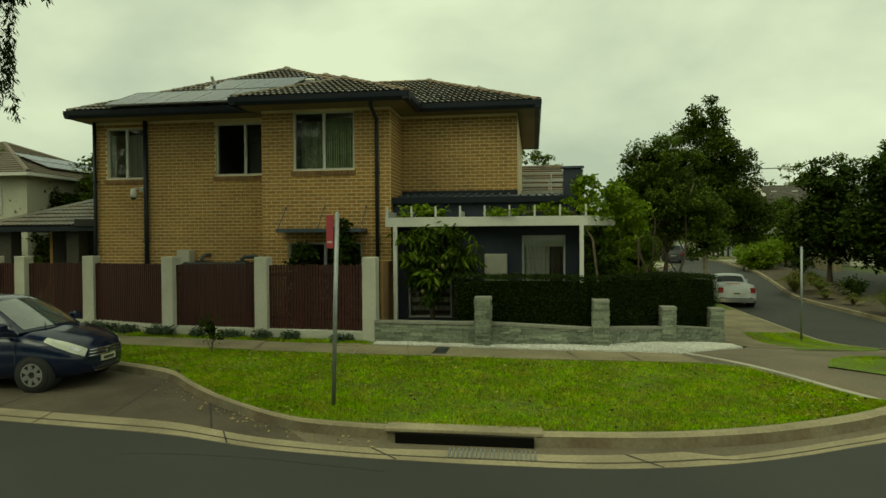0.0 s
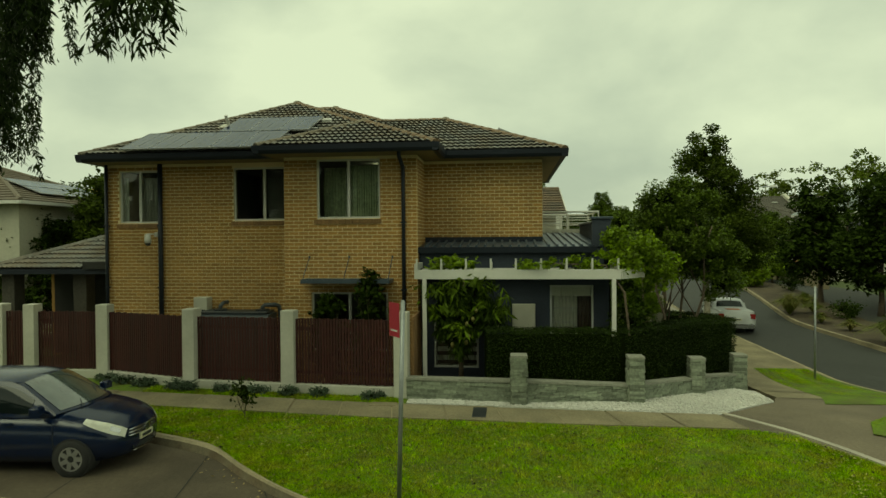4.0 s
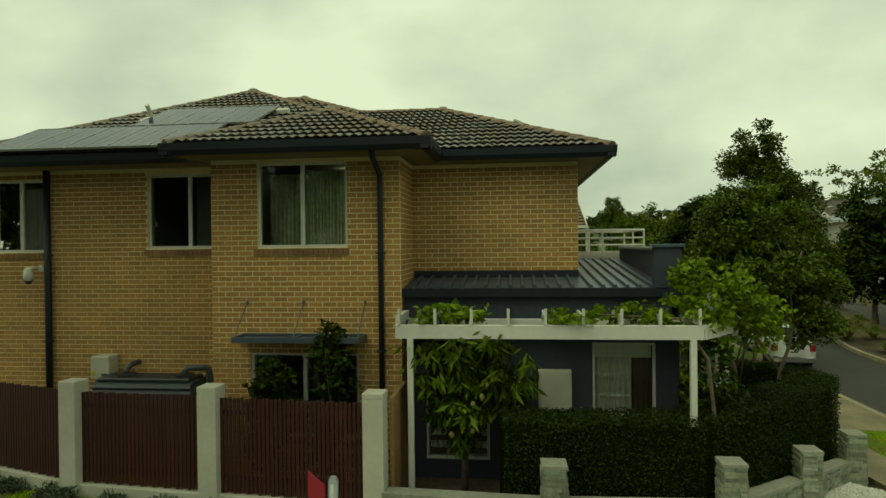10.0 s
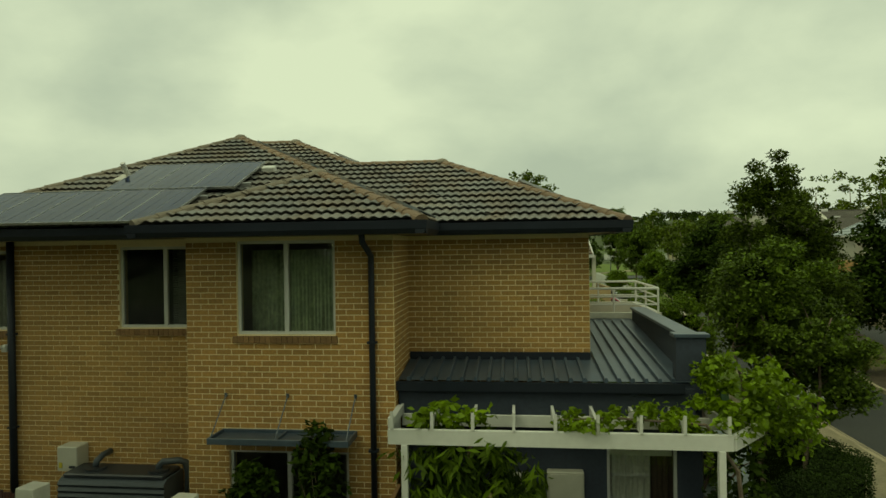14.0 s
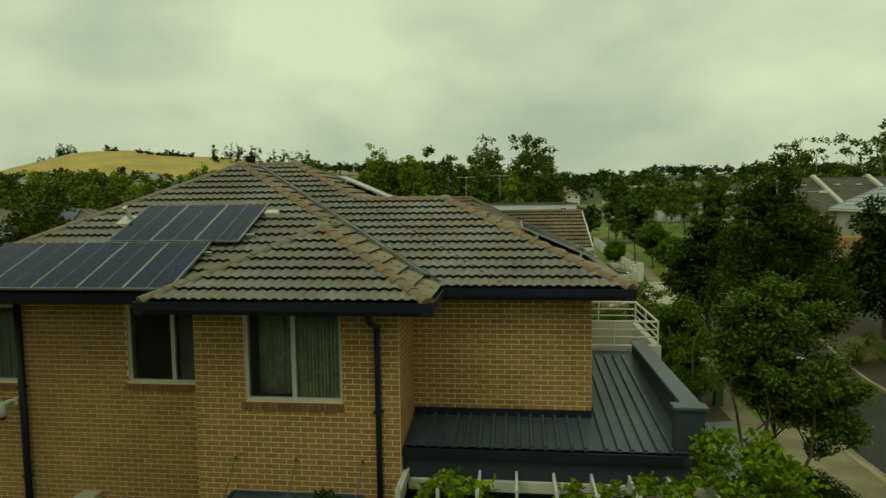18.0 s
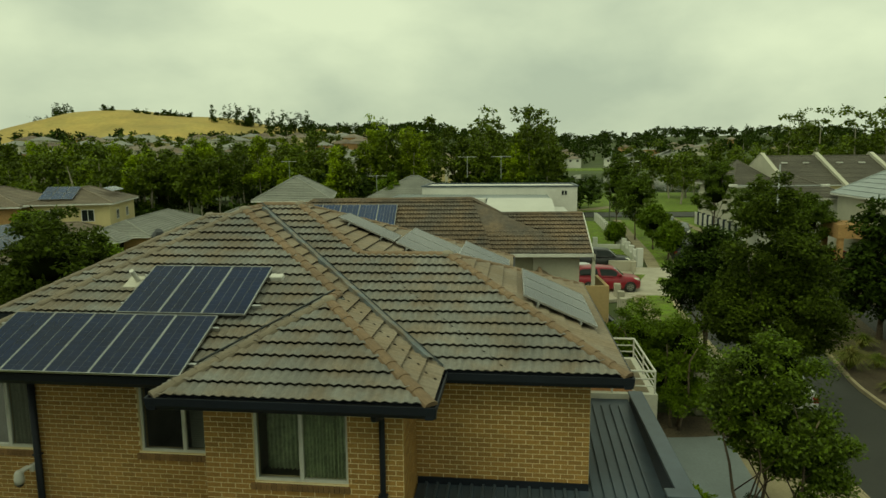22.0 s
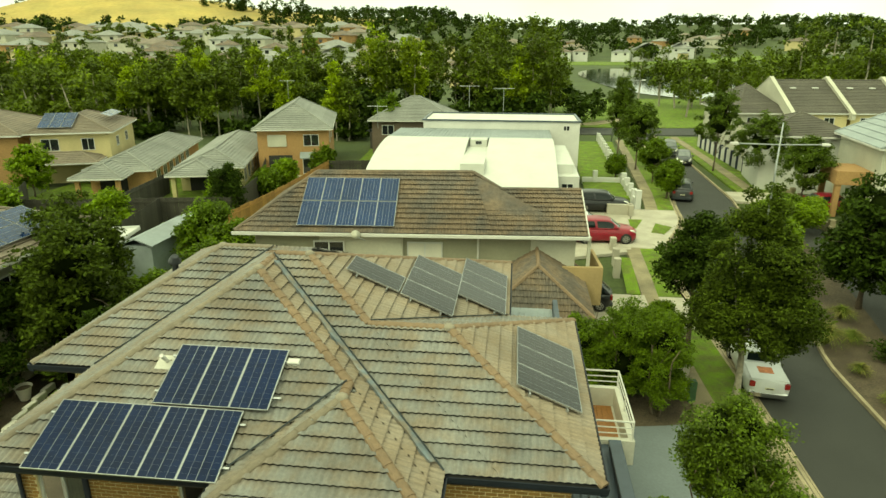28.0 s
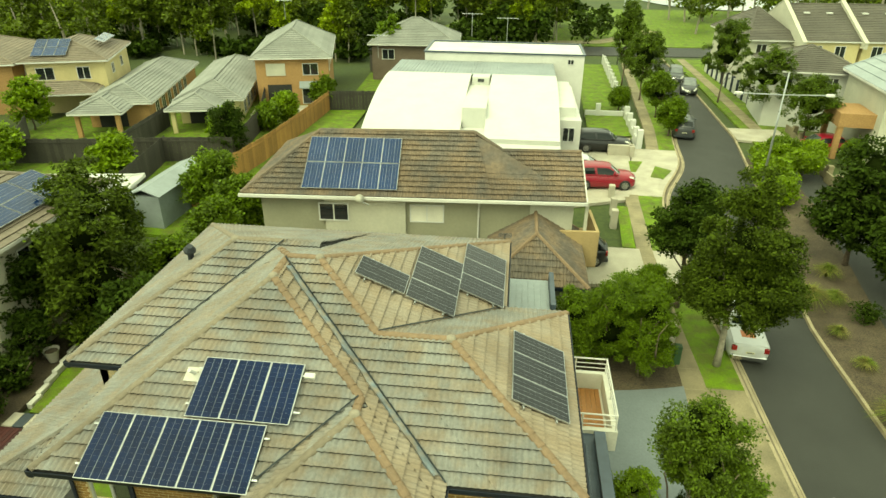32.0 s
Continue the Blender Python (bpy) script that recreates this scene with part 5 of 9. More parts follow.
for i, (x, y, z0, z1) in enumerate(PIERS):
    stone_pier(x, y, z0, z1, 10 * i + 3)
for i, ((ax, ay, a0, a1), (bx, by, b0, b1)) in enumerate(zip([(-3.42, 13.42, 0.03, 0.45)] + PIERS, PIERS)):
    w = thing("stone_wall", "low garden wall of stacked grey-green stone with a flat coping", "garden wall", "low stone walls")
    d = Vector((bx - ax, by - ay, 0)).normalized()
    a, b = Vector((ax, ay, 0)) + d * (0.15 if i else 0.0), Vector((bx, by, 0)) - d * 0.15
    rot = Matrix.Translation(a) @ Matrix.Rotation(math.atan2(d.y, d.x), 4, "Z")
    n = (b - a).length
    ta, tb = a0 + 0.38, b0 + 0.38
    body = Mesh().add([tuple(rot @ Vector(v)) for v in ((0, 0, a0 - 0.2), (n, 0, b0 - 0.2), (n, 0.2, b0 - 0.2), (0, 0.2, a0 - 0.2), (0, 0, ta), (n, 0, tb), (n, 0.2, tb), (0, 0.2, ta))],
                      [(0, 1, 5, 4), (1, 2, 6, 5), (2, 3, 7, 6), (3, 0, 4, 7), (4, 5, 6, 7), (3, 2, 1, 0)])
    part("core", body, M_STONE_CAP, w)
    cop = Mesh().add([tuple(rot @ Vector(v)) for v in ((0, -0.04, ta + 0.002), (n, -0.04, tb + 0.002), (n, 0.22, tb + 0.002), (0, 0.22, ta + 0.002), (0, -0.04, ta + 0.05), (n, -0.04, tb + 0.05), (n, 0.22, tb + 0.05), (0, 0.22, ta + 0.05))],
                     [(0, 1, 5, 4), (1, 2, 6, 5), (2, 3, 7, 6), (3, 0, 4, 7), (4, 5, 6, 7), (3, 2, 1, 0)])
    part("coping", cop, M_STONE_CAP, w, "flat stone coping")
    stone_courses(w, tuple(a.xy), tuple(b.xy), a0 - 0.02, b0 - 0.02, ta, tb, 100 + i)


def leaf_object(name, points, size, material, label="", parent=None, category="", stretch=1.6, droop=0.3, seed=1, flat=0.5, kind="", wide=0.42, up=0.0):
    v, f = leaf_quads(points, size, stretch, droop, seed, flat, wide, up)
    ob = new(name, array_mesh(name, v, f, material))
    if parent:
        ob.parent = parent
    return tagged(ob, label, category, kind=kind)


def hedge(line, width, top, label, n_leaf, seed):
    """A clipped hedge along a line of (x, y): an inner body, near-black for the shade among its twigs, with leaves all
    over it.
    """
    h = thing("hedge", label, "hedge")
    r = np.random.default_rng(seed)
    c = resample(line, 60)
    t = np.gradient(c, axis=0)
    t /= np.linalg.norm(t, axis=1)[:, None]
    s = np.stack([-t[:, 1], t[:, 0]], 1)
    m = Mesh()
    for i in range(60):
        z0 = ground_z(*c[i]) - 0.05
        z1 = top + 0.38 * ground_z(*c[i]) - 0.12
        for q, z in ((-1, z0), (-1, z1), (1, z1), (1, z0)):
            x, y = c[i] + s[i] * q * (width / 2 - 0.1)
            m.v.append((x, y, z))
    m.f = [(i * 4 + k, i * 4 + k + 1, i * 4 + 5 + k, i * 4 + 4 + k) for i in range(59) for k in range(3)] + [(0, 1, 2, 3), (236, 237, 238, 239)]
    part("inner_growth", m, M_SHADE_CORE, h)
    u = r.uniform(0, 59, n_leaf)
    i = u.astype(int)
    side = r.choice(3, n_leaf, p=[0.4, 0.25, 0.35])
    cc, ss = c[i] + (c[i + 1] - c[i]) * (u - i)[:, None], s[i]
    lump = np.array([noise.noise((a * 1.4, b * 1.4, 3.0)) for a, b in cc]) * 0.05
    across = np.where(side == 0, -width / 2, np.where(side == 1, width / 2, r.uniform(-width / 2, width / 2, n_leaf))) + r.normal(0, 0.025, n_leaf)
    level = np.array([top - 0.62 * ground_z(a, b) for a, b in cc])
    high = np.where(side == 2, level, r.uniform(0.02, 1, n_leaf) * level) + np.where(side == 2, r.normal(0, 0.025, n_leaf) + lump, 0)
    p = cc + ss * (across + np.where(side < 2, np.sign(across) * lump, 0))[:, None]
    g = np.array([ground_z(a, b) for a, b in p])
    leaf_object("leaves", np.c_[p, g + high], 0.03, M_LEAF_HEDGE, parent=h, seed=seed, droop=-0.15, stretch=1.4)
    return h


hedge([(-1.75, 14.0), (1.0, 14.32), (1.75, 14.95), (2.85, 16.2), (4.0, 17.5), (4.65, 18.6), (4.4, 19.6), (3.6, 20.2)], 0.85, 1.40, "dense dark green clipped hedge behind the stone wall", 48000, 5)

# pergola
perg = thing("pergola", "white painted timber pergola before the dark wall", "pergola")
part("front_beam", Mesh().bevel_box(-3.36, 14.22, 2.51, 1.2, 14.28, 2.72, 0.008), M_WHITE, perg)
part("back_beam", Mesh().bevel_box(-3.3, 15.02, 2.55, 1.7, 15.07, 2.72, 0.008), M_WHITE, perg)
part("end_beam", Mesh().bevel_box(-3.37, 14.285, 2.51, -3.32, 15.02, 2.86, 0.008), M_WHITE, perg)
part("end_beam", Mesh().bevel_box(0, -0.03, 2.51, 0.98, 0.03, 2.72, 0.008, Matrix.Translation((1.21, 14.26, 0)) @ Matrix.Rotation(radians(50), 4, "Z")), M_WHITE, perg, "white end beam running back at an angle")
for i in range(9):
    x = -3.32 + i * 0.555
    part("rafter", Mesh().prism([(14.2, 2.722), (14.2, 2.97), (14.3, 2.86), (15.25, 2.86), (15.25, 2.722)], x, x + 0.04, "x"), M_WHITE, perg)
for x, y in ((-3.13, 14.25), (1.05, 14.25)):
    part("post", Mesh().bevel_box(x - 0.045, y - 0.045, -0.2, x + 0.045, y + 0.045, 2.508, 0.006), M_WHITE, perg)

# ---- things on and by the house wall ----
tank = thing("water_tank", "slim ribbed slate-coloured rainwater tank against the wall", "water tank")
tm = Mesh()
prof = []
for k in range(33):
    prof.append((15.02 - 0.03 * (k % 2), 0.02 + k * 0.048))
tm.prism(prof + [(15.1, 1.60), (15.6, 1.60), (15.6, 0.02)], -8.9, -7.1, "x")
part("body", tm, M_TANK, tank)
part("lid", Mesh().bevel_box(-8.86, 15.06, 1.602, -7.14, 15.58, 1.66, 0.02), M_PLASTIC, tank)
for x in (-8.45, -7.35):
    part("strainer", Mesh().tube([(x, 15.3, 1.66), (x, 15.3, 1.70)], 0.17, 18), M_PLASTIC, tank)
part("inlet_pipe", Mesh().tube([(-7.35, 15.3, 1.68), (-7.35, 15.3, 1.74), (-7.3, 15.32, 1.80), (-7.05, 15.4, 1.80), (-6.98, 15.45, 1.76), (-6.97, 15.5, 1.6), (-6.97, 15.5, 0.9)], 0.055, 12), M_TANK, tank, "slate plastic elbow pipe", smooth=True)
part("overflow_pipe", Mesh().tube([(-8.45, 15.3, 1.7), (-8.45, 15.32, 1.78), (-8.43, 15.45, 1.84), (-8.43, 15.66, 1.84)], 0.05, 10), M_TANK, tank, smooth=True)
box = thing("wall_box", "beige metal pump controller box on the brick wall", "electrical box")
part("case", Mesh().bevel_box(-9.2, 15.38, 1.58, -8.84, 15.685, 1.98, 0.015), M_BEIGE, box)
part("label_plate", Mesh().box(-9.16, 15.372, 1.63, -9.1, 15.38, 1.72), mat("yellow_label", (0.6, 0.5, 0.05), 0.6), box)
part("label_plate", Mesh().box(-8.98, 15.372, 1.63, -8.87, 15.38, 1.67), M_PLASTIC, box)
ac = thing("air_conditioner", "beige air conditioner unit behind the fence", "air conditioner")
part("case", Mesh().bevel_box(-11.35, 15.3, 0.6, -10.6, 15.62, 1.34, 0.02), M_BEIGE, ac)
part("fan_grille", Mesh().tube([(-11.0, 15.295, 0.95), (-11.0, 15.28, 0.95)], [0.25, 0.24], 20), M_PLASTIC, ac)
part("leg", Mesh().box(-11.25, 15.35, 0, -11.15, 15.6, 0.6).box(-10.8, 15.35, 0, -10.7, 15.6, 0.6), M_GALV, ac)
cam_dome = thing("security_lamp", "white wall-mounted dome security fixture", "security camera")
part("bracket", Mesh().bevel_box(-10.33, 15.55, 3.52, -10.25, 15.69, 3.64, 0.01).box(-10.42, 15.4, 3.58, -10.30, 15.6, 3.61), M_WHITE, cam_dome)
part("housing", Mesh().tube([(-10.42, 15.42, 3.6), (-10.42, 15.42, 3.56), (-10.42, 15.42, 3.45), (-10.42, 15.42, 3.36)], [0.04, 0.07, 0.085, 0.08], 14), M_WHITE, cam_dome, smooth=True)
part("dome", Mesh().tube([(-10.42, 15.42, 3.36), (-10.42, 15.42, 3.32), (-10.42, 15.42, 3.29)], [0.075, 0.055, 0.02], 14), M_PLASTIC, cam_dome, smooth=True)
for x0, x1, z0, z1, lab in ((-1.16, -0.62, 1.2, 1.86, "cream metal meter box on the dark wall"), (-1.75, -1.45, 1.25, 1.8, "small cream meter box behind the leaves")):
    mb = thing("meter_box", lab, "meter box")
    part("case", Mesh().bevel_box(x0, 15.14, z0, x1, 15.298, z1, 0.012), M_BEIGE, mb)
    part("door", Mesh().bevel_box(x0 + 0.03, 15.125, z0 + 0.03, x1 - 0.03, 15.139, z1 - 0.03, 0.004), M_BEIGE, mb)

# ---- street sign poles ----
sign = thing("street_sign", "narrow red street sign on a galvanised pole in the lawn", "street sign")
part("pole", Mesh().tube([(-2.67, 8.2, -0.1), (-2.60, 8.22, 2.58)], 0.03, 12), M_GALV, sign, smooth=True)
part("cap", Mesh().tube([(-2.60, 8.22, 2.58), (-2.60, 8.22, 2.61)], [0.032, 0.02], 12), M_GALV, sign)
srot = Matrix.Translation((-2.645, 8.2, 2.12)) @ Matrix.Rotation(radians(127), 4, "Z")
plate = part("plate", Mesh().bevel_box(0, -0.004, 0, 0.29, 0.004, 0.45, 0.003, srot), M_RED_SIGN, sign, "red sign plate seen nearly edge on")
part("line", Mesh().box(0.05, 0.005, 0.07, 0.24, 0.007, 0.095, srot).box(0.05, -0.007, 0.07, 0.24, -0.005, 0.095, srot), M_WHITE, plate)
pole2 = thing("sign_pole", "plain galvanised sign pole on the grass strip", "pole")
part("pole", Mesh().tube([(7.82, 20.0, -1.0), (7.80, 19.95, 1.93)], 0.032, 10), M_GALV, pole2, smooth=True)
for a, b, c, d, lab in ((-1.95, 12.05, -1.68, 12.75, "rusty dark steel service cover in the footpath"), (-4.1, 12.75, -3.55, 13.0, "rectangular concrete service pit lid")):
    tagged(part("service_cover", Mesh().bevel_box(a, b, ground_z(a, b) - 0.05, c, d, ground_z(a, b) + 0.032, 0.006), M_PLASTIC if a > -3 else M_CONC), lab, "service cover")

# the little garage roof on the left of the house
gar = thing("garage", "low garage with grey tiled roof beside the house", "garage")


def stepped_roof(mesh, poly, course=0.33, lip=0.04, wave=0.0):
    """A tiled slope on a flat polygon of 3D points whose first edge is its eave: one step for each course."""
    p = [Vector(q) for q in poly]
    along = (p[1] - p[0]).normalized()
    n = (p[1] - p[0]).cross(p[2] - p[0]).normalized()
    if n.z < 0:
        n = -n
    up = n.cross(along)
    if up.z < 0:
        up = -up
    flat = [((q - p[0]).dot(along), (q - p[0]).dot(up)) for q in p]
    top = max(v for _, v in flat)
    c = 0
    while c * course < top - 1e-4:
        lo, hi = c * course, min(top, (c + 1) * course)
        s = clip(clip(flat, (0, 1, -lo)), (0, -1, hi))
        c += 1
        if len(s) < 3:
            continue
        if wave:
            ends = [u for u, _ in s]
            for k in range(int(min(ends) / 0.0375) - 1, int(max(ends) / 0.0375) + 2):
                q = clip(clip(s, (1, 0, -k * 0.0375)), (-1, 0, (k + 1) * 0.0375))
                if len(q) < 3:
                    continue
                rise = [0.01 + lip * (1 - (v - lo) / course) + wave * (0.5 - 0.5 * math.cos(2 * math.pi * u / 0.15)) for u, v in q]
                mesh.add([tuple(p[0] + along * u + up * v + n * h) for (u, v), h in zip(q, rise)], [tuple(range(len(q)))])
                foot = [(u, h) for (u, v), h in zip(q, rise) if abs(v - lo) < 1e-5]
                if len(foot) >= 2:
                    (ua, ha), (ub, hb) = min(foot), max(foot)
                    e = [p[0] + along * u + up * (lo + d) + n * h for u, h, d in ((ua, ha, 0), (ub, hb, 0), (ub, hb - 0.012, 0), (ua, ha - 0.012, 0), (ua, 0.0, 0.08), (ub, 0.0, 0.08))]
                    mesh.add([tuple(w) for w in e], [(0, 1, 2, 3), (3, 2, 5, 4)])
            continue
        pts = [p[0] + along * u + up * v + n * (0.01 + lip * (1 - (v - lo) / course)) for u, v in s]
        mesh.add([tuple(q) for q in pts], [tuple(range(len(pts)))])
        low = [(u, v) for u, v in s if abs(v - lo) < 1e-5]
        if len(low) >= 2:
            (ua, _), (ub, _) = min(low), max(low)
            q = [p[0] + along * u + up * lo + n * h for u, h in ((ua, 0.01 + lip), (ub, 0.01 + lip), (ub, -0.01), (ua, -0.01))]
            mesh.add([tuple(w) for w in q], [(0, 1, 2, 3)])
    return mesh


def hip_roof(parent, x0, x1, y0, y1, eave, slope, material, m=None, ridge="x", gable=(False, False), course=0.33, lip=0.04, label="grey tiled hipped roof", cap=None, over=0.0, wave=0.0):
    """A hipped roof over a rectangle, with its ridge along x or y, and gables at either end if wanted."""
    w, l = (y1 - y0, x1 - x0) if ridge == "x" else (x1 - x0, y1 - y0)
    h = w / 2 * slope
    e0, e1 = (0 if gable[0] else w / 2), (0 if gable[1] else w / 2)
    if e0 + e1 > l:
        e0 = e1 = l / 2

    def at(u, v, z):
        q = Vector((x0 + u, y0 + v, z)) if ridge == "x" else Vector((x0 + v, y0 + u, z))
        return m @ q if m else q

    z1 = eave + h
    A, B, C, D, R, S = at(0, 0, eave), at(l, 0, eave), at(l, w, eave), at(0, w, eave), at(e0, w / 2, z1), at(l - e1, w / 2, z1)
    mesh = Mesh()
    for poly in ([A, B, S, R], [C, D, R, S], [D, A, R], [B, C, S]):
        if len({tuple(round(c, 3) for c in q) for q in poly}) > 2:
            stepped_roof(mesh, poly, course, lip, wave)
    under = Mesh().add([tuple(q - Vector((0, 0, 0.05))) for q in (A, B, C, D, R, S)], [(0, 1, 5, 4), (2, 3, 4, 5), (3, 0, 4), (1, 2, 5), (3, 2, 1, 0)])
    r = part("roof", under, material, parent, label, normals=False)
    part("roof_tiles", mesh, material, r, kind="stuff", normals=False)
    for a, b in ((A, R), (D, R), (B, S), (C, S), (R, S)):
        if (a - b).length > 0.3:
            part("ridge", Mesh().tube([tuple(a + Vector((0, 0, 0.04))), tuple(b + Vector((0, 0, 0.05)))], 0.09, 6), cap or material, r)
    for a, b in ((A, B), (B, C), (C, D), (D, A)):
        d = (b - a).normalized()
        o = d.cross(Vector((0, 0, 1))) * 0.05
        q = [a - o * 1.0, b - o * 1.0, b + o, a + o]
        g = Mesh().add([tuple(v + Vector((0, 0, -0.14))) for v in q] + [tuple(v + Vector((0, 0, 0.0))) for v in q], [(0, 1, 2, 3), (4, 5, 6, 7), (0, 1, 5, 4), (1, 2, 6, 5), (2, 3, 7, 6), (3, 0, 4, 7)])
        part("gutter", g, M_WHITE if cap is None else M_NAVY, r)
    return r


hip_roof(gar, -15.95, -11.5, 16.6, 22.3, 2.65, 0.40, M_TILE, cap=M_TILE, gable=(False, True), ridge="y", wave=0.04)
# posts and door take dark colours for the shade beneath this roof
for x, y in ((-15.5, 17.0), (-13.3, 17.0)):
    part("post", Mesh().bevel_box(x - 0.2, y - 0.2, -0.2, x + 0.2, y + 0.2, 2.55, 0.01), M_GREYTIMBER, gar)
part("wall", Mesh().box(-15.6, 21.8, -0.2, -12.0, 22.0, 2.6).box(-15.7, 18.8, -0.2, -15.6, 22.0, 2.6), M_BRICK, gar)
part("door", Mesh().box(-15.6, 18.8, -0.1, -12.2, 18.9, 2.5), M_DARK, gar, "garage door coloured near-black for the shade under the roof")

# the narrow side yard beyond the garage
ribbon("side_lawn", [(-19.2, 22.4), (-19.9, 26.5)], [(-17.2, 22.4), (-17.2, 26.5)], 0.03, M_GRASS, "narrow strip of green lawn beside the garage", n=12, across=5)
edging = thing("garden_edging", "pale stone edging along the side lawn", "edging")
for i in range(3, 9):
    part("edge_block", Mesh().bevel_box(-19.12 - i * 0.13, 20.7 + i * 0.66, -0.1, -18.9 - i * 0.13, 21.32 + i * 0.66, 0.14, 0.02), M_CREAM, edging)
pot = thing("garden_pot", "round pale garden pot standing at the lawn edge", "plant pot")
part("bowl", Mesh().tube([(-20.4, 25.5, 0.0), (-20.4, 25.5, 0.1), (-20.4, 25.5, 0.5), (-20.4, 25.5, 0.56)], [0.18, 0.2, 0.3, 0.33], 16, cap=False), M_CREAM, pot, smooth=True)
part("soil", Mesh().tube([(-20.4, 25.5, 0.44), (-20.4, 25.5, 0.47)], 0.26, 14), M_MULCH, pot)
deck = thing("side_deck", "red-brown timber deck beside the garage", "deck")
for i in range(18):
    part("board", Mesh().bevel_box(-19.9 + i * 0.15, 18.6, 0.0, -19.76 + i * 0.15, 21.5, 0.1, 0.006), M_MAROON, deck)
paving = tagged(new("side_paving_pavement"), "pale and dark paving squares beside the lawn", "pavement", kind="structure")
for i in range(6):
    part("tile", Mesh().bevel_box(-19.7 + i * 0.42, 21.6, -0.05, -19.3 + i * 0.42, 22.3, 0.06, 0.006), M_TANK if i % 3 == 1 else M_CONC_LIGHT, paving)
ribbon("side_garden_ground", [(-24, 17), (-24, 29)], [(-19.3, 17), (-20.1, 29)], 0.01, M_MULCH, "dark garden soil along the side yard", n=12, across=6)


# ---- neighbouring houses ----
M_ROOF_BROWN = mat("brown_roof_tile", (0.18, 0.128, 0.082), 0.75, var=0.3, scale=5, stain=0.35, stain_scale=0.35, island=0.15, bump=0.3, bump_scale=30, tint=(0.12, 0.10, 0.08))
M_ROOF_GREY = mat("grey_roof_tile", (0.262, 0.268, 0.242), 0.75, var=0.15, scale=5, stain=0.2, stain_scale=0.4, island=0.1)
M_ROOF_TAN = mat("tan_roof_tile", (0.225, 0.185, 0.14), 0.75, var=0.2, scale=5, stain=0.2, stain_scale=0.4, island=0.1)
M_RENDER = mat("pale_render", (0.60, 0.58, 0.47), 0.9, var=0.06, scale=8, stain=0.12)
M_OLIVE = mat("olive_render", (0.36, 0.35, 0.25), 0.9, var=0.06, scale=8, stain=0.12)
M_YELLOW = mat("yellow_render", (0.66, 0.56, 0.30), 0.9, var=0.06, scale=8, stain=0.12)
M_SNOW = mat("white_roof_sheet", (0.68, 0.68, 0.63), 0.6, var=0.03, scale=3, stain=0.05)
M_BRICK_FAR = mat("orange_brick", (0.46, 0.27, 0.115), 0.9, var=0.25, scale=14, stain=0.12, bump=0.3, bump_scale=40)
M_SHEET = mat("grey_roof_sheet", (0.30, 0.34, 0.35), 0.45, var=0.08, scale=4, stain=0.15)
M_TAN = mat("tan_render", (0.50, 0.36, 0.18), 0.9, var=0.08, scale=8, stain=0.12)
M_PANE = mat("dark_glass", (0.02, 0.025, 0.028), 0.06, spec=0.8, var=0.1)


def far_window(parent, rot, x, z, w, h, out, label="", frame_mat=None, pane_mat=None):
    """A framed window on a wall face; x along the wall, out is the wall's outward offset (negative y)."""
    t = 0.06
    win = part("window", Mesh().box(x, out - 0.05, z, x + t, out + 0.02, z + h, rot).box(x + w - t, out - 0.05, z, x + w, out + 0.02, z + h, rot).box(x + t, out - 0.05, z + h - t, x + w - t, out + 0.02, z + h, rot)
               .box(x + t, out - 0.05, z, x + w - t, out + 0.02, z + t, rot).box(x + w / 2 - 0.03, out - 0.045, z + t, x + w / 2 + 0.03, out + 0.02, z + h - t, rot), frame_mat or M_FRAME, parent, label)
    part("pane", Mesh().box(x + t, out - 0.02, z + t, x + w - t, out + 0.01, z + h - t, rot), pane_mat or M_PANE, win)
    return win


def far_house(label, x, y, turn, w, l, eave, slope, wall_mat, roof_mat, front=(), right=(), ridge="y", name="house", over=0.45, base=None, cap=None, gable=(False, False), course=0.33):
    """A house with its front-left corner at x, y, turned by degrees; w along its front, l deep. Windows: (x, z, w, h)."""
    z0 = ground_z(x, y) if base is None else base
    h = thing(name, label, "house")
    m = Matrix.Translation((x, y, z0)) @ Matrix.Rotation(radians(turn), 4, "Z")
    part("wall", Mesh().box(0, 0, -1.0, w, l, eave - 0.05, m), wall_mat, h)
    hip_roof(h, -over, w + over, -over, l + over, eave, slope, roof_mat, m, ridge=ridge, cap=cap, gable=gable, course=course, lip=0.05)
    for a, b, c, d in front:
        far_window(h, m, a, b, c, d, 0.0)
    mr = m @ Matrix.Translation((w, 0, 0)) @ Matrix.Rotation(radians(90), 4, "Z")
    for a, b, c, d in right:
        far_window(h, mr, a, b, c, d, 0.0)
    return h, m


# the long house behind with its own solar panels
n1 = thing("house", "two-storey rendered house with weathered brown tiled roof", "house")
M1 = Matrix.Translation((1.8, 34.4, 0)) @ Matrix.Rotation(radians(3.6), 4, "Z")
part("wall", Mesh().box(-15.9, 0.5, -1.0, -2.6, 8.2, 4.6, M1), M_OLIVE, n1, "olive rendered wall")
part("white_bay", Mesh().box(-12.7, 0.30, -1.0, -8.7, 0.52, 4.6, M1), M_RENDER, n1, "pale rendered bay")
r1 = Mesh()
E1 = 4.72
pts = {k: M1 @ Vector(v) for k, v in {"fl": (-16.7, 0, E1), "fm": (-4.4, 0, E1), "fr": (0, 0, E1), "rl": (-13.4, 3.6, 6.9), "rr": (-5.4, 3.6, 6.95), "rv": (-4.0, 2.9, 6.25), "gr": (0, 2.9, 6.25), "bl": (-16.7, 8.6, E1), "bm": (-4.4, 8.6, E1), "br": (0, 5.8, E1), "bv": (-4.0, 5.8, E1)}.items()}
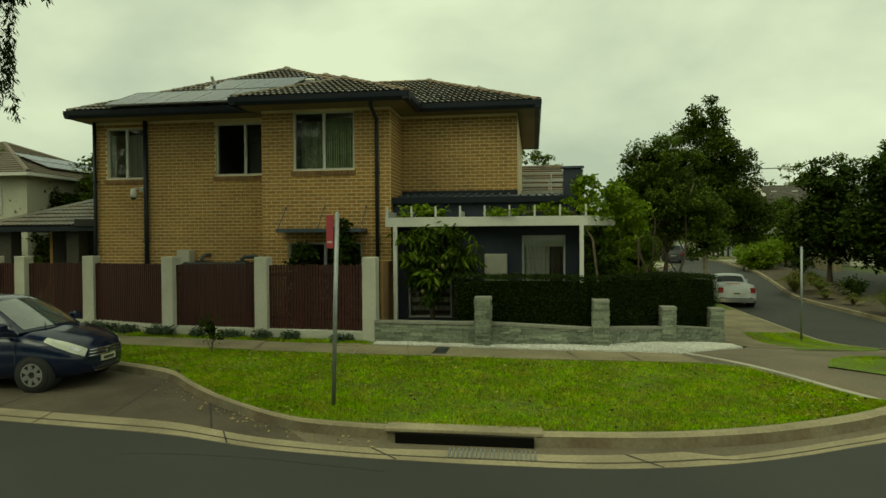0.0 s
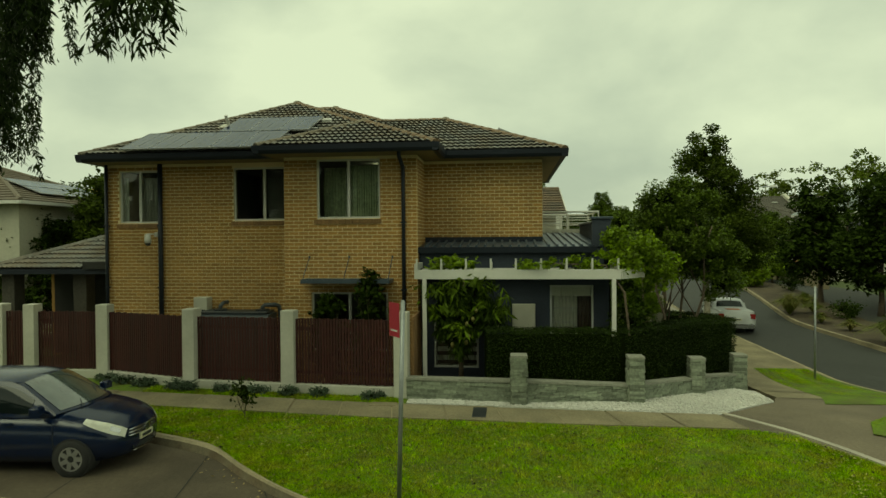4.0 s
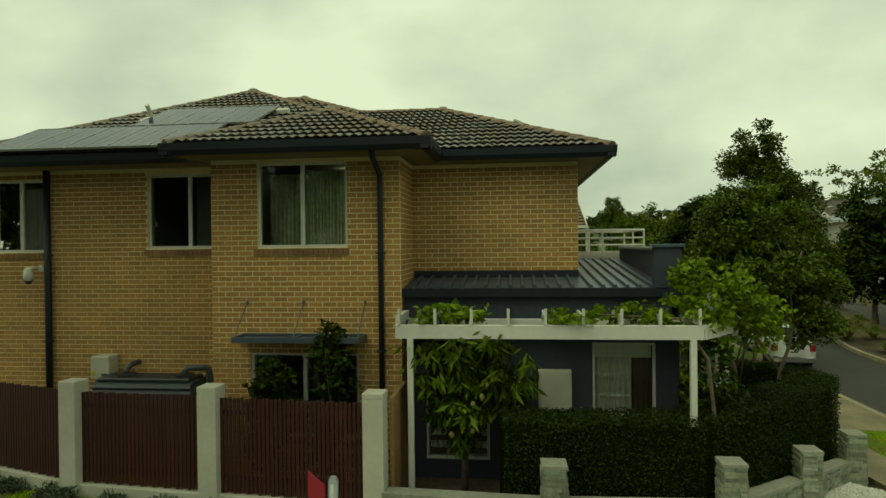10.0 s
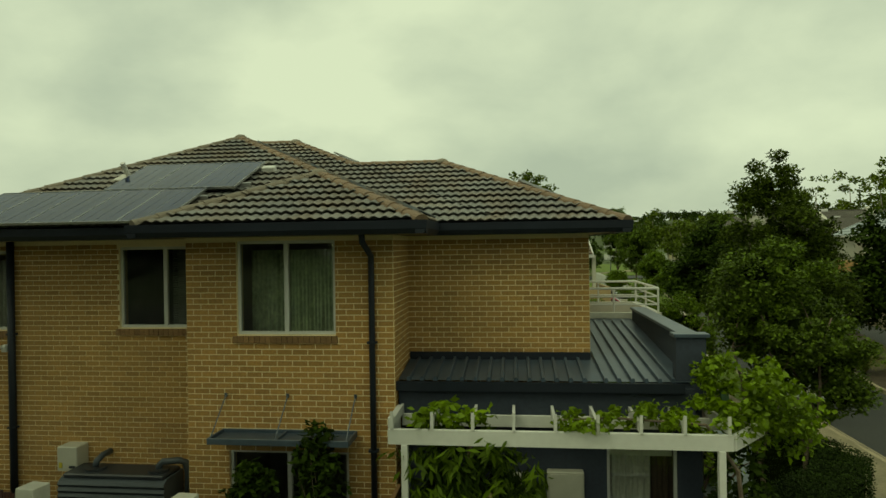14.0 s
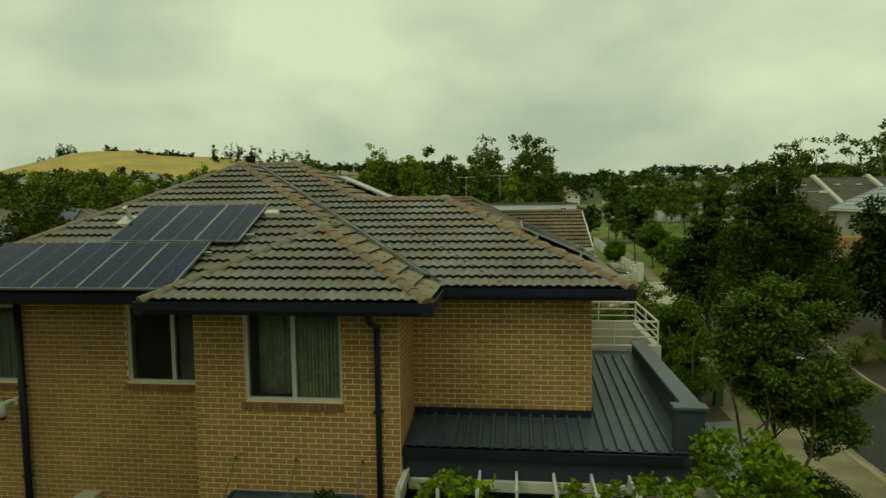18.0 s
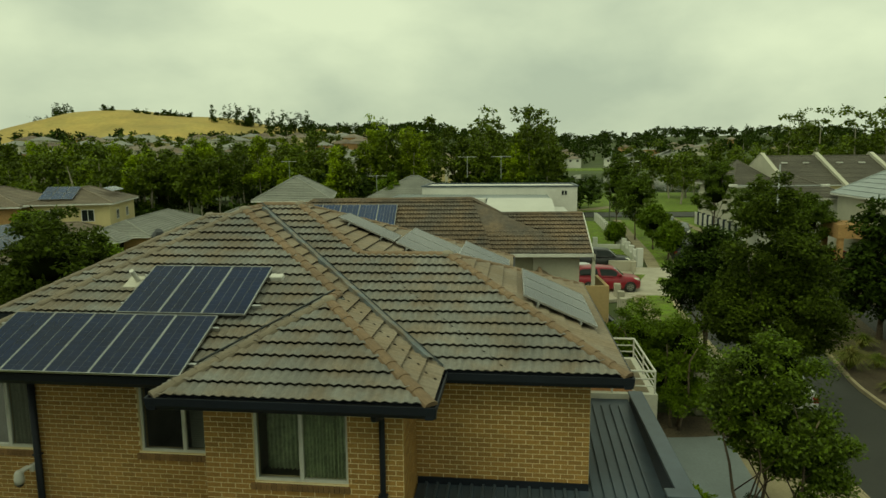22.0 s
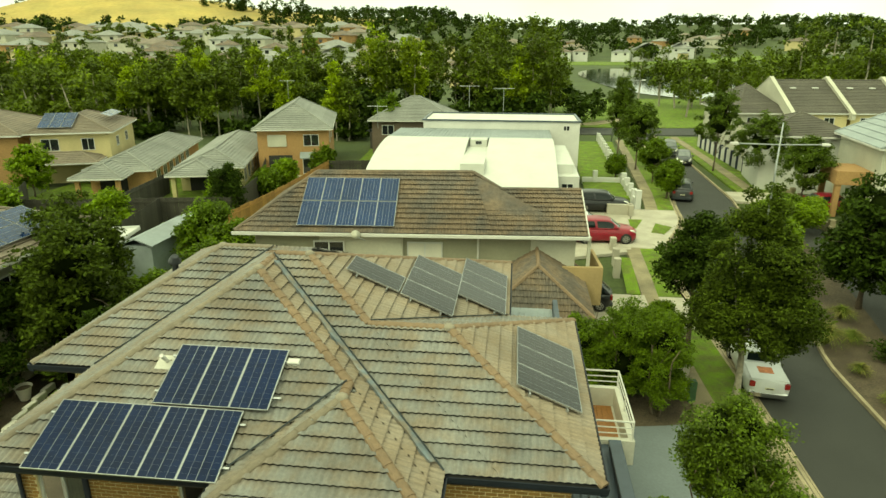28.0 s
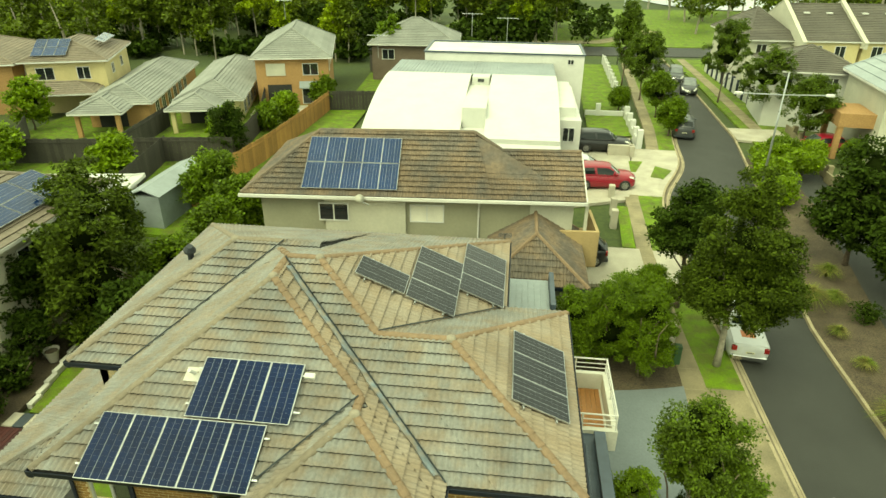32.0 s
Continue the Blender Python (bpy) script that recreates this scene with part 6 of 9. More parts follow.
stepped_roof(r1, [pts["fl"], pts["fm"], pts["rr"], pts["rl"]], lip=0.06, wave=0.035)
stepped_roof(r1, [pts["fm"], pts["fr"], pts["gr"], pts["rv"], pts["rr"]], lip=0.06, wave=0.035)
stepped_roof(r1, [pts["bl"], pts["fl"], pts["rl"]], lip=0.06, wave=0.035)
stepped_roof(r1, [pts["bm"], pts["bl"], pts["rl"], pts["rr"]], lip=0.06, wave=0.035)
stepped_roof(r1, [pts["br"], pts["bv"], pts["rv"], pts["gr"]], lip=0.06, wave=0.035)
under1 = Mesh().add([tuple(pts[k] - Vector((0, 0, 0.05))) for k in ("fl", "fm", "fr", "gr", "rv", "rr", "rl")], [(0, 1, 5, 6), (1, 2, 3, 4, 5)])
roof1 = part("roof", under1, M_ROOF_BROWN, n1, "weathered brown tiled roof with dark stains", normals=False)
part("roof_tiles", r1, M_ROOF_BROWN, roof1, kind="stuff", normals=False)
for a, b in (("fl", "rl"), ("rl", "rr"), ("rr", "rv"), ("rv", "gr")):
    part("ridge", Mesh().tube([tuple(pts[a] + Vector((0, 0, 0.05))), tuple(pts[b] + Vector((0, 0, 0.06)))], 0.1, 6), M_ROOF_BROWN, roof1)
part("verge_board", Mesh().prism([(-0.02, 4.6), (2.9, 6.15), (5.8, 4.6), (5.8, 4.75), (2.9, 6.32), (-0.02, 4.78)], 0.0, 0.06, "x", M1), M_WHITE, roof1, "white barge board")
part("gable_wall", Mesh().prism([(0.4, -1.0), (0.4, 4.85), (2.9, 6.1), (5.4, 4.85), (5.4, -1.0)], -2.6, -0.5, "x", M1), M_RENDER, n1)
part("gutter", Mesh().box(-16.8, -0.14, E1 - 0.12, 0.05, -0.02, E1 + 0.02, M1), M_WHITE, roof1, "white gutter")
for x, z, w, h in ((-13.0, 3.3, 1.5, 0.95), (-8.5, 3.25, 1.7, 0.95), (-14.8, 1.0, 1.4, 1.2), (-5.0, 0.6, 1.2, 1.5)):
    far_window(n1, M1, x, z, w, h, 0.3 if x == -13.0 else 0.5, pane_mat=M_BLIND if x == -8.5 else None)
part("downpipe", Mesh().tube([tuple(M1 @ Vector(v)) for v in ((-5.1, -0.05, E1 - 0.1), (-5.1, 0.44, E1 - 0.5), (-5.1, 0.44, 0.0))], 0.05, 8), M_WHITE, n1)
dish = thing("satellite_dish", "pale grey satellite dish under the neighbour's gutter", "satellite dish")
part("reflector", Mesh().tube([tuple(M1 @ Vector(v)) for v in ((-10.85, -0.30, E1 - 0.05), (-10.82, -0.36, E1), (-10.78, -0.42, E1 + 0.06))], [0.04, 0.16, 0.24], 16), M_BEIGE, dish, smooth=True)
part("arm", Mesh().tube([tuple(M1 @ Vector(v)) for v in ((-10.85, -0.05, E1 - 0.3), (-10.85, -0.3, E1 - 0.06), (-10.3, -0.75, E1 - 0.1))], 0.02, 6), M_GALV, dish)
part("balcony", Mesh().box(-2.6, -0.2, 1.4, 0.75, -0.05, 3.3, M1).box(0.6, -0.05, 1.4, 0.75, 2.6, 3.3, M1).box(-2.6, -0.05, 2.1, 0.6, 2.6, 2.25, M1), M_TAN, n1, "tan rendered balcony")
part("lower_wall", Mesh().box(-2.6, 0.3, -1.0, 0.4, 2.6, 2.08, M1), M_TAN, n1)
part("balcony_post", Mesh().box(0.0, 0.05, 3.15, 0.15, 0.2, 4.7, M1), M_RENDER, n1)
part("hanging_basket", Mesh().tube([tuple(M1 @ Vector((-1.2, 0.8, z))) for z in (3.2, 3.3, 3.5, 3.6)], [0.1, 0.3, 0.28, 0.1], 10), mat("pink_cloth", (0.5, 0.3, 0.24), 0.9), n1)
first_n = solar_panel(0.92, 1.62, 6, 10, M_CELL_BLUE)
me1 = (pts["fm"] - pts["fl"]).normalized()
upv1 = (pts["rl"] - pts["fl"]).normalized()
nn1 = me1.cross(pts["rr"] - pts["fl"]).normalized()
upv1 = nn1.cross(me1)
for k in range(10):
    o = pts["fl"] + me1 * (2.95 + (k % 5) * 0.935) + upv1 * (0.35 + (k // 5) * 1.65) + nn1 * 0.12
    mm = Matrix(((me1.x, upv1.x, nn1.x, o.x), (me1.y, upv1.y, nn1.y, o.y), (me1.z, upv1.z, nn1.z, o.z), (0, 0, 0, 1)))
    if k == 0:
        first_n.matrix_basis = mm
    else:
        copy_thing(first_n, mm)
antenna = thing("television_antenna", "thin dark television antenna on the lower roof", "antenna")
part("mast", Mesh().tube([(-1.95, 31.8, 2.6), (-1.95, 31.8, 4.1)], 0.025, 6), M_PLASTIC, antenna)
for i in range(5):
    part("rod", Mesh().tube([(-2.25, 31.6 + i * 0.1, 4.0), (-1.65, 31.6 + i * 0.1, 4.0)], 0.012, 5), M_PLASTIC, antenna)
# its lower roofs in front
porch = thing("porch", "single-storey porch with brown tiled hip roof", "porch")
hip_roof(porch, -2.8, 1.75, 29.9, 36.0, 2.55, 0.62, M_ROOF_BROWN, ridge="y", gable=(False, True), cap=M_CAP, wave=0.035)
part("wall", Mesh().box(-2.4, 30.3, -1.0, 1.4, 34.6, 2.5), M_RENDER, porch)
low2 = thing("carport", "low brown tiled roof between the houses", "carport")
hip_roof(low2, -14.5, -2.2, 30.0, 34.6, 2.3, 0.42, M_ROOF_BROWN, ridge="x")
part("wall", Mesh().box(-14.0, 30.5, -1.0, -2.5, 34.5, 2.28), M_OLIVE, low2)
flat = thing("flat_roof_wing", "flat sheet-metal roof behind a blue-grey parapet", "roof wing")
part("wall", Mesh().box(-1.7, 26.8, -1.0, -0.05, 29.1, 3.2), M_NAVY_WALL, flat)
part("sheet", Mesh().box(-1.7, 26.75, 3.2, -0.06, 29.2, 3.25), M_SHEET, flat)
for i in range(7):
    part("rib", Mesh().box(-1.6 + i * 0.24, 26.75, 3.25, -1.56 + i * 0.24, 29.15, 3.285), M_SHEET, flat)
part("parapet", Mesh().bevel_box(-0.05, 26.7, 2.9, 0.14, 29.3, 3.62, 0.01), M_NAVY_ROOF, flat)

# modern white house with curved roof
wh = thing("house", "modern white house with a curved white metal roof", "house")
part("wall", Mesh().box(-12.4, 48.0, -1.0, 1.3, 63.0, 3.6).box(1.3, 52.0, -1.0, 3.0, 63.8, 4.0), M_SNOW, wh)


def vault(x0, x1):
    m, n = Mesh(), 18
    for i in range(n + 1):
        t = i / n
        y, z = 47.6 + 12.0 * t, 3.05 + 2.6 * math.sin(t * math.pi / 2) ** 0.8
        m.v += [(x0, y, z), (x1, y, z), (x0, y, z - 0.25), (x1, y, z - 0.25)]
    for i in range(n):
        a, b = 4 * i, 4 * i + 4
        m.f += [(a, a + 1, b + 1, b), (a + 1, a + 3, b + 3, b + 1), (a, b, b + 2, a + 2), (a + 2, b + 2, b + 3, a + 3)]
    m.f += [(0, 2, 3, 1)]
    part("roof", m, M_SNOW, wh, "curved white metal roof", smooth=False)
    w = Mesh()
    w.prism([(48.0, 2.0)] + [(47.6 + 12.0 * t, 2.95 + 2.6 * math.sin(t * math.pi / 2) ** 0.8 - 0.05) for t in (0.05, 0.2, 0.4, 0.6, 0.8, 1.0)] + [(59.6, 2.0)], x0 + 0.05, x1 - 0.05, "x")
    part("end_wall", w, M_SNOW, wh)


vault(-12.6, -5.6)
vault(-3.9, 1.35)
part("light_shaft", Mesh().box(-5.6, 50.5, 2.0, -3.9, 59.6, 5.05), M_SNOW, wh)
part("shaft_frame", Mesh().box(-5.45, 58.2, 5.05, -4.05, 59.6, 5.65), M_SNOW, wh)
part("vent_window", Mesh().box(-5.0, 58.16, 5.28, -4.5, 58.2, 5.53), M_PANE, wh)
part("rear_roof", Mesh().box(-12.6, 59.65, 5.42, 1.35, 65.55, 5.57), M_SHEET, wh, "grey ribbed metal roof strip")
for i in range(46):
    part("rib", Mesh().box(-12.5 + i * 0.305, 59.65, 5.57, -12.46 + i * 0.305, 65.55, 5.62), M_SHEET, wh)
part("rear_wall", Mesh().box(-10.4, 65.6, -1.0, 4.1, 72.0, 6.3), M_WHITE, wh, "tall white rear block")
part("parapet_cap", Mesh().box(-10.5, 65.5, 6.3, 4.2, 65.75, 6.42).box(4.0, 65.75, 6.3, 4.2, 72.1, 6.42).box(-10.5, 65.75, 6.3, -10.3, 72.1, 6.42).box(-10.3, 71.9, 6.3, 4.0, 72.1, 6.42), M_NAVY_ROOF, wh, "blue-grey parapet capping")
mw = Matrix.Translation((0, 65.6, 0))
far_window(wh, mw, 2.6, 5.5, 0.6, 0.5, 0.0)
m_side = Matrix.Translation((1.3, 52.0, 0))
far_window(wh, m_side, 0.4, 2.4, 0.9, 1.1, 0.0)
part("side_block", Mesh().box(1.36, 53.0, 4.0, 2.6, 62.2, 4.7), M_SNOW, wh)
part("entry_door", Mesh().box(3.0, 55.0, -0.2, 3.06, 56.6, 2.2), M_PANE, wh)
part("red_entry", Mesh().box(3.0, 57.2, -0.2, 3.12, 59.5, 2.1), mat("red_paint", (0.45, 0.03, 0.03), 0.5), wh)

# houses further back on the left
bh, mbh = far_house("two-storey orange brick house with grey tiled roof", -28.0, 68.4, 14, 7.2, 14.0, 5.1, 0.56, M_BRICK_FAR, M_ROOF_GREY, front=[(4.6, 3.3, 1.6, 1.2), (4.4, 0.4, 2.0, 1.7), (1.0, 3.3, 1.9, 1.2)], right=[(2, 3.3, 1.2, 1.2), (6, 3.3, 1.2, 1.2)], base=-0.3)
part("blind_box", Mesh().box(1.0, -0.09, 3.3, 2.9, -0.055, 4.5, mbh), M_RENDER, bh)
# near-black sheet on the wall for the shade inside the porch
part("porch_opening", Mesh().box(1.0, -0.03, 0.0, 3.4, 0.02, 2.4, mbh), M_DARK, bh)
part("hood", Mesh().prism([(-0.7, 2.2), (0.0, 2.7), (0.0, 2.55), (-0.7, 2.08)], 4.2, 6.7, "x", mbh), M_SHEET, bh)
far_house("brown brick house with grey tiled hip roof", -19.3, 83.0, 4, 10.0, 9.0, 4.2, 0.5, mat("dark_brick", (0.16, 0.12, 0.09), 0.9, var=0.2, scale=14), M_ROOF_GREY, front=[(1.2, 2.4, 1.5, 1.2), (7.0, 2.4, 1.5, 1.2)], ridge="x", base=0.0)
for x, y, w, mat_w, lab in ((-32.6, 57.4, 5.4, M_YELLOW, "single-storey house with grey tiled roof and open patio"), (-40.0, 55.0, 5.2, M_BRICK_FAR, "single-storey brick house with grey tiled roof")):
    p, mp = far_house(lab, x, y + 3.5, 14, w, 19.0, 2.5, 0.38, mat_w, M_ROOF_GREY, right=[(2 + i * 2.2, 0.6, 1.2, 1.5) for i in range(6)], base=-0.3)
    q = thing("patio_roof", "grey tiled patio roof on brick posts", "patio")
    hip_roof(q, -0.4, w - 1.2, -3.6, 0.6, 2.4, 0.4, M_ROOF_GREY, mp, ridge="y", gable=(False, True))
    for u in (0.0, w - 1.9):
        part("post", Mesh().box(u, -3.3, -0.4, u + 0.35, -2.95, 2.4, mp), mat_w, q)
    part("floor", Mesh().box(-0.2, -3.4, -0.4, w - 1.3, 0.0, 0.05, mp), M_CONC_LIGHT, q)
    # near-black sheet on the end wall for the shade behind the patio
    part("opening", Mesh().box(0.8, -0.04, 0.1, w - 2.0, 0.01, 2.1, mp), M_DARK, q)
yh, myh = far_house("two-storey yellow rendered house with tiled roof and solar panels", -48.6, 62.8, 20, 7.0, 10.5, 5.0, 0.36, M_YELLOW, M_ROOF_TAN, front=[(0.8, 3.2, 1.6, 1.2), (4.4, 3.2, 1.2, 1.2)], right=[(2.5, 3.2, 1.0, 1.0), (6.5, 3.2, 1.0, 1.0)], base=-0.2)
hip_roof(yh, -1.0, 6.5, -3.4, 0.4, 2.5, 0.4, M_ROOF_TAN, myh, ridge="x")
far_panel = solar_panel(1.0, 1.6, 6, 10, M_CELL_BLUE)
sl = Matrix.Rotation(math.atan(0.36), 4, "X")
far_panel.matrix_basis = myh @ Matrix.Translation((0.6, 0.2, 5.45)) @ sl
for k in range(1, 6):
    copy_thing(far_panel, myh @ Matrix.Translation((0.6 + (k % 3) * 1.05, 0.2 + (k // 3) * 1.55, 5.45 + (k // 3) * 0.56)) @ sl)
sr_ = Matrix.Rotation(-math.atan(0.36), 4, "Y")
for k in range(4):
    copy_thing(far_panel, myh @ Matrix.Translation((5.5, 4.0 + k * 1.1, 6.35)) @ Matrix.Rotation(math.atan(0.36), 4, "Y"))
far_house("two-storey house with tan tiled roof", -57.5, 60.0, 20, 8.0, 12.0, 4.8, 0.38, M_BRICK_FAR, M_ROOF_TAN, front=[(1.0, 3.0, 1.4, 1.2)], right=[(3, 3.0, 1.2, 1.1)], base=-0.2)
lh, mlh = far_house("two-storey cream house with tiled roof and solar panels", -31.0, 24.6, 0, 9.4, 8.0, 5.15, 0.38, M_RENDER, M_ROOF_TAN, front=[(7.0, 3.4, 1.2, 1.2)], right=[(2.0, 3.2, 1.4, 1.3), (5.5, 0.8, 1.4, 1.3)], base=0.0, ridge="y")
for k in range(6):
    copy_thing(far_panel, mlh @ Matrix.Translation((7.3 + (k // 3) * 1.02 * 0.93, 1.6 + (k % 3) * 1.65, 6.28 - (k // 3) * 0.37)) @ Matrix.Rotation(math.atan(0.38), 4, "Y"))
far_house("low house with pale metal roof behind the trees", -33.2, 33.8, 8, 8.6, 6.5, 2.4, 0.2, M_RENDER, M_SNOW, ridge="x", base=-0.3, course=0.6)
shed = thing("garden_shed", "grey metal garden shed with a low gable roof", "shed")
ms = Matrix.Translation((-24.55, 38.9, -0.3)) @ Matrix.Rotation(radians(-2), 4, "Z")
part("wall", Mesh().box(0, 0, 0, 1.9, 6.0, 2.2, ms), M_SHEET, shed)
part("roof", Mesh().prism([(-0.15, 2.2), (0.95, 2.62), (2.05, 2.2), (2.05, 2.27), (0.95, 2.69), (-0.15, 2.27)], -0.15, 6.15, "y", ms), M_SHEET, shed)
# right-hand side of the street
M_ROOF_ROW = mat("row_roof_tile", (0.125, 0.112, 0.09), 0.75, var=0.2, scale=5, stain=0.25, stain_scale=0.4, island=0.12)
far_house("end row house with grey-brown hipped roof and pale walls", 24.4, 85.5, 3, 5.2, 12.0, 5.4, 0.46, M_RENDER, M_ROOF_ROW, front=[(1.0, 3.4, 1.2, 1.5), (3.2, 0.8, 1.6, 1.6)], ridge="x", base=0.0, gable=(False, True))
for i in range(3):
    x = 29.8 + i * 6.6
    ro, mro = far_house("row house with grey-brown tiled roof and yellow walls", x, 84.0 + i * 0.35, 3, 6.2, 13.0, 5.6, 0.49, M_YELLOW, M_ROOF_ROW, front=[(1.0, 3.6, 1.2, 1.5), (3.6, 3.6, 1.2, 1.5), (1.0, 0.8, 1.6, 1.6)], ridge="x", base=0.0, gable=(True, True), over=0.2)
    for u in (1.4, 4.0):
        part("skylight", Mesh().bevel_box(u, 4.4, 8.0, u + 0.6, 5.3, 8.16, 0.02, mro @ Matrix.Translation((0, 0, 0))), M_SNOW, ro)
    fw = thing("fire_wall", "pale rendered party wall standing above the roofs", "party wall")
    part("wall", Mesh().prism([(-0.9, 5.5), (6.5, 9.25), (13.9, 5.5), (13.9, 4.9), (-0.9, 4.9)], -0.4, -0.02, "x", mro), M_RENDER, fw)
    part("capping", Mesh().prism([(-0.95, 5.5), (6.5, 9.25), (13.95, 5.5), (13.95, 5.6), (6.5, 9.36), (-0.95, 5.6)], -0.45, 0.03, "x", mro), M_RENDER, fw)
far_house("white house with grey-brown tiled hip roof", 21.4, 68.6, -8, 7.6, 7.6, 5.1, 0.42, M_SNOW, M_ROOF_ROW, front=[(1.0, 3.4, 1.0, 1.2), (4.8, 3.4, 1.0, 1.2)], base=0.0)
far_house("small brown tiled gatehouse roof", 30.0, 70.0, -10, 3.0, 3.0, 3.2, 0.5, M_YELLOW, M_ROOF_TAN, base=0.0)
gh, mgh = far_house("grey and white two-storey house with a tan portico", 26.5, 58.0, -6, 8.0, 9.0, 5.6, 0.45, M_RENDER, M_SHEET, front=[(1.0, 3.6, 1.2, 1.3), (4.6, 3.6, 1.2, 1.3)], base=0.0, gable=(True, True), ridge="y", course=0.8)
part("portico", Mesh().box(-2.6, 1.0, 2.4, 0.0, 5.0, 3.5, mgh), M_BRICK_FAR, gh)
for v in (1.1, 4.5):
    part("portico_post", Mesh().box(-2.5, v, -0.3, -2.1, v + 0.4, 2.4, mgh), M_BRICK_FAR, gh)
wall_r = thing("front_fence", "low grey garden wall with posts along the far verge", "fence")
for i in range(9):
    part("post", Mesh().bevel_box(20.6 + 0.3 * i, 47.0 + i * 2.2, -0.6, 21.0 + 0.3 * i, 47.4 + i * 2.2, 0.9, 0.02), M_CONC, wall_r)
    part("panel", Mesh().box(20.75 + 0.3 * i, 47.4 + i * 2.2, -0.6, 20.9 + 0.3 * i, 49.2 + i * 2.2, 0.5), M_CONC, wall_r)
pf = thing("picket_fence", "white slat fence between dark posts along the far footpath", "fence")
for i in range(9):
    y = 77.0 + i * 2.1
    part("post", Mesh().box(22.72, y - 0.16, -0.3, 23.06, y + 0.16, 1.6), M_NAVY_WALL, pf, "dark grey fence post")
    for k in range(4):
        part("picket", Mesh().box(22.86, y + 0.2 + k * 0.43, -0.3, 22.94, y + 0.59 + k * 0.43, 1.45), M_WHITE, pf)
wf = thing("front_fence", "white rendered posts stepping along the front lawn", "fence")
for i in range(17):
    x, y = 8.75 + i * 0.075, 59.6 + i * 2.4
    tall = 1.45 if i == 0 else 1.05
    part("post", Mesh().bevel_box(x - 0.24, y - 0.24, -0.4, x + 0.24, y + 0.24, tall, 0.02), M_SNOW, wf, "white rendered post")
    if i < 5:
        part("panel", Mesh().box(x - 0.1, y + 0.24, -0.4, x + 0.1, y + 2.16, 0.5), M_SNOW, wf)
    else:
        for k in range(7):
            part("picket", Mesh().box(x - 0.03, y + 0.36 + k * 0.27, -0.3, x + 0.03, y + 0.50 + k * 0.27, 0.95), M_SNOW, wf)
dw = thing("garden_wall", "low white rendered wall across the front lawn", "garden wall")
part("wall", Mesh().bevel_box(5.1, 70.0, -0.4, 8.85, 70.25, 0.35, 0.02), M_SNOW, dw)
part("pier", Mesh().bevel_box(6.15, 69.9, -0.4, 6.6, 70.35, 1.05, 0.02), M_SNOW, dw)
lw = thing("letterbox_wall", "grey rendered letterbox walls between driveways", "garden wall")
for x, y, w, l in ((4.9, 47.6, 0.4, 0.45), (4.75, 45.2, 0.4, 0.45), (4.55, 43.2, 0.4, 0.45), (5.9, 57.2, 2.0, 0.3), (7.6, 56.9, 0.4, 0.9), (5.4, 30.3, 0.45, 0.5)):
    part("wall", Mesh().bevel_box(x, y, -1.0, x + w, y + l, 0.75, 0.02), M_CONC_LIGHT, lw)
bin_ = thing("electrical_pillar", "small green electrical pillar beside the footpath", "electrical box")
part("case", Mesh().bevel_box(5.75, 29.7, -0.9, 6.05, 30.0, 0.1, 0.02), mat("green_paint", (0.04, 0.10, 0.04), 0.6), bin_)


def paling_fence(label, line, height, material, step=0.32):
    """A timber paling fence along a line of plan points."""
    f = thing("paling_fence", label, "fence")
    total = resample(line, max(3, int(sum(math.dist(a, b) for a, b in zip(line, line[1:])) / step)))
    for (ax, ay), (bx, by) in zip(total, total[1:]):
        d = Vector((bx - ax, by - ay, 0))
        rot = Matrix.Translation((ax, ay, ground_z(ax, ay))) @ Matrix.Rotation(math.atan2(d.y, d.x), 4, "Z")
        part("paling", Mesh().box(0.006, -0.015, -0.2, d.length - 0.006, 0.015, height + random.uniform(-0.04, 0.04), rot), material, f, normals=False)
    c = resample(line, max(2, len(total) // 8))
    for (ax, ay), (bx, by) in zip(c, c[1:]):
        d = Vector((bx - ax, by - ay, 0))
        rot = Matrix.Translation((ax, ay, ground_z(ax, ay))) @ Matrix.Rotation(math.atan2(d.y, d.x), 4, "Z")
        part("rail", Mesh().box(0, -0.06, height - 0.35, d.length, -0.016, height - 0.25, rot), material, f)
    return f


paling_fence("weathered grey timber paling fence between backyards", [(-48, 47), (-34.5, 49.3), (-26.3, 50.9), (-23.5, 51.4)], 1.9, M_GREYTIMBER)
paling_fence("weathered grey timber paling fence between backyards", [(-40, 48.4), (-41.5, 51.5), (-43.5, 55)], 1.9, M_GREYTIMBER)
paling_fence("weathered grey timber paling fence between backyards", [(-28.8, 51), (-27.2, 41.3), (-26.6, 36)], 1.9, M_GREYTIMBER)
paling_fence("weathered grey timber paling fence between backyards", [(-32.2, 49.9), (-32.8, 55), (-33.3, 60)], 1.9, M_GREYTIMBER)
paling_fence("weathered grey timber paling fence between backyards", [(-23.5, 51.4), (-24.6, 60), (-27.5, 69)], 1.9, M_GREYTIMBER)
paling_fence("orange-brown new timber paling fence", [(-22.4, 42), (-21.8, 47), (-21.2, 51.6), (-20.8, 58), (-20.5, 68)], 1.9, mat("new_timber", (0.42, 0.22, 0.07), 0.8, var=0.2, scale=14, rand=0.2))
paling_fence("weathered grey timber fence behind the brick house", [(-20.5, 68), (-15, 69), (-14.5, 88), (-21, 89)], 1.9, M_GREYTIMBER)
paling_fence("brown timber fence between the back gardens", [(-15, 69), (-13, 66)], 1.9, M_BRICK_FAR)
paling_fence("dark timber fence beside the house", [(-17.5, 24.5), (-17.0, 36)], 1.8, M_GREYTIMBER)


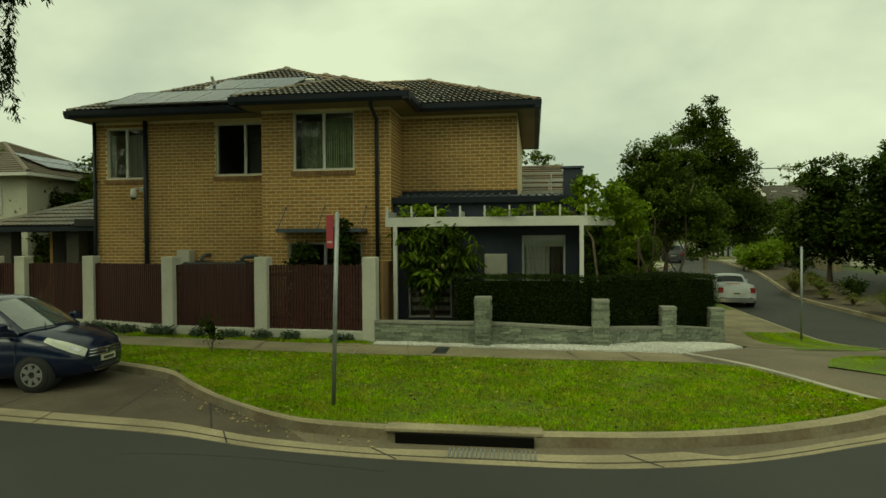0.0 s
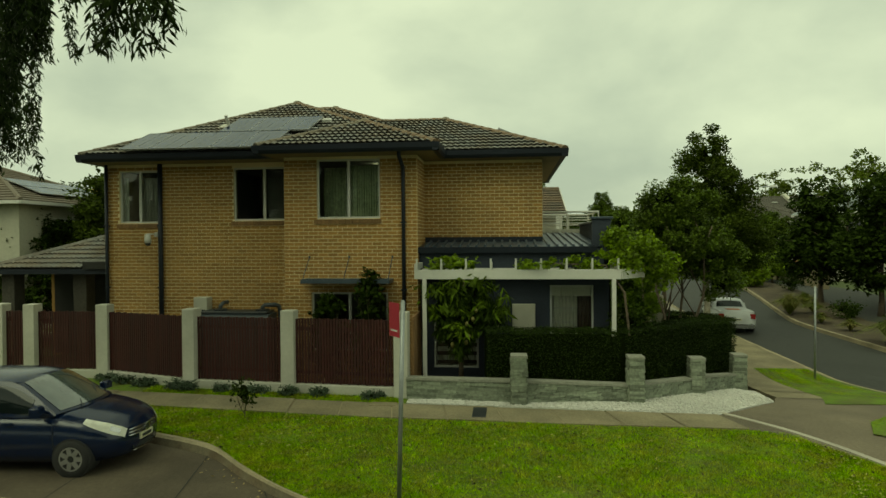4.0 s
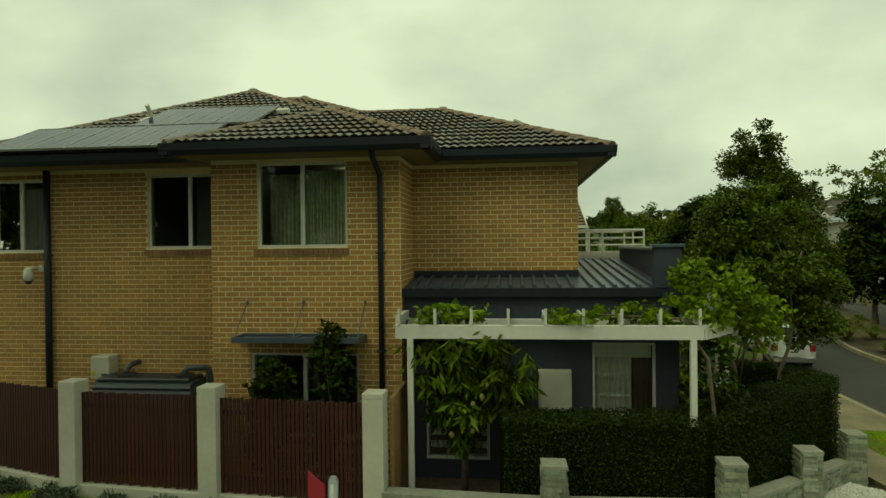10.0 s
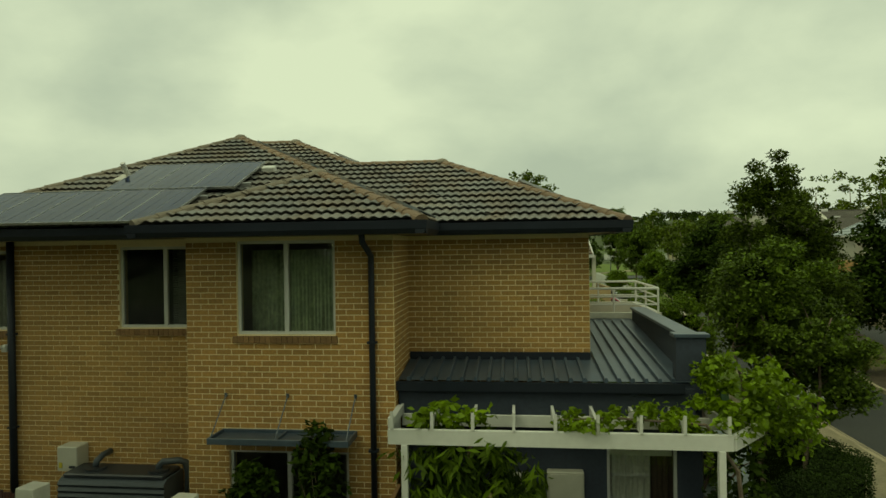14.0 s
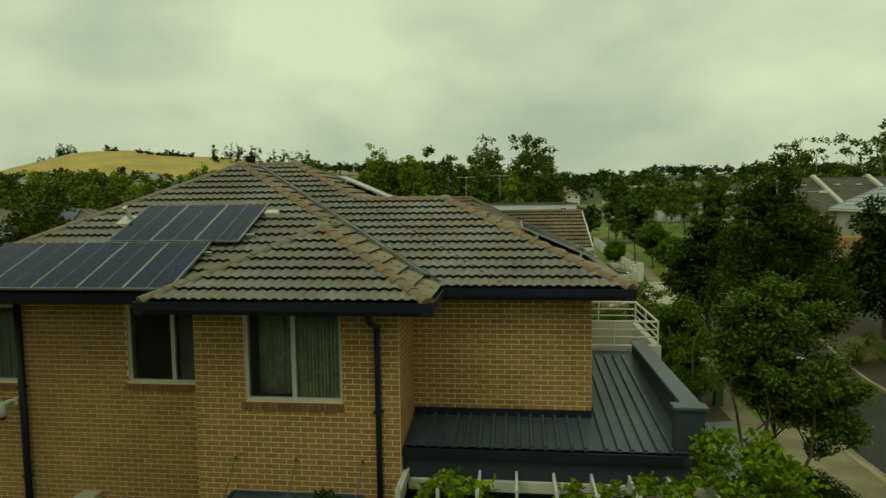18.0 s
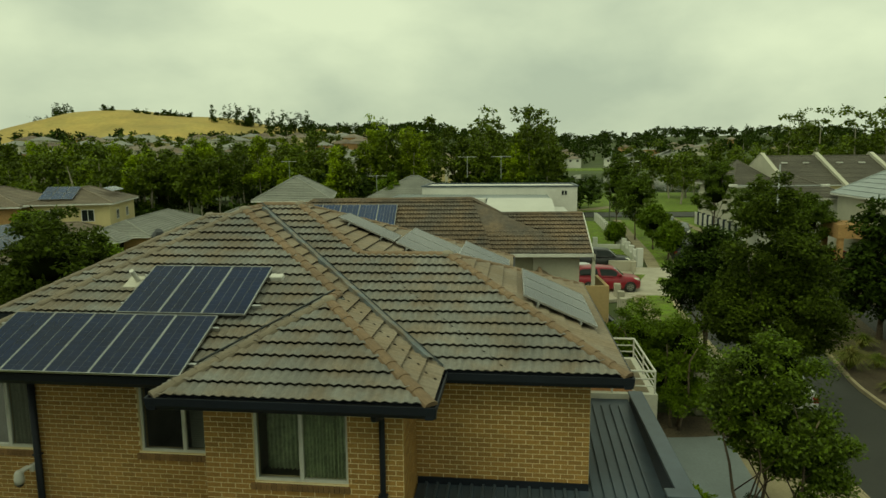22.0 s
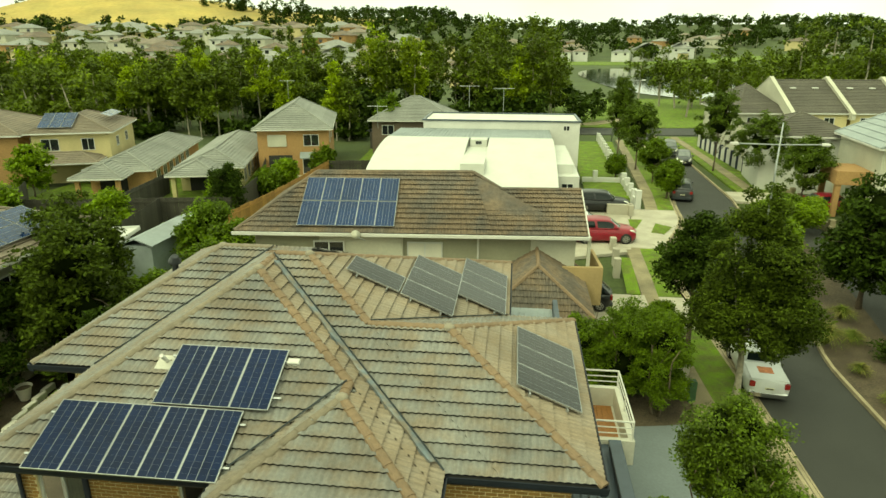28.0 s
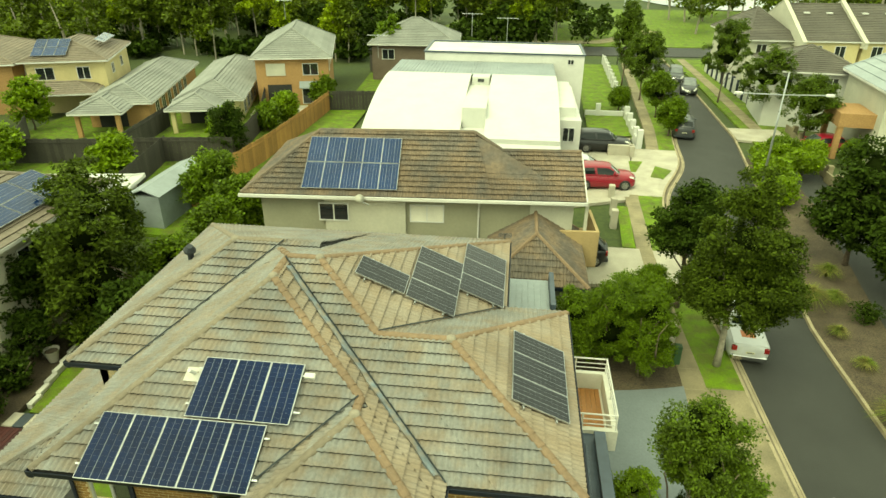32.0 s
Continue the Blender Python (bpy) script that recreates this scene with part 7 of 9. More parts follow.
# ---- street lamps and masts ----
def street_lamp(label, x, y, height, reach, both=False, turn=0.0):
    s = thing("street_lamp", label, "street lamp")
    z = ground_z(x, y)
    part("pole", Mesh().tube([(x, y, z - 0.2), (x, y, z + height * 0.5), (x, y, z + height)], [0.09, 0.07, 0.05], 8), M_GALV, s, smooth=True)
    c, sn = math.cos(radians(turn)), math.sin(radians(turn))
    for sign_ in ((1, -1) if both else (1,)):
        ex, ey = x + c * reach * sign_, y + sn * reach * sign_
        a = part("arm", Mesh().tube([(x, y, z + height - 1.4), (ex, ey, z + height - 1.35)], 0.045, 6), M_GALV, s)
        part("lamp_head", Mesh().bevel_box(min(ex, ex + 0.5 * sign_), ey - 0.12, z + height - 1.42, max(ex, ex + 0.5 * sign_), ey + 0.12, z + height - 1.27, 0.03), M_WHITE, a)


street_lamp("tall galvanised street lamp with twin arms", 15.1, 48.6, 8.6, 2.55, True)
street_lamp("tall galvanised street lamp over the end of the street", 11.9, 98.8, 9.8, 3.4)
for x, y, z in ((-15.3, 68, 5.2), (-6.5, 71, 7.0), (-3.0, 68, 7.0), (-30, 84, 6.6)):
    an = thing("television_antenna", "thin roof television antenna", "antenna")
    part("mast", Mesh().tube([(x, y, z), (x, y, z + 2.2)], 0.03, 6), M_GALV, an)
    part("boom", Mesh().tube([(x - 1.0, y, z + 2.1), (x + 1.0, y, z + 2.1)], 0.025, 6), M_GALV, an)
    for i in range(7):
        part("rod", Mesh().tube([(x - 0.9 + i * 0.3, y - 0.3, z + 2.1), (x - 0.9 + i * 0.3, y + 0.3, z + 2.1)], 0.012, 5), M_GALV, an)


# ---- vehicles ----
M_TYRE = mat("tyre_rubber", (0.025, 0.025, 0.025), 0.85, var=0.1)
M_RIM = mat("alloy_rim", (0.5, 0.5, 0.5), 0.35, metal=0.8, var=0.05)
M_LAMP = mat("headlight_lens", (0.82, 0.82, 0.70), 0.12, spec=0.7, var=0.15, scale=12)
M_TAIL = mat("tail_light", (0.30, 0.015, 0.015), 0.2, spec=0.6)
M_CHROME = mat("chrome", (0.75, 0.75, 0.75), 0.15, metal=1.0, var=0.02)
M_PLATE = mat("number_plate", (0.75, 0.72, 0.5), 0.5, var=0.03)


def paint(name, color, rough=0.3):
    return mat(name, color, rough, spec=0.45, var=0.04, scale=3, stain=0.06, coat=0.2)


def car(label, paint_mat, pos, turn, length, width, height, belt, cabin, wheel=0.31, wheelbase=None, front_over=0.8, category="car", tray=None, fine=False, size=1.0):
    """A car in its own frame (x ahead, z up). belt: (x, z) along the top of the lower body from nose to tail; cabin: (x, z) of the screen's foot and head, the roof's end and the rear window's foot."""
    c = thing("car" if tray is None else "ute", label, category)
    hw = width / 2
    wb = wheelbase or length * 0.61
    xs = [b[0] for b in belt]
    body = Mesh()
    n_ring = 14
    nose, tail = xs[0], xs[-1]
    stations = sorted(set(list(np.linspace(tail, nose, 29)) + xs + [nose - d for d in (0.015, 0.05, 0.1, 0.22)] + [tail + d for d in (0.015, 0.05, 0.1)]))

    def section(x):
        """Half the body's outline at x, from the keel over the flank to the bonnet's middle."""
        z = float(np.interp(x, xs[::-1], [b[1] for b in belt][::-1]))
        e = max(0.0, min((nose - x) / 0.8, (x - tail) / 0.5, 1.0))
        w = hw * (0.5 + 0.5 * math.sqrt(1 - (1 - e) ** 2.2))
        zb = 0.2 + 0.05 * (1 - e) ** 2
        top_in = 0.86 if e > 0.6 else 0.8 + 0.1 * e
        return [(0, zb), (w * 0.9, zb), (w * 0.985, zb + 0.14), (w, (zb + z - 0.03) / 2), (w * 0.975, z - 0.17), (w * (top_in + 0.04), z - 0.07), (w * top_in - 0.1, z - 0.012), (0, z + 0.045)]

    for x in stations:
        pts = section(x)
        body.v += [(x, y, q) for y, q in pts] + [(x, -y, q) for y, q in pts[-2:0:-1]]
    m = len(stations)
    body.f = [(i * n_ring + k, i * n_ring + (k + 1) % n_ring, (i + 1) * n_ring + (k + 1) % n_ring, (i + 1) * n_ring + k) for i in range(m - 1) for k in range(n_ring)]
    body.f += [tuple(range(n_ring - 1, -1, -1))]
    rim_k, zmid = (m - 1) * n_ring, float(np.mean([v[2] for v in body.v[-n_ring:]]))
    for s_, out_ in ((0.66, 0.045), (0.0, 0.062)):
        k0 = len(body.v)
        if s_:
            body.v += [(nose + out_, y * s_, zmid + (q - zmid) * s_) for _, y, q in body.v[rim_k:rim_k + n_ring]]
            body.f += [(rim_k + k, rim_k + (k + 1) % n_ring, k0 + (k + 1) % n_ring, k0 + k) for k in range(n_ring)]
            rim_2 = k0
        else:
            body.v.append((nose + out_, 0, zmid))
            body.f += [(rim_2 + k, rim_2 + (k + 1) % n_ring, k0) for k in range(n_ring)]
    part("body", body, paint_mat, c, smooth=True)
    (fx, fz), (wx, wz), (rx, rz), (tx, tz) = cabin
    foot, head = hw * 0.93, hw * 0.72

    def along(s, keys):
        return [float(np.interp(s, (0, 0.27, 0.5, 0.8, 1.0), k)) for k in zip(*keys)]

    def rounded(s, keys):
        """The line through the keys, softened at its bends."""
        q = [along(min(1, max(0, s + d)), keys) for d in (-0.05, -0.02, 0.0, 0.02, 0.05)]
        return Vector([sum(v) / 5 for v in zip(*q)]) if 0.02 < s < 0.98 else Vector(along(s, keys))

    zm = max(wz, rz)
    CENTRE = ((fx + 0.07, 0, fz + 0.01), (wx + 0.04, 0, wz + 0.02), ((wx + rx) / 2, 0, zm + 0.055), (rx - 0.02, 0, rz + 0.015), (tx - 0.05, 0, tz + 0.02))
    RAIL = ((fx - 0.14, foot * 0.93, fz - 0.02), (wx - 0.06, head * 0.96, wz - 0.045), ((wx + rx) / 2, head, zm - 0.02), (rx + 0.02, head * 0.95, rz - 0.05), (tx + 0.08, foot * 0.9, tz - 0.01))
    BELT = ((fx - 0.16, foot * 0.95, fz - 0.07), (fx + (tx - fx) * 0.3, foot, fz - 0.06), ((fx + tx) / 2, foot, (fz + tz) / 2 - 0.06), (tx + (fx - tx) * 0.16, foot * 0.98, tz - 0.06), (tx + 0.08, foot * 0.93, tz - 0.07))

    def top(s, t):
        """A point over the cabin: s from the screen's foot to the rear window's, t from one rail to the other."""
        c, r = rounded(s, CENTRE), rounded(s, RAIL)
        q = abs(t)
        return Vector((c.x + (r.x - c.x) * q ** 2, r.y * t, c.z + (r.z - c.z) * q ** 2.6))

    def flank(s, t, sg):
        """A point on the side: s along, t from the belt up to the rail."""
        r, k = rounded(s, RAIL), Vector(along(s, BELT))
        p = k + (r - k) * t
        return Vector((p.x, sg * (p.y + 0.03 * math.sin(math.pi * t)), p.z))

    def sheet(surface, u0, u1, v0, v1, nu, nv, push=0.0):
        g = [[surface(u0 + (u1 - u0) * i / nu, v0 + (v1 - v0) * j / nv) for j in range(nv + 1)] for i in range(nu + 1)]
        m = Mesh()
        for i in range(nu + 1):
            for j in range(nv + 1):
                du = g[min(i + 1, nu)][j] - g[max(i - 1, 0)][j]
                dv = g[i][min(j + 1, nv)] - g[i][max(j - 1, 0)]
                n = du.cross(dv)
                n = n.normalized() if n.length > 1e-9 else Vector((0, 0, 1))
                if n.dot(g[i][j] - Vector(((wx + rx) / 2, 0, fz - 0.2))) < 0:
                    n = -n
                m.v.append(tuple(g[i][j] + n * push))
        m.f = [(i * (nv + 1) + j, i * (nv + 1) + j + 1, (i + 1) * (nv + 1) + j + 1, (i + 1) * (nv + 1) + j) for i in range(nu) for j in range(nv)]
        return m

    cab = sheet(top, 0, 1, -1, 1, 26, 12)
    for sg in (1, -1):
        q = sheet(lambda a, b, sg=sg: flank(a, b, sg), 0, 1, 0, 1, 20, 4)
        cab.add(q.v, q.f)
    part("cabin", cab, paint_mat, c, "roof and pillars", smooth=True)
    part("windscreen", sheet(top, 0.015, 0.25, -0.9, 0.9, 8, 10, 0.008), M_SCREEN, c, smooth=True)
    part("rear_window", sheet(top, 0.83, 0.97, -0.84, 0.84, 6, 10, 0.008), M_CAR_PANE, c, smooth=True)
    for sg in (1, -1):
        for a, b in (((0.14, 0.475), (0.52, 0.87)) if tray is None else ((0.14, 0.86),)):
            part("side_window", sheet(lambda u, v, sg=sg: flank(u, v, sg), a, b, 0.13, 0.86, 8, 4, 0.008), M_CAR_PANE, c, smooth=True)
    fxw = nose - front_over
    for wxc in (fxw, fxw - wb):
        for sg in (1, -1):
            y = sg * (hw - 0.10)
            # solid dark disc over the flank for the shade inside the wheel arch
            part("arch", Mesh().tube([(wxc, sg * (hw - 0.3), wheel), (wxc, sg * (hw + 0.004), wheel)], wheel * 1.09, 24), M_TYRE, c)
            t = Mesh()
            prof = [(0.62, -0.09), (0.96, -0.10), (1.0, -0.06), (1.0, 0.06), (0.96, 0.10), (0.62, 0.09)]
            for k in range(28):
                a = 2 * math.pi * k / 28
                t.v += [(wxc + math.cos(a) * r * wheel, y + o * sg + 0.03 * sg, wheel + math.sin(a) * r * wheel) for r, o in prof]
            t.f = [(k * 6 + j, k * 6 + j + 1, ((k + 1) % 28) * 6 + j + 1, ((k + 1) % 28) * 6 + j) for k in range(28) for j in range(5)]
            wv = part("wheel", t, M_TYRE, c, "black tyre", smooth=True)
            r = Mesh().tube([(wxc, y + 0.06 * sg, wheel), (wxc, y + 0.075 * sg, wheel)], wheel * 0.63, 24)
            part("rim_back", r, M_PLASTIC, wv)
            sp = Mesh()
            for k in range(7):
                a = 2 * math.pi * k / 7
                d1, d2 = Vector((math.cos(a), 0, math.sin(a))), Vector((-math.sin(a), 0, math.cos(a)))
                o = Vector((wxc, y + 0.12 * sg, wheel))
                q = [o + d1 * 0.05 - d2 * 0.04, o + d1 * 0.05 + d2 * 0.04, o + d1 * wheel * 0.62 + d2 * 0.03, o + d1 * wheel * 0.62 - d2 * 0.03]
                back = Vector((0, -0.04 * sg, 0))
                sp.add([tuple(v) for v in q] + [tuple(v + back) for v in q], [(0, 1, 2, 3), (0, 1, 5, 4), (1, 2, 6, 5), (2, 3, 7, 6), (3, 0, 4, 7)])
            ringm = Mesh()
            for k in range(28):
                a = 2 * math.pi * k / 28
                ringm.v += [(wxc + math.cos(a) * q * wheel, y + 0.122 * sg, wheel + math.sin(a) * q * wheel) for q in (0.58, 0.66)]
            ringm.f = [(2 * k, 2 * k + 1, (2 * k + 3) % 56, (2 * k + 2) % 56) for k in range(28)]
            part("rim", welded(Mesh().add(sp.v, sp.f).add(ringm.v, ringm.f)), M_RIM, wv, "silver alloy rim")
    zf = np.interp(nose, xs[::-1], [b[1] for b in belt][::-1])
    for sg in (1, -1):
        def skin(u, v, sg=sg):
            """On the front corner of the body: u from the nose back, v from the bumper line up to the bonnet."""
            x = nose - 0.02 - 0.52 * u
            low, high = 3.95 + 0.85 * u ** 1.5, 5.45 + 0.1 * u - 0.35 * (1 - u) ** 3
            k = low + (high - low) * v
            y, z = section(x)[int(k)]
            y2, z2 = section(x)[int(k) + 1]
            q = k - int(k)
            return Vector((x, sg * (y + (y2 - y) * q), z + (z2 - z) * q))
        part("headlight", sheet(skin, 0, 1, 0, 1, 10, 6, 0.012), M_LAMP, c, "clear headlight lens", smooth=True)
        part("lamp_bowl", sheet(skin, 0.1, 0.32, 0.3, 0.75, 4, 4, 0.016), M_CHROME, c)
        zt = belt[-1][1]
        part("tail_light", Mesh().bevel_box(tail + 0.02, min(sg * hw * 0.62, sg * hw * 0.88), zt - 0.30, tail + 0.16, max(sg * hw * 0.62, sg * hw * 0.88), zt - 0.06, 0.02), M_TAIL, c)
        part("mirror", Mesh().bevel_box(fx - 0.42, min(sg * (hw * 0.95), sg * (hw + 0.17)), fz + 0.02, fx - 0.27, max(sg * (hw * 0.95), sg * (hw + 0.17)), fz + 0.15, 0.03), paint_mat, c)
        for s in (0.30, 0.62):
            part("door_handle", Mesh().bevel_box(fx - 0.35 - s * 2.0, min(sg * hw * 0.97, sg * (hw + 0.01)), fz - 0.17, fx - 0.2 - s * 2.0, max(sg * hw * 0.97, sg * (hw + 0.01)), fz - 0.13, 0.005), paint_mat, c)
    def bow(y, z):
        """How far the nose stands forward at y."""
        return nose + 0.068 * (1 - min(1.0, abs(y) / (0.52 * hw)) ** 2) ** 0.8

    ys = [hw * 0.5 * (k / 6 - 1) for k in range(13)]
    gz_ = zf - 0.11
    part("grille", sheet(lambda u, v: Vector((bow(hw * (u - 0.5), 0) - 0.012, hw * (u - 0.5), gz_ - 0.06 + 0.12 * v)), 0, 1, 0, 1, 12, 2, 0.0), M_PLASTIC, c)
    for k in range(3):
        part("grille_bar", Mesh().tube([(bow(y, 0) - 0.002, y, gz_ - 0.05 + k * 0.05) for y in ys], 0.013, 6), M_CHROME, c)
    part("badge", Mesh().tube([(nose + 0.05, 0, gz_), (nose + 0.09, 0, gz_)], 0.062, 18), M_CHROME, c)
    part("badge_face", Mesh().tube([(nose + 0.09, 0, gz_), (nose + 0.093, 0, gz_)], 0.045, 18), M_PLASTIC, c)
    part("intake", sheet(lambda u, v: Vector((bow(hw * 0.8 * (u - 0.5), 0) - 0.012, hw * 0.8 * (u - 0.5), 0.29 + 0.07 * v)), 0, 1, 0, 1, 12, 2, 0.0), M_PLASTIC, c)
    p = part("number_plate", Mesh().box(nose + 0.03, -0.19, 0.40, nose + 0.075, 0.19, 0.50), M_PLATE, c)
    part("bar", Mesh().box(nose + 0.075, -0.14, 0.42, nose + 0.078, 0.14, 0.47), M_PLASTIC, p)
    part("bumper_trim", Mesh().tube([(bow(y * 0.8, 0) - 0.004, y * 0.8, 0.262) for y in ys], 0.009, 6), M_CHROME, c)
    p = part("number_plate", Mesh().box(tail - 0.03, -0.19, 0.62, tail + 0.01, 0.19, 0.72), M_PLATE, c)
    part("bar", Mesh().box(tail - 0.033, -0.14, 0.64, tail - 0.03, 0.14, 0.69), M_PLASTIC, p)
    part("rear_bumper", Mesh().bevel_box(tail - 0.02, -hw * 0.85, 0.25, tail + 0.3, hw * 0.85, 0.48, 0.05), M_PLASTIC if tray is None else M_CHROME, c)
    if fine:
        for y in (0.1, -0.35):
            part("wiper", Mesh().tube([(fx + 0.02, y, fz + 0.03), (fx - 0.3, y + 0.35, fz + 0.22)], 0.008, 5), M_PLASTIC, c)
        for x in (fx - 0.15, fx - 1.15, fx - 2.05):
            for sg in (1, -1):
                part("door_gap", Mesh().box(x - 0.004, min(sg * hw * 0.99, sg * (hw + 0.001)), 0.42, x + 0.004, max(sg * hw * 0.99, sg * (hw + 0.001)), fz - 0.1), M_PLASTIC, c)
    if tray:
        part("tray_cover", Mesh().bevel_box(tail + 0.1, -hw * 0.84, tray, tx + 0.0, hw * 0.84, tray + 0.06, 0.03), paint_mat, c)
        part("tray_patch", Mesh().box(tail + 0.7, -0.3, tray + 0.061, tail + 1.3, 0.32, tray + 0.067), mat("orange_patch", (0.6, 0.22, 0.1), 0.8), c)
    c.matrix_basis = Matrix.Translation(pos) @ Matrix.Rotation(radians(turn), 4, "Z") @ Matrix.Scale(size, 4)
    return c


M_CAR_PANE = mat("tinted_car_glass", (0.012, 0.018, 0.018), 0.04, spec=0.35, var=0.1)
M_SCREEN = mat("windscreen_glass", (0.10, 0.12, 0.11), 0.05, spec=1.0, var=0.3, scale=3, coat=1.0)
P_BLUE = paint("blue_car_paint", (0.003, 0.012, 0.045), 0.2)
P_WHITE = paint("white_car_paint", (0.75, 0.76, 0.76))
P_RED = paint("red_car_paint", (0.30, 0.010, 0.03))
P_BLACK = paint("black_car_paint", (0.012, 0.013, 0.015))
P_GREY = paint("grey_car_paint", (0.06, 0.065, 0.07))
HATCH = ([(1.95, 0.68), (1.9, 0.735), (1.72, 0.81), (1.42, 0.89), (1.1, 0.95), (0.4, 0.96), (-1.2, 1.0), (-1.9, 1.0), (-2.1, 0.95)], [(1.12, 0.965), (0.3, 1.47), (-1.45, 1.46), (-2.0, 1.0)])
SUV = ([(2.3, 0.85), (2.0, 1.0), (1.1, 1.1), (0.4, 1.08), (-1.6, 1.12), (-2.2, 1.12), (-2.32, 1.05)], [(1.15, 1.12), (0.45, 1.68), (-1.85, 1.70), (-2.25, 1.15)])
UTE = ([(2.45, 0.70), (2.1, 0.88), (1.3, 0.98), (0.3, 0.98), (-0.6, 1.0), (-2.3, 1.03), (-2.45, 1.0)], [(1.35, 1.0), (0.55, 1.45), (-0.35, 1.45), (-0.75, 1.03)])
gz = ground_z
car("dark blue five-door hatchback parked in the concrete bay", P_BLUE, (-9.05, 9.66, gz(-9, 9.6) - 0.135), 3, 4.2, 1.70, 1.52, *HATCH, wheel=0.285, front_over=0.68, fine=True, size=0.97)
car("silver-white utility with a covered tray parked at the kerb", P_WHITE, (9.4, 32.6, gz(9.9, 33) - 0.15), 83, 4.9, 1.86, 1.47, *UTE, wheel=0.33, front_over=0.85, tray=1.0, category="utility vehicle", size=0.95)
car("red sports utility vehicle in the driveway", P_RED, (4.6, 49.9, gz(4.6, 49.9) + 0.02), 5, 4.6, 1.85, 1.7, *SUV, wheel=0.36)
car("white car parked beside the red one", P_WHITE, (3.4, 52.2, gz(3.4, 52) + 0.02), 5, 4.2, 1.75, 1.5, *HATCH)
car("black sports utility vehicle in the driveway", P_BLACK, (5.5, 58.6, gz(5, 58) + 0.02), 3, 4.7, 1.9, 1.7, *SUV, wheel=0.37)
car("dark grey four-wheel drive parked on the street", P_GREY, (13.6, 65.2, gz(13.6, 65) - 0.14), 80, 4.6, 1.9, 1.75, *SUV, wheel=0.38)
car("dark sedan parked across the street", P_GREY, (18.0, 82.8, gz(17, 84) - 0.14), 258, 4.3, 1.8, 1.5, *HATCH)
car("grey sports utility vehicle parked across the street", P_GREY, (17.8, 89.2, gz(17, 91) - 0.14), 260, 4.5, 1.85, 1.7, *SUV, wheel=0.36)
car("black car parked before the porch", P_BLACK, (1.7, 38.9, gz(3.6, 38.6) + 0.02), 180, 4.2, 1.75, 1.5, *HATCH)
car("red hatchback standing by the portico house", P_RED, (23.6, 60.5, gz(23, 60) + 0.02), 190, 4.2, 1.75, 1.5, *HATCH)
car("red car parked beyond the planting bed", P_RED, (17.9, 26.0, gz(17, 26) - 0.1), 92, 4.2, 1.75, 1.5, *HATCH)


# ---- trees and plants ----
def crown_points(blobs, n, clumps, spread, seed):
    """Leaf places gathered in clumps that fill the outer part of several ellipsoids (x, y, z, rx, ry, rz)."""
    r = np.random.default_rng(seed)
    b = np.array(blobs, float)
    size = (b[:, 3] * b[:, 4] * b[:, 5]) ** 0.67
    pick = r.choice(len(b), clumps, p=size / size.sum())
    d = r.normal(size=(clumps, 3))
    d /= np.linalg.norm(d, axis=1)[:, None]
    rad = r.uniform(0.25, 1.0, clumps) ** 0.45
    centre = b[pick, :3] + d * b[pick, 3:] * rad[:, None]
    k = r.integers(0, clumps, n)
    off = r.normal(size=(n, 3))
    off *= (r.uniform(0, 1, n) ** 0.4 * 1.75 * spread * r.uniform(0.55, 1.25, clumps)[k] / np.linalg.norm(off, axis=1))[:, None]
    off[:, 2] *= 0.7
    return centre[k] + off, centre


def limb_mesh(base, top, centres, r0, seed, forks=14, bend=0.25):
    """A tapered trunk with limbs that run out towards some of the leaf clumps."""
    r = random.Random(seed)
    m = Mesh()
    b, t = Vector(base), Vector(top)
    trunk = []
    for i in range(8):
        s = i / 7
        trunk.append(b + (t - b) * s + Vector((r.uniform(-1, 1), r.uniform(-1, 1), 0)) * bend * s * (1 - 0.3 * s))
    m.tube([tuple(p) for p in trunk], [r0 * (1.25 if i == 0 else 1 - 0.11 * i) for i in range(8)], 10)
    for _ in range(forks):
        c = Vector(centres[r.randrange(len(centres))])
        s = r.uniform(0.3, 0.95)
        o = trunk[min(7, int(s * 7))]
        mid_ = o + (c - o) * 0.5 + Vector((r.uniform(-1, 1), r.uniform(-1, 1), 0.5)) * 0.15 * (c - o).length
        rr = r0 * (0.5 - 0.3 * s)
        m.tube([tuple(o), tuple(mid_), tuple(c)], [rr, rr * 0.65, rr * 0.2], 6)
    return m


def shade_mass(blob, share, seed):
    """The dense inside of a crown, near-black for its shade: a lumpy body within one of its ellipsoids."""
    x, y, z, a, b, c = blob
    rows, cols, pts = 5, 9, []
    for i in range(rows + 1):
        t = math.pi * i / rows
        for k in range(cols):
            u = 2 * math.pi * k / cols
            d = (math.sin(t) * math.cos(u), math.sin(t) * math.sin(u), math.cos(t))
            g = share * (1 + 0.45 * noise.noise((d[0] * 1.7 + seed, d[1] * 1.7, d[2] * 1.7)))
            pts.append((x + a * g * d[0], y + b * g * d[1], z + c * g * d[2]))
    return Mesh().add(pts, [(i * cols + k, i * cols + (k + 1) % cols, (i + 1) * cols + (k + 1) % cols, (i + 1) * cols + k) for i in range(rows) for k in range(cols)])


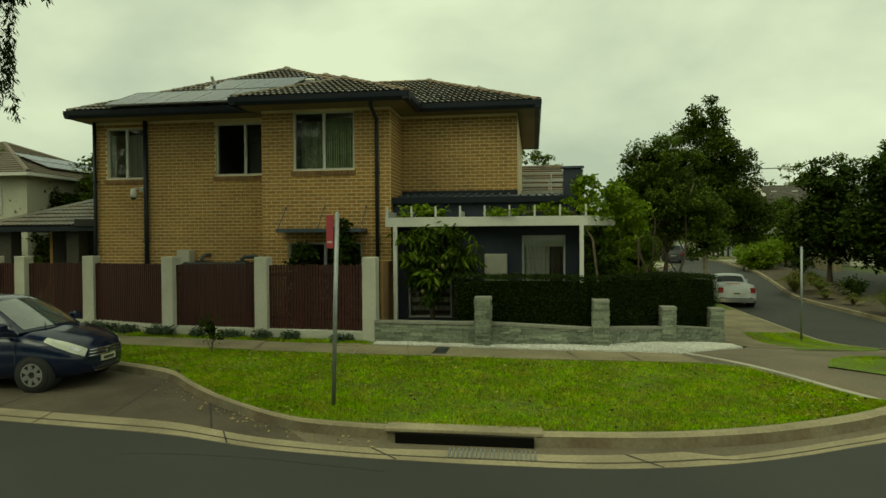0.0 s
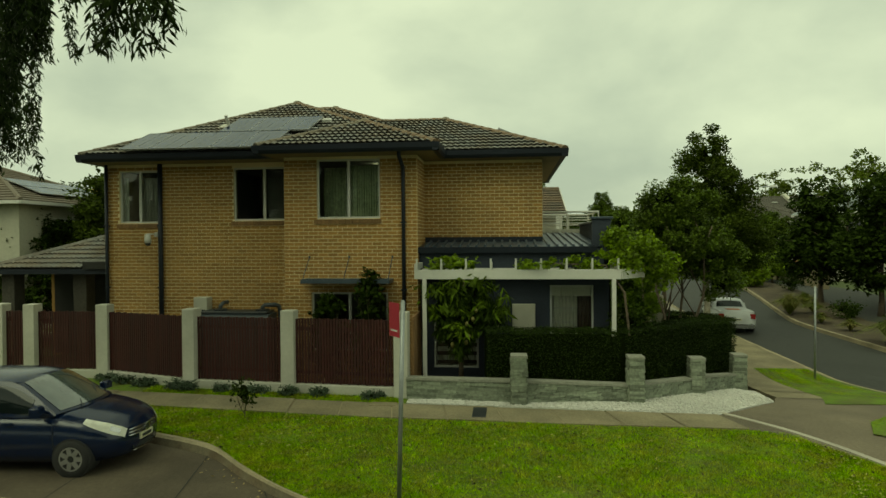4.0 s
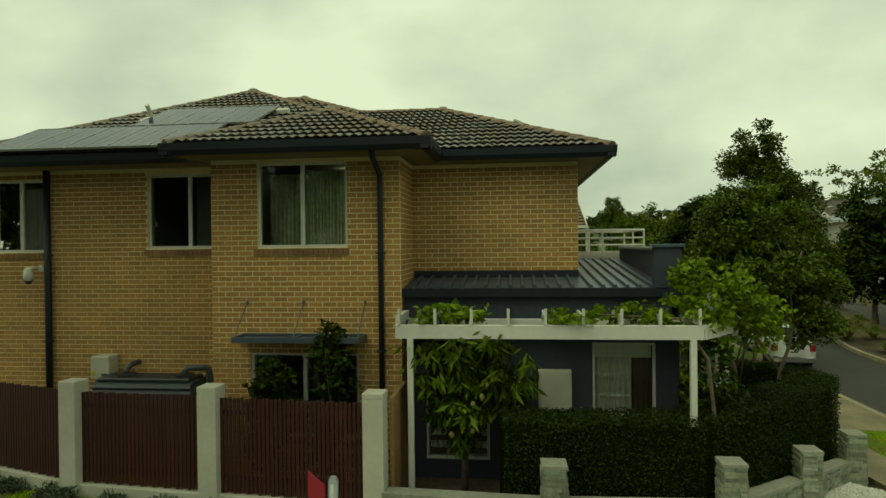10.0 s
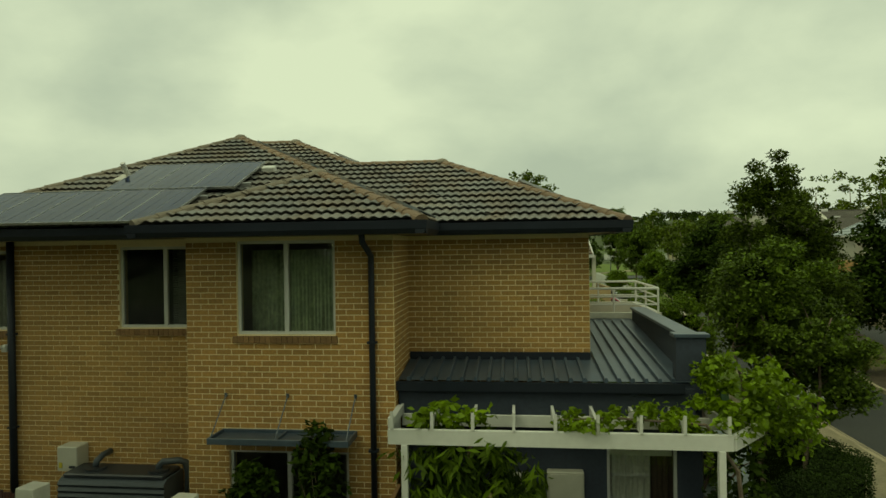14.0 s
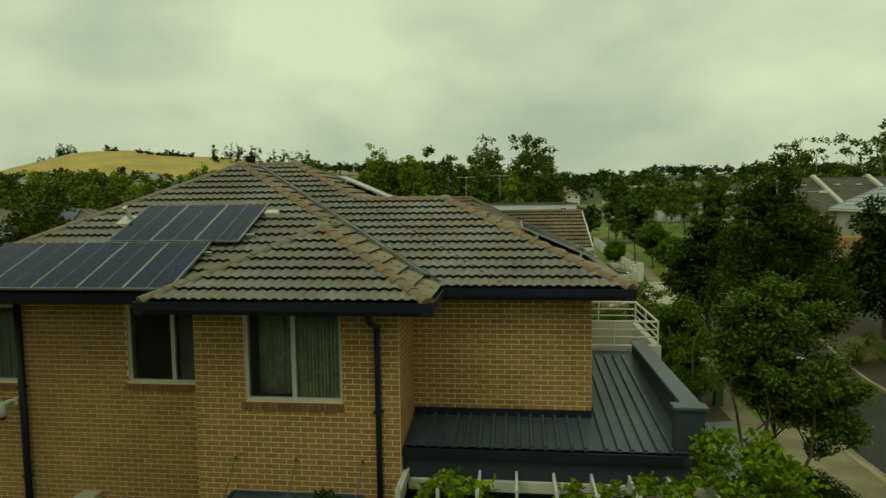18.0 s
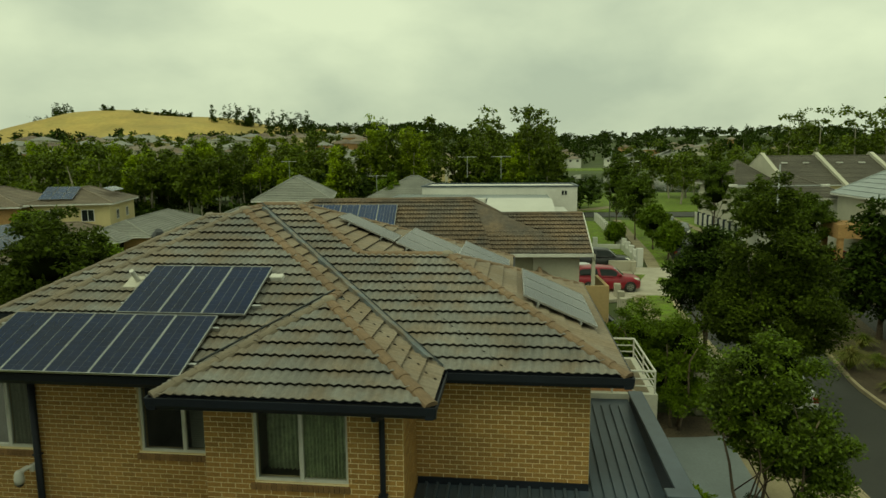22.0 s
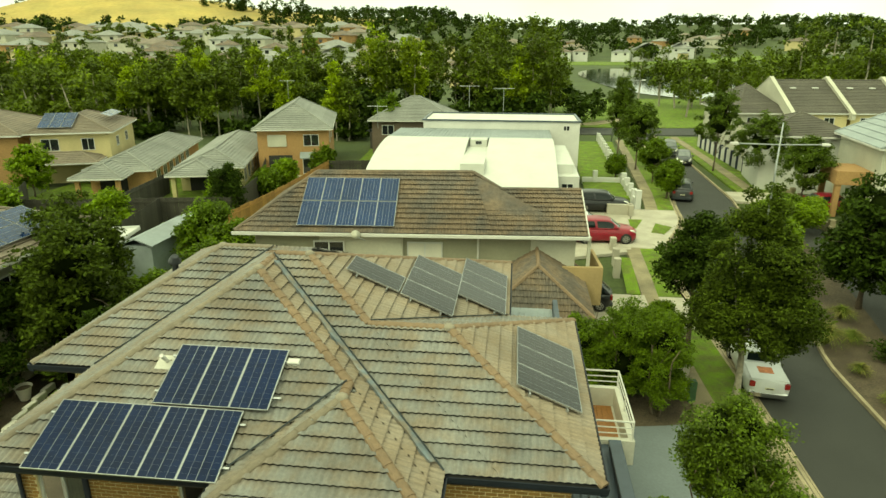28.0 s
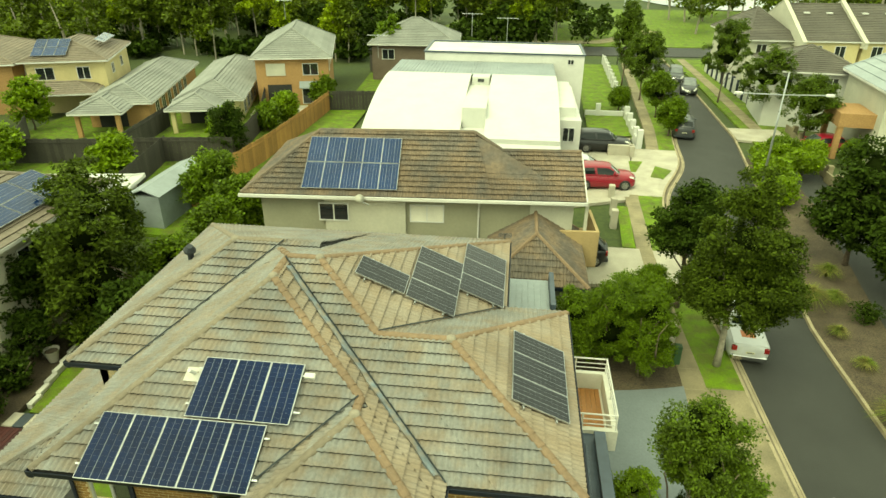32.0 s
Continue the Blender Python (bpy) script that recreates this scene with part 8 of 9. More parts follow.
def tree(label, x, y, top, blobs, leaf_mat, n, leaf, bark=None, r0=0.15, clumps=120, spread=0.28, seed=1, stems=1, lean=(0, 0), category="tree", droop=0.25, stretch=1.5, trunk_top=0.75, name="tree", core=0.42, up=0.9):
    """A tree at x, y; blobs are given about its foot."""
    z = ground_z(x, y)
    t = thing(name, label, category)
    placed = [(x + a, y + b, z + c, d, e, f) for a, b, c, d, e, f in blobs]
    pts, centres = crown_points(placed, n, clumps, spread, seed)
    r = random.Random(seed)
    for s in range(stems):
        ox, oy = (0, 0) if stems == 1 else (r.uniform(-0.3, 0.3), r.uniform(-0.3, 0.3))
        part("trunk", limb_mesh((x + ox, y + oy, z - 0.15), (x + lean[0] + ox * 4, y + lean[1] + oy * 4, z + top * trunk_top), centres, r0, seed + s, forks=max(4, 16 // stems)), bark or M_BARK, t, smooth=True, normals=False)
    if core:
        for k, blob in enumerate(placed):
            part("inner_growth", shade_mass(blob, core, seed + 0.37 * k), M_SHADE_CORE, t, smooth=True, normals=False)
    leaf_object("crown", pts, leaf, leaf_mat, parent=t, seed=seed, droop=droop, stretch=stretch, up=up)
    return t


tree("large dark green street tree with a pointed crown", 7.65, 29.9, 9.2, [(0.1, -0.2, 4.4, 2.3, 2.3, 1.9), (-0.1, -0.3, 6.3, 1.75, 1.8, 1.6), (-0.2, -0.2, 8.0, 0.85, 0.9, 1.25), (1.3, 0.1, 3.9, 1.4, 1.4, 1.2), (-1.1, -0.5, 4.2, 1.2, 1.3, 1.2), (0.8, -0.6, 6.0, 1.1, 1.1, 0.9)], M_LEAF_STREET, 64000, 0.088, M_PALE_BARK, 0.15, 250, 0.3, 11, trunk_top=0.8, core=0.3)
tree("dark green street tree beyond the parked utility", 6.9, 34.6, 6.4, [(0, 0, 4.7, 1.55, 1.6, 1.35), (0.2, 0.1, 5.8, 1.0, 1.0, 0.8), (-0.6, 0.1, 3.9, 1.1, 1.1, 0.9)], M_LEAF_DARK, 22000, 0.11, M_BARK, 0.13, 130, 0.28, 14)
tree("bright green young street tree with spreading rounded crown", 3.95, 19.5, 5.9, [(-0.1, 0, 4.0, 1.2, 1.2, 1.0), (-0.55, 0.1, 5.3, 0.65, 0.7, 0.7), (0.2, 0.1, 5.2, 0.7, 0.7, 0.75), (0.7, -0.3, 3.5, 0.75, 0.8, 0.7), (-0.75, 0.1, 4.3, 0.65, 0.7, 0.7), (0.95, -0.1, 2.8, 0.55, 0.6, 0.5)], M_LEAF_YOUNG, 36000, 0.062, M_BARK, 0.06, 170, 0.2, 12, stems=3)
tree("bright green shrub beside the coated driveway", 2.5, 21.3, 1.6, [(0, 0, 0.8, 0.75, 0.6, 0.6), (0.5, 0.2, 0.6, 0.6, 0.6, 0.5)], M_LEAF_BRIGHT, 6000, 0.07, M_BARK, 0.04, 60, 0.16, 15, stems=2, category="shrub", name="shrub")
for i, (x, y, h, w) in enumerate(((1.0, 28.6, 4.2, 1.1), (2.6, 28.9, 4.8, 1.3), (4.2, 28.7, 4.4, 1.2), (3.4, 31.2, 3.8, 1.2), (4.9, 31.8, 3.4, 0.9), (5.0, 33.6, 3.0, 0.8))):
    tree("tall leafy green garden shrub beside the driveway", x, y, h, [(0, 0, h * 0.4, w, w, h * 0.32), (0.2, 0, h * 0.68, w * 0.8, w * 0.8, h * 0.26)], M_LEAF, 24000, 0.06, M_BARK, 0.06, 90, 0.2, 40 + i, stems=3, category="shrub", name="shrub")
# trees along the far side and the median
for i, (x, y, h, w) in enumerate(((17.2, 40.0, 7.7, 2.2), (18.4, 36.0, 8.2, 2.0), (19.6, 29.5, 8.0, 2.2), (22.5, 38.0, 9.0, 2.6), (21.5, 24.0, 8.5, 2.6), (26.0, 31.0, 10.0, 3.0), (25.0, 42.0, 9.0, 2.8))):
    tree("dense dark green tree along the planting bed", x, y, h, [(0, 0, h * 0.45, w, w, h * 0.3), (0.2, 0.1, h * 0.72, w * 0.75, w * 0.75, h * 0.24), (-0.5 * w, 0.2, h * 0.4, w * 0.6, w * 0.6, h * 0.2)], M_LEAF_DARK, 12000, 0.18, M_BARK, 0.15, 160, 0.3, 60 + i)
for i, (x, y, h, w) in enumerate(((24.6, 57.0, 2.0, 0.8), (19.9, 77.5, 9.0, 2.5), (12.0, 63.6, 3.5, 1.1), (11.6, 77.4, 7.6, 2.3), (12.0, 70.0, 4.5, 1.5), (10.6, 84.5, 10.0, 1.7), (8.6, 71.8, 2.5, 0.9), (21.8, 69.4, 7.4, 2.7), (22.9, 62.2, 6.0, 2.2), (28.0, 92.0, 7.0, 1.6), (33.0, 92.5, 7.4, 1.7), (19.9, 54.0, 2.2, 1.2), (18.9, 55.6, 2.6, 1.3), (21.6, 57.2, 1.8, 1.0))):
    tree("rounded green street tree", x, y, h, [(0, 0, h * 0.6, w, w, h * 0.32), (0.2, 0.2, h * 0.78, w * 0.7, w * 0.7, h * 0.2)], (M_LEAF_YOUNG if h > 5.5 else M_LEAF_BRIGHT if i % 2 else M_LEAF), 14000, 0.13, M_BARK, 0.09, 130, 0.26, 90 + i)
for i, (x, y, h, w) in enumerate(((16.6, 50.8, 2.2, 1.4), (17.6, 53.6, 2.4, 1.4), (18.2, 56.6, 1.8, 1.1), (16.0, 48.0, 1.8, 1.2))):
    tree("bright yellow-green shrub at the end of the planting bed", x, y, h, [(0, 0, h * 0.5, w, w, h * 0.4), (0.3, 0.2, h * 0.8, w * 0.6, w * 0.6, h * 0.2)], M_LEAF_BRIGHT, 6000, 0.15, M_BARK, 0.06, 90, 0.25, 370 + i, stems=2, category="shrub", name="shrub")
# garden trees on the left
for i, (x, y, h, w) in enumerate(((-19.2, 27.4, 7.6, 2.3), (-21.0, 30.3, 7.8, 2.5), (-17.2, 30.5, 4.6, 1.6), (-17.4, 35.0, 4.2, 1.4), (-17.0, 37.5, 4.6, 1.6), (-20.5, 41.5, 4.6, 1.7), (-16.6, 26.2, 4.6, 1.6), (-26.0, 27.5, 7.0, 2.6), (-22.6, 26.4, 5.4, 1.8))):
    tree("dense dark green garden tree behind the house", x, y, h, [(0, 0, h * 0.42, w, w, h * 0.34), (0.3, -0.2, h * 0.72, w * 0.75, w * 0.75, h * 0.24), (-0.5 * w, 0.3, h * 0.5, w * 0.6, w * 0.6, h * 0.22)], M_LEAF_STREET if i < 2 else M_LEAF_DARK if i in (6, 8) else M_LEAF, 15000, 0.14, M_BARK, 0.14, 150, 0.28, 130 + i)
for i, (x, y, h, w) in enumerate(((-26.0, 55.6, 3.2, 1.2), (-24.0, 60.0, 2.6, 0.9), (-23.2, 62.5, 3.0, 1.1), (-21.4, 69.0, 3.2, 1.2), (-44.5, 57.0, 5.0, 1.8), (-47.0, 50.0, 4.5, 2.2), (-40.0, 47.0, 3.6, 1.9), (-50.0, 54.0, 6.5, 2.4), (-30.0, 46.0, 3.6, 1.4), (-17.8, 86.0, 7.5, 2.0), (-52.0, 45.0, 6.0, 3.0), (-36.0, 40.0, 5.0, 2.4))):
    tree("leafy green backyard tree", x, y, h, [(0, 0, h * 0.5, w, w, h * 0.38), (0.2, 0.2, h * 0.75, w * 0.7, w * 0.7, h * 0.2)], M_LEAF if i % 2 else M_LEAF_BRIGHT, 5000, 0.21, M_BARK, 0.08, 90, 0.28, 160 + i)


for i, (x, y, h, w) in enumerate(((-21.3, 25.4, 2.6, 1.0), (-20.9, 23.6, 1.6, 0.8), (-20.6, 21.8, 1.4, 0.7), (-21.8, 22.6, 2.4, 1.0), (-21.4, 20.0, 1.8, 0.9), (-22.6, 24.2, 3.2, 1.2))):
    tree("dark leafy shrub in the side garden bed", x, y, h, [(0, 0, h * 0.5, w, w, h * 0.45)], M_LEAF_DARK, 3000, 0.1, M_BARK, 0.04, 60, 0.18, 350 + i, stems=2, category="shrub", name="shrub")


tree("dense dark green conifer beside the backyard fence", -24.4, 52.6, 4.4, [(0, 0, 1.6, 1.5, 1.4, 1.5), (0.1, 0, 3.0, 1.2, 1.1, 1.3)], M_LEAF_DARK, 9000, 0.13, M_BARK, 0.1, 120, 0.24, 181)


# hanging gum branches over the verge
def gum_branches():
    t = thing("gum_tree", "gum tree with long drooping leaves hanging over the verge", "tree")
    r = np.random.default_rng(3)
    m = Mesh()
    m.tube([(-15.5, 9.0, -0.2), (-15.3, 9.2, 2.5), (-14.6, 9.5, 5.5), (-13.6, 9.8, 8.0), (-12.6, 10.0, 10.5)], [0.36, 0.3, 0.25, 0.18, 0.08], 10)
    hang = []
    tips = [(-10.0, 10.5, 7.2, 2.4), (-10.3, 10.4, 6.6, 2.1), (-9.75, 10.6, 7.9, 1.9), (-10.6, 10.3, 7.6, 2.6), (-9.9, 10.3, 8.4, 1.7), (-11.0, 10.4, 6.6, 2.3), (-10.5, 10.6, 5.9, 1.4),
            (-5.15, 6.0, 6.35, 1.15), (-4.95, 5.9, 6.1, 0.95), (-4.55, 6.0, 6.75, 0.8), (-4.3, 5.9, 6.8, 0.7), (-5.6, 6.1, 6.7, 0.75), (-6.1, 6.2, 6.7, 1.0), (-6.6, 6.6, 6.6, 1.2), (-5.0, 6.1, 6.9, 0.8), (-7.0, 7.0, 6.7, 1.5), (-4.75, 5.8, 5.75, 0.45)]
    for x, y, z, drop in tips:
        a = Vector((-13.4, 9.85, 8.3))
        mid_ = Vector(((x - 13.4) / 2, (y + 9.85) / 2, z + 1.1))
        m.tube([tuple(a), tuple(mid_), (x, y, z + 0.1)], [0.06, 0.03, 0.008], 6)
        near_ = x > -8
        for k in range(7 if near_ else 11):
            w = 0.16 if near_ else 0.28
            sx, sy = x + r.normal(0, w), y + r.normal(0, w)
            n = int((80 if near_ else 120) * drop)
            s = np.sort(r.uniform(0, 1, n))
            hang.append(np.c_[sx + r.normal(0, 0.045, n) + 0.2 * s * r.normal(), sy + r.normal(0, 0.045, n), z - s * drop * r.uniform(0.55, 1.0) + 0.1])
    part("trunk", m, M_PALE_BARK, t, smooth=True, normals=False)
    # crown out of view over the hanging branches, added to shade the left wall
    high = [(-13.0, 8.6, 11.0, 3.4, 3.2, 1.7), (-10.4, 8.2, 10.6, 2.6, 2.8, 1.4), (-15.2, 6.0, 11.4, 2.8, 2.8, 1.8), (-10.5, 4.6, 10.8, 2.6, 2.6, 1.3), (-12.6, 8.0, 13.0, 2.6, 2.6, 1.5)]
    over, _ = crown_points(high, 20000, 190, 0.45, 9)
    leaf_object("upper_crown", over, 0.16, M_LEAF_HEDGE, parent=t, seed=10, droop=0.9, stretch=1.7, wide=0.25)
    leaf_object("crown", np.vstack(hang), 0.078, M_LEAF_HEDGE, parent=t, seed=8, droop=1.5, stretch=1.7, flat=0.4, wide=0.19)


gum_branches()


# unseen trees behind the viewpoint, added to darken the window reflections
for i, (x, y, h, w) in enumerate(((-14, -13, 13, 3.6), (-7, -16, 14, 4.0), (-1, -14, 12, 3.4), (6, -17, 14, 4.0), (13, -14, 12, 3.6), (-21, -16, 13, 4.0), (-30, -8, 13, 4.2), (-36, -1, 12, 4.0), (-44, 4, 13, 4.4), (-27, -18, 14, 4.4), (-38, -14, 14, 4.4), (-3, -24, 16, 4.6), (3, -23, 16, 4.6))):
    tree("tall unseen gum tree across the street, there for the window reflections", x, y, h, [(0, 0, h * 0.5, w, w, h * 0.25), (0.5, 0, h * 0.75, w * 0.8, w * 0.8, h * 0.2), (-w * 0.5, 0.5, h * 0.45, w * 0.6, w * 0.6, h * 0.2)], M_LEAF_DARK, 5000, 0.32, M_PALE_BARK, 0.2, 110, 0.45, 400 + i)


# mango tree and vines at the pergola
def mango():
    t = thing("mango_tree", "small mango tree with long glossy leaves under the pergola", "tree")
    part("trunk", Mesh().tube([(-2.35, 14.62, -0.1), (-2.33, 14.6, 0.9), (-2.3, 14.58, 1.8), (-2.25, 14.55, 2.5)], [0.06, 0.05, 0.04, 0.025], 8), M_BARK, t, smooth=True)
    pts, c = crown_points([(-2.3, 14.45, 2.35, 0.95, 0.35, 0.32), (-2.9, 14.4, 2.0, 0.4, 0.3, 0.35), (-1.6, 14.4, 2.15, 0.42, 0.3, 0.35), (-2.35, 14.45, 1.5, 0.35, 0.25, 0.6), (-1.35, 14.5, 1.75, 0.35, 0.25, 0.22), (-2.6, 14.7, 2.8, 0.35, 0.25, 0.25)], 850, 80, 0.09, 21)
    leaf_object("crown", pts, 0.11, M_LEAF, parent=t, seed=22, droop=1.1, stretch=2.1, wide=0.28)
    # dark lower leaves, partly standing in for the shade inside the crown
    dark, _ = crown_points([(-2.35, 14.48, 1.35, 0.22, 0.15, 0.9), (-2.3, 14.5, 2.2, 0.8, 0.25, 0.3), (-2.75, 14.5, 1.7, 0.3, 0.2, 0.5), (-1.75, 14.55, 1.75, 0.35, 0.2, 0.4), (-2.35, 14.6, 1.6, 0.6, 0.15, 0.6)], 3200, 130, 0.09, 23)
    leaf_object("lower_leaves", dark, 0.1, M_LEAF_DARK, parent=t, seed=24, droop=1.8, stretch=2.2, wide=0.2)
    r = random.Random(2)
    for i in range(6):
        x, z = -2.3 + r.uniform(-0.25, 0.35), r.uniform(1.0, 1.9)
        part("mango", Mesh().tube([(x, 14.32, z), (x, 14.32, z - 0.03), (x + 0.005, 14.32, z - 0.07), (x, 14.32, z - 0.12)], [0.015, 0.04, 0.045, 0.015], 8), mat("fruit_skin", (0.22, 0.20, 0.06), 0.5), t, smooth=True)


mango()
vine = thing("climbing_vine", "bright green vine trailing over the pergola end", "vine")
part("stem", Mesh().tube([(1.5, 14.55, -0.2), (1.45, 14.5, 1.0), (1.3, 14.4, 2.2), (0.9, 14.4, 2.8), (-0.3, 14.5, 2.85), (-1.1, 14.5, 2.8)], [0.035, 0.03, 0.03, 0.02, 0.015, 0.008], 6), M_BARK, vine)
pts, c = crown_points([(1.45, 14.75, 3.05, 0.55, 0.55, 0.42), (1.0, 14.5, 2.85, 0.5, 0.4, 0.28), (0.2, 14.55, 2.85, 0.7, 0.4, 0.16), (-0.6, 14.5, 2.82, 0.5, 0.35, 0.10), (1.75, 15.0, 2.7, 0.4, 0.4, 0.4), (1.2, 14.9, 3.4, 0.3, 0.3, 0.25), (1.9, 15.1, 3.2, 0.3, 0.3, 0.35), (2.15, 15.0, 2.9, 0.45, 0.45, 0.42), (2.3, 15.1, 2.55, 0.3, 0.35, 0.35)], 4600, 210, 0.075, 31)
leaf_object("foliage", pts, 0.078, M_LEAF_BRIGHT, parent=vine, seed=32, droop=0.5, stretch=1.25)
# the vine's lower leaves are darker than its top
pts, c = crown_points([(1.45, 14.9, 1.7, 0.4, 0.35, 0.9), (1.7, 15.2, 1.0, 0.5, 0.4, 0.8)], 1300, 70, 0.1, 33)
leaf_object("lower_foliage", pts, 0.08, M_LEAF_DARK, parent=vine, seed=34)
pts, c = crown_points([(-2.75, 14.5, 2.85, 0.3, 0.3, 0.22), (-2.2, 14.5, 2.9, 0.2, 0.2, 0.16)], 260, 24, 0.07, 35)
leaf_object("leaf_sprays", pts, 0.09, M_LEAF_BRIGHT, parent=vine, seed=36)
for i, (x, w, h) in enumerate(((-5.35, 0.42, 2.25), (-4.45, 0.36, 2.75))):
    tree("dark green climbing shrub before the ground-floor window", x, 14.42, h, [(0, 0, h * 0.62, w, 0.22, h * 0.3), (0.05, 0, h * 0.88, w * 0.55, 0.18, 0.28), (-0.1, 0, h * 0.3, w * 0.8, 0.2, h * 0.25)], M_LEAF_DARK, 1500, 0.085, M_BARK, 0.025, 60, 0.1, 200 + i, category="shrub", name="shrub", droop=0.4)
r_ = random.Random(5)
for i in range(24):
    x = -11.0 + i * 0.33 + r_.uniform(-0.12, 0.12)
    y = np.interp(x, [-11.3, -8.6, -6.15, -3.55], [14.6, 13.8, 13.55, 13.32])
    if r_.random() < (0.85 if x < -7.5 else 0.45):
        h = r_.uniform(0.12, 0.2)
        tree("low blue-green lavender bush along the fence", x, float(y), h, [(0, 0, h * 0.55, r_.uniform(0.18, 0.28), 0.15, h * 0.5)], M_LEAF_BLUE, 420, 0.038, M_BARK, 0.01, 26, 0.05, 230 + i, category="shrub", name="shrub", stretch=2.0, droop=-0.3)
tree("thin leafless-looking sapling in the verge", -6.3, 11.7, 0.85, [(0, 0, 0.5, 0.22, 0.22, 0.32)], M_LEAF_DARK, 240, 0.05, M_BARK, 0.012, 24, 0.06, 260, category="shrub", name="shrub")


def tussock(label, x, y, h, n, seed, material):
    """A clump of arching grass blades."""
    r = np.random.default_rng(seed)
    z = ground_z(x, y)
    v, f = [], []
    for i in range(n):
        a, s = r.uniform(0, 2 * math.pi), r.uniform(0.5, 1.0)
        d = np.array((math.cos(a), math.sin(a)))
        side = np.array((-d[1], d[0])) * 0.02
        b, reach = len(v), r.uniform(0.1, 1.0)
        for t, q in ((0, 0.0), (0.5, 0.8 - 0.25 * reach), (1.0, (1.0 - 0.65 * reach ** 2) * s)):
            o = d * h * 1.15 * t ** 1.2 * reach
            w = side * (1 - 0.9 * t)
            v += [(x + o[0] + w[0], y + o[1] + w[1], z + h * q), (x + o[0] - w[0], y + o[1] - w[1], z + h * q)]
        f += [(b, b + 1, b + 3, b + 2), (b + 2, b + 3, b + 5, b + 4)]
    t = thing("grass_tussock", label, "tussock")
    ob = new("foliage", array_mesh("foliage", np.array(v), np.array(f), material))
    ob.parent = t


for i, (x, y, h) in enumerate(((13.7, 21.5, 0.9), (13.75, 26.6, 1.35), (15.3, 22.3, 0.9), (14.2, 18.6, 0.9), (15.2, 17.0, 1.0), (14.8, 27.2, 0.7), (14.1, 30.5, 0.6), (13.6, 35.6, 1.3), (15.6, 38.5, 0.9), (13.6, 25.4, 0.6), (16.4, 20.0, 0.9), (14.0, 33.0, 0.6), (15.0, 36.0, 0.8))):
    tussock("arching clump of pale green ornamental grass", x, y, h, 520, 300 + i, M_TUSSOCK)
for i, (x, y) in enumerate(((15.5, 26.2), (16.0, 30.0), (15.8, 34.5), (17.6, 45.0), (16.2, 24.0))):
    tree("low dark shrub in the mulched bed", x, y, 1.0, [(0, 0, 0.5, 0.7, 0.7, 0.45)], M_LEAF_DARK, 900, 0.09, M_BARK, 0.03, 40, 0.15, 330 + i, category="shrub", name="shrub")


# ---- grass blades, fallen leaves and pebbles ----
def scatter_between(a, b, n, seed):
    r = np.random.default_rng(seed)
    a, b = resample(a, 200), resample(b, 200)
    u, t = r.uniform(0, 198.9, n), r.uniform(0.01, 0.99, n)
    i = u.astype(int)
    k = (u - i)[:, None]
    pa, pb = a[i] + (a[i + 1] - a[i]) * k, b[i] + (b[i + 1] - b[i]) * k
    return pa + (pb - pa) * t[:, None]


def grass(label, a, b, n, seed, h=0.05, w=0.007):
    r = np.random.default_rng(seed)
    p = scatter_between(a, b, n, seed)
    p = p[(p[:, 0] > -9.5)]
    n = len(p)
    z = np.array([ground_z(x, y) for x, y in p]) - 0.01
    patch = np.array([noise.noise((x * 0.9, y * 0.9, 7.0)) for x, y in p])
    hh = h * r.uniform(0.5, 1.2, n) * (1 + 0.5 * patch)
    ang = r.uniform(0, 2 * np.pi, n)
    s = np.stack([np.cos(ang), np.sin(ang)], 1) * w
    lean = r.normal(0, 0.55, (n, 2)) * hh[:, None]
    base = np.c_[p, z]
    v = np.stack([base - np.c_[s, 0 * z], base + np.c_[s, 0 * z], np.c_[p + lean, z + hh]], 1).reshape(-1, 3)
    ob = new("grass", array_mesh("grass", v, np.arange(3 * n).reshape(-1, 3), M_BLADE))
    tagged(ob, label, "grass", kind="stuff")


grass("short mown grass blades on the verge lawn", KS[18:80], PATH_S[2:] + [(3.55, 11.5), (4.15, 10.2), (4.5, 9.3)], 210000, 71, 0.05, 0.0065)
grass("rough grass blades under the fence", PATH_N[2:5], [(-10.4, 14.3), (-6.5, 13.75), (-3.6, 13.5)], 9000, 72, 0.06, 0.008)
grass("grass blades on the side strip", [(6.05, 15.7), (6.65, 21.5)], [(7.8, 15.7), (8.25, 21.5)], 16000, 73, 0.05, 0.01)
grass("grass blades on the corner patch", [(4.98, 11.55), (5.35, 12.38), (5.88, 12.85)], [(5.6, 11.0), (6.15, 11.45), (6.8, 12.7)], 5000, 81, 0.06, 0.01)
straw = scatter_between(KS[20:79], PATH_S[2:] + [(3.55, 11.5), (4.15, 10.2), (4.5, 9.3)], 3000, 82)
keep = np.array([noise.noise((x * 0.7, y * 0.7, 2.0)) + 0.12 * (y - 9.5) - 0.05 * (x + 2) for x, y in straw]) + np.random.default_rng(83).normal(0, 0.25, len(straw)) > 0.05
straw = straw[keep]
leaf_object("dry_clippings", np.c_[straw, np.array([ground_z(x, y) for x, y in straw]) + 0.03], 0.03, mat("dry_clippings", (0.42, 0.40, 0.12), 0.9, island=0.4), "pale dry grass clippings strewn over the lawn", category="clippings", droop=0.0, flat=0.2, stretch=1.8, seed=84, kind="stuff", wide=0.3)
litter = scatter_between(KS[22:78], PATH_S[2:] + [(3.55, 11.5), (4.15, 10.2), (4.5, 9.3)], 420, 79)
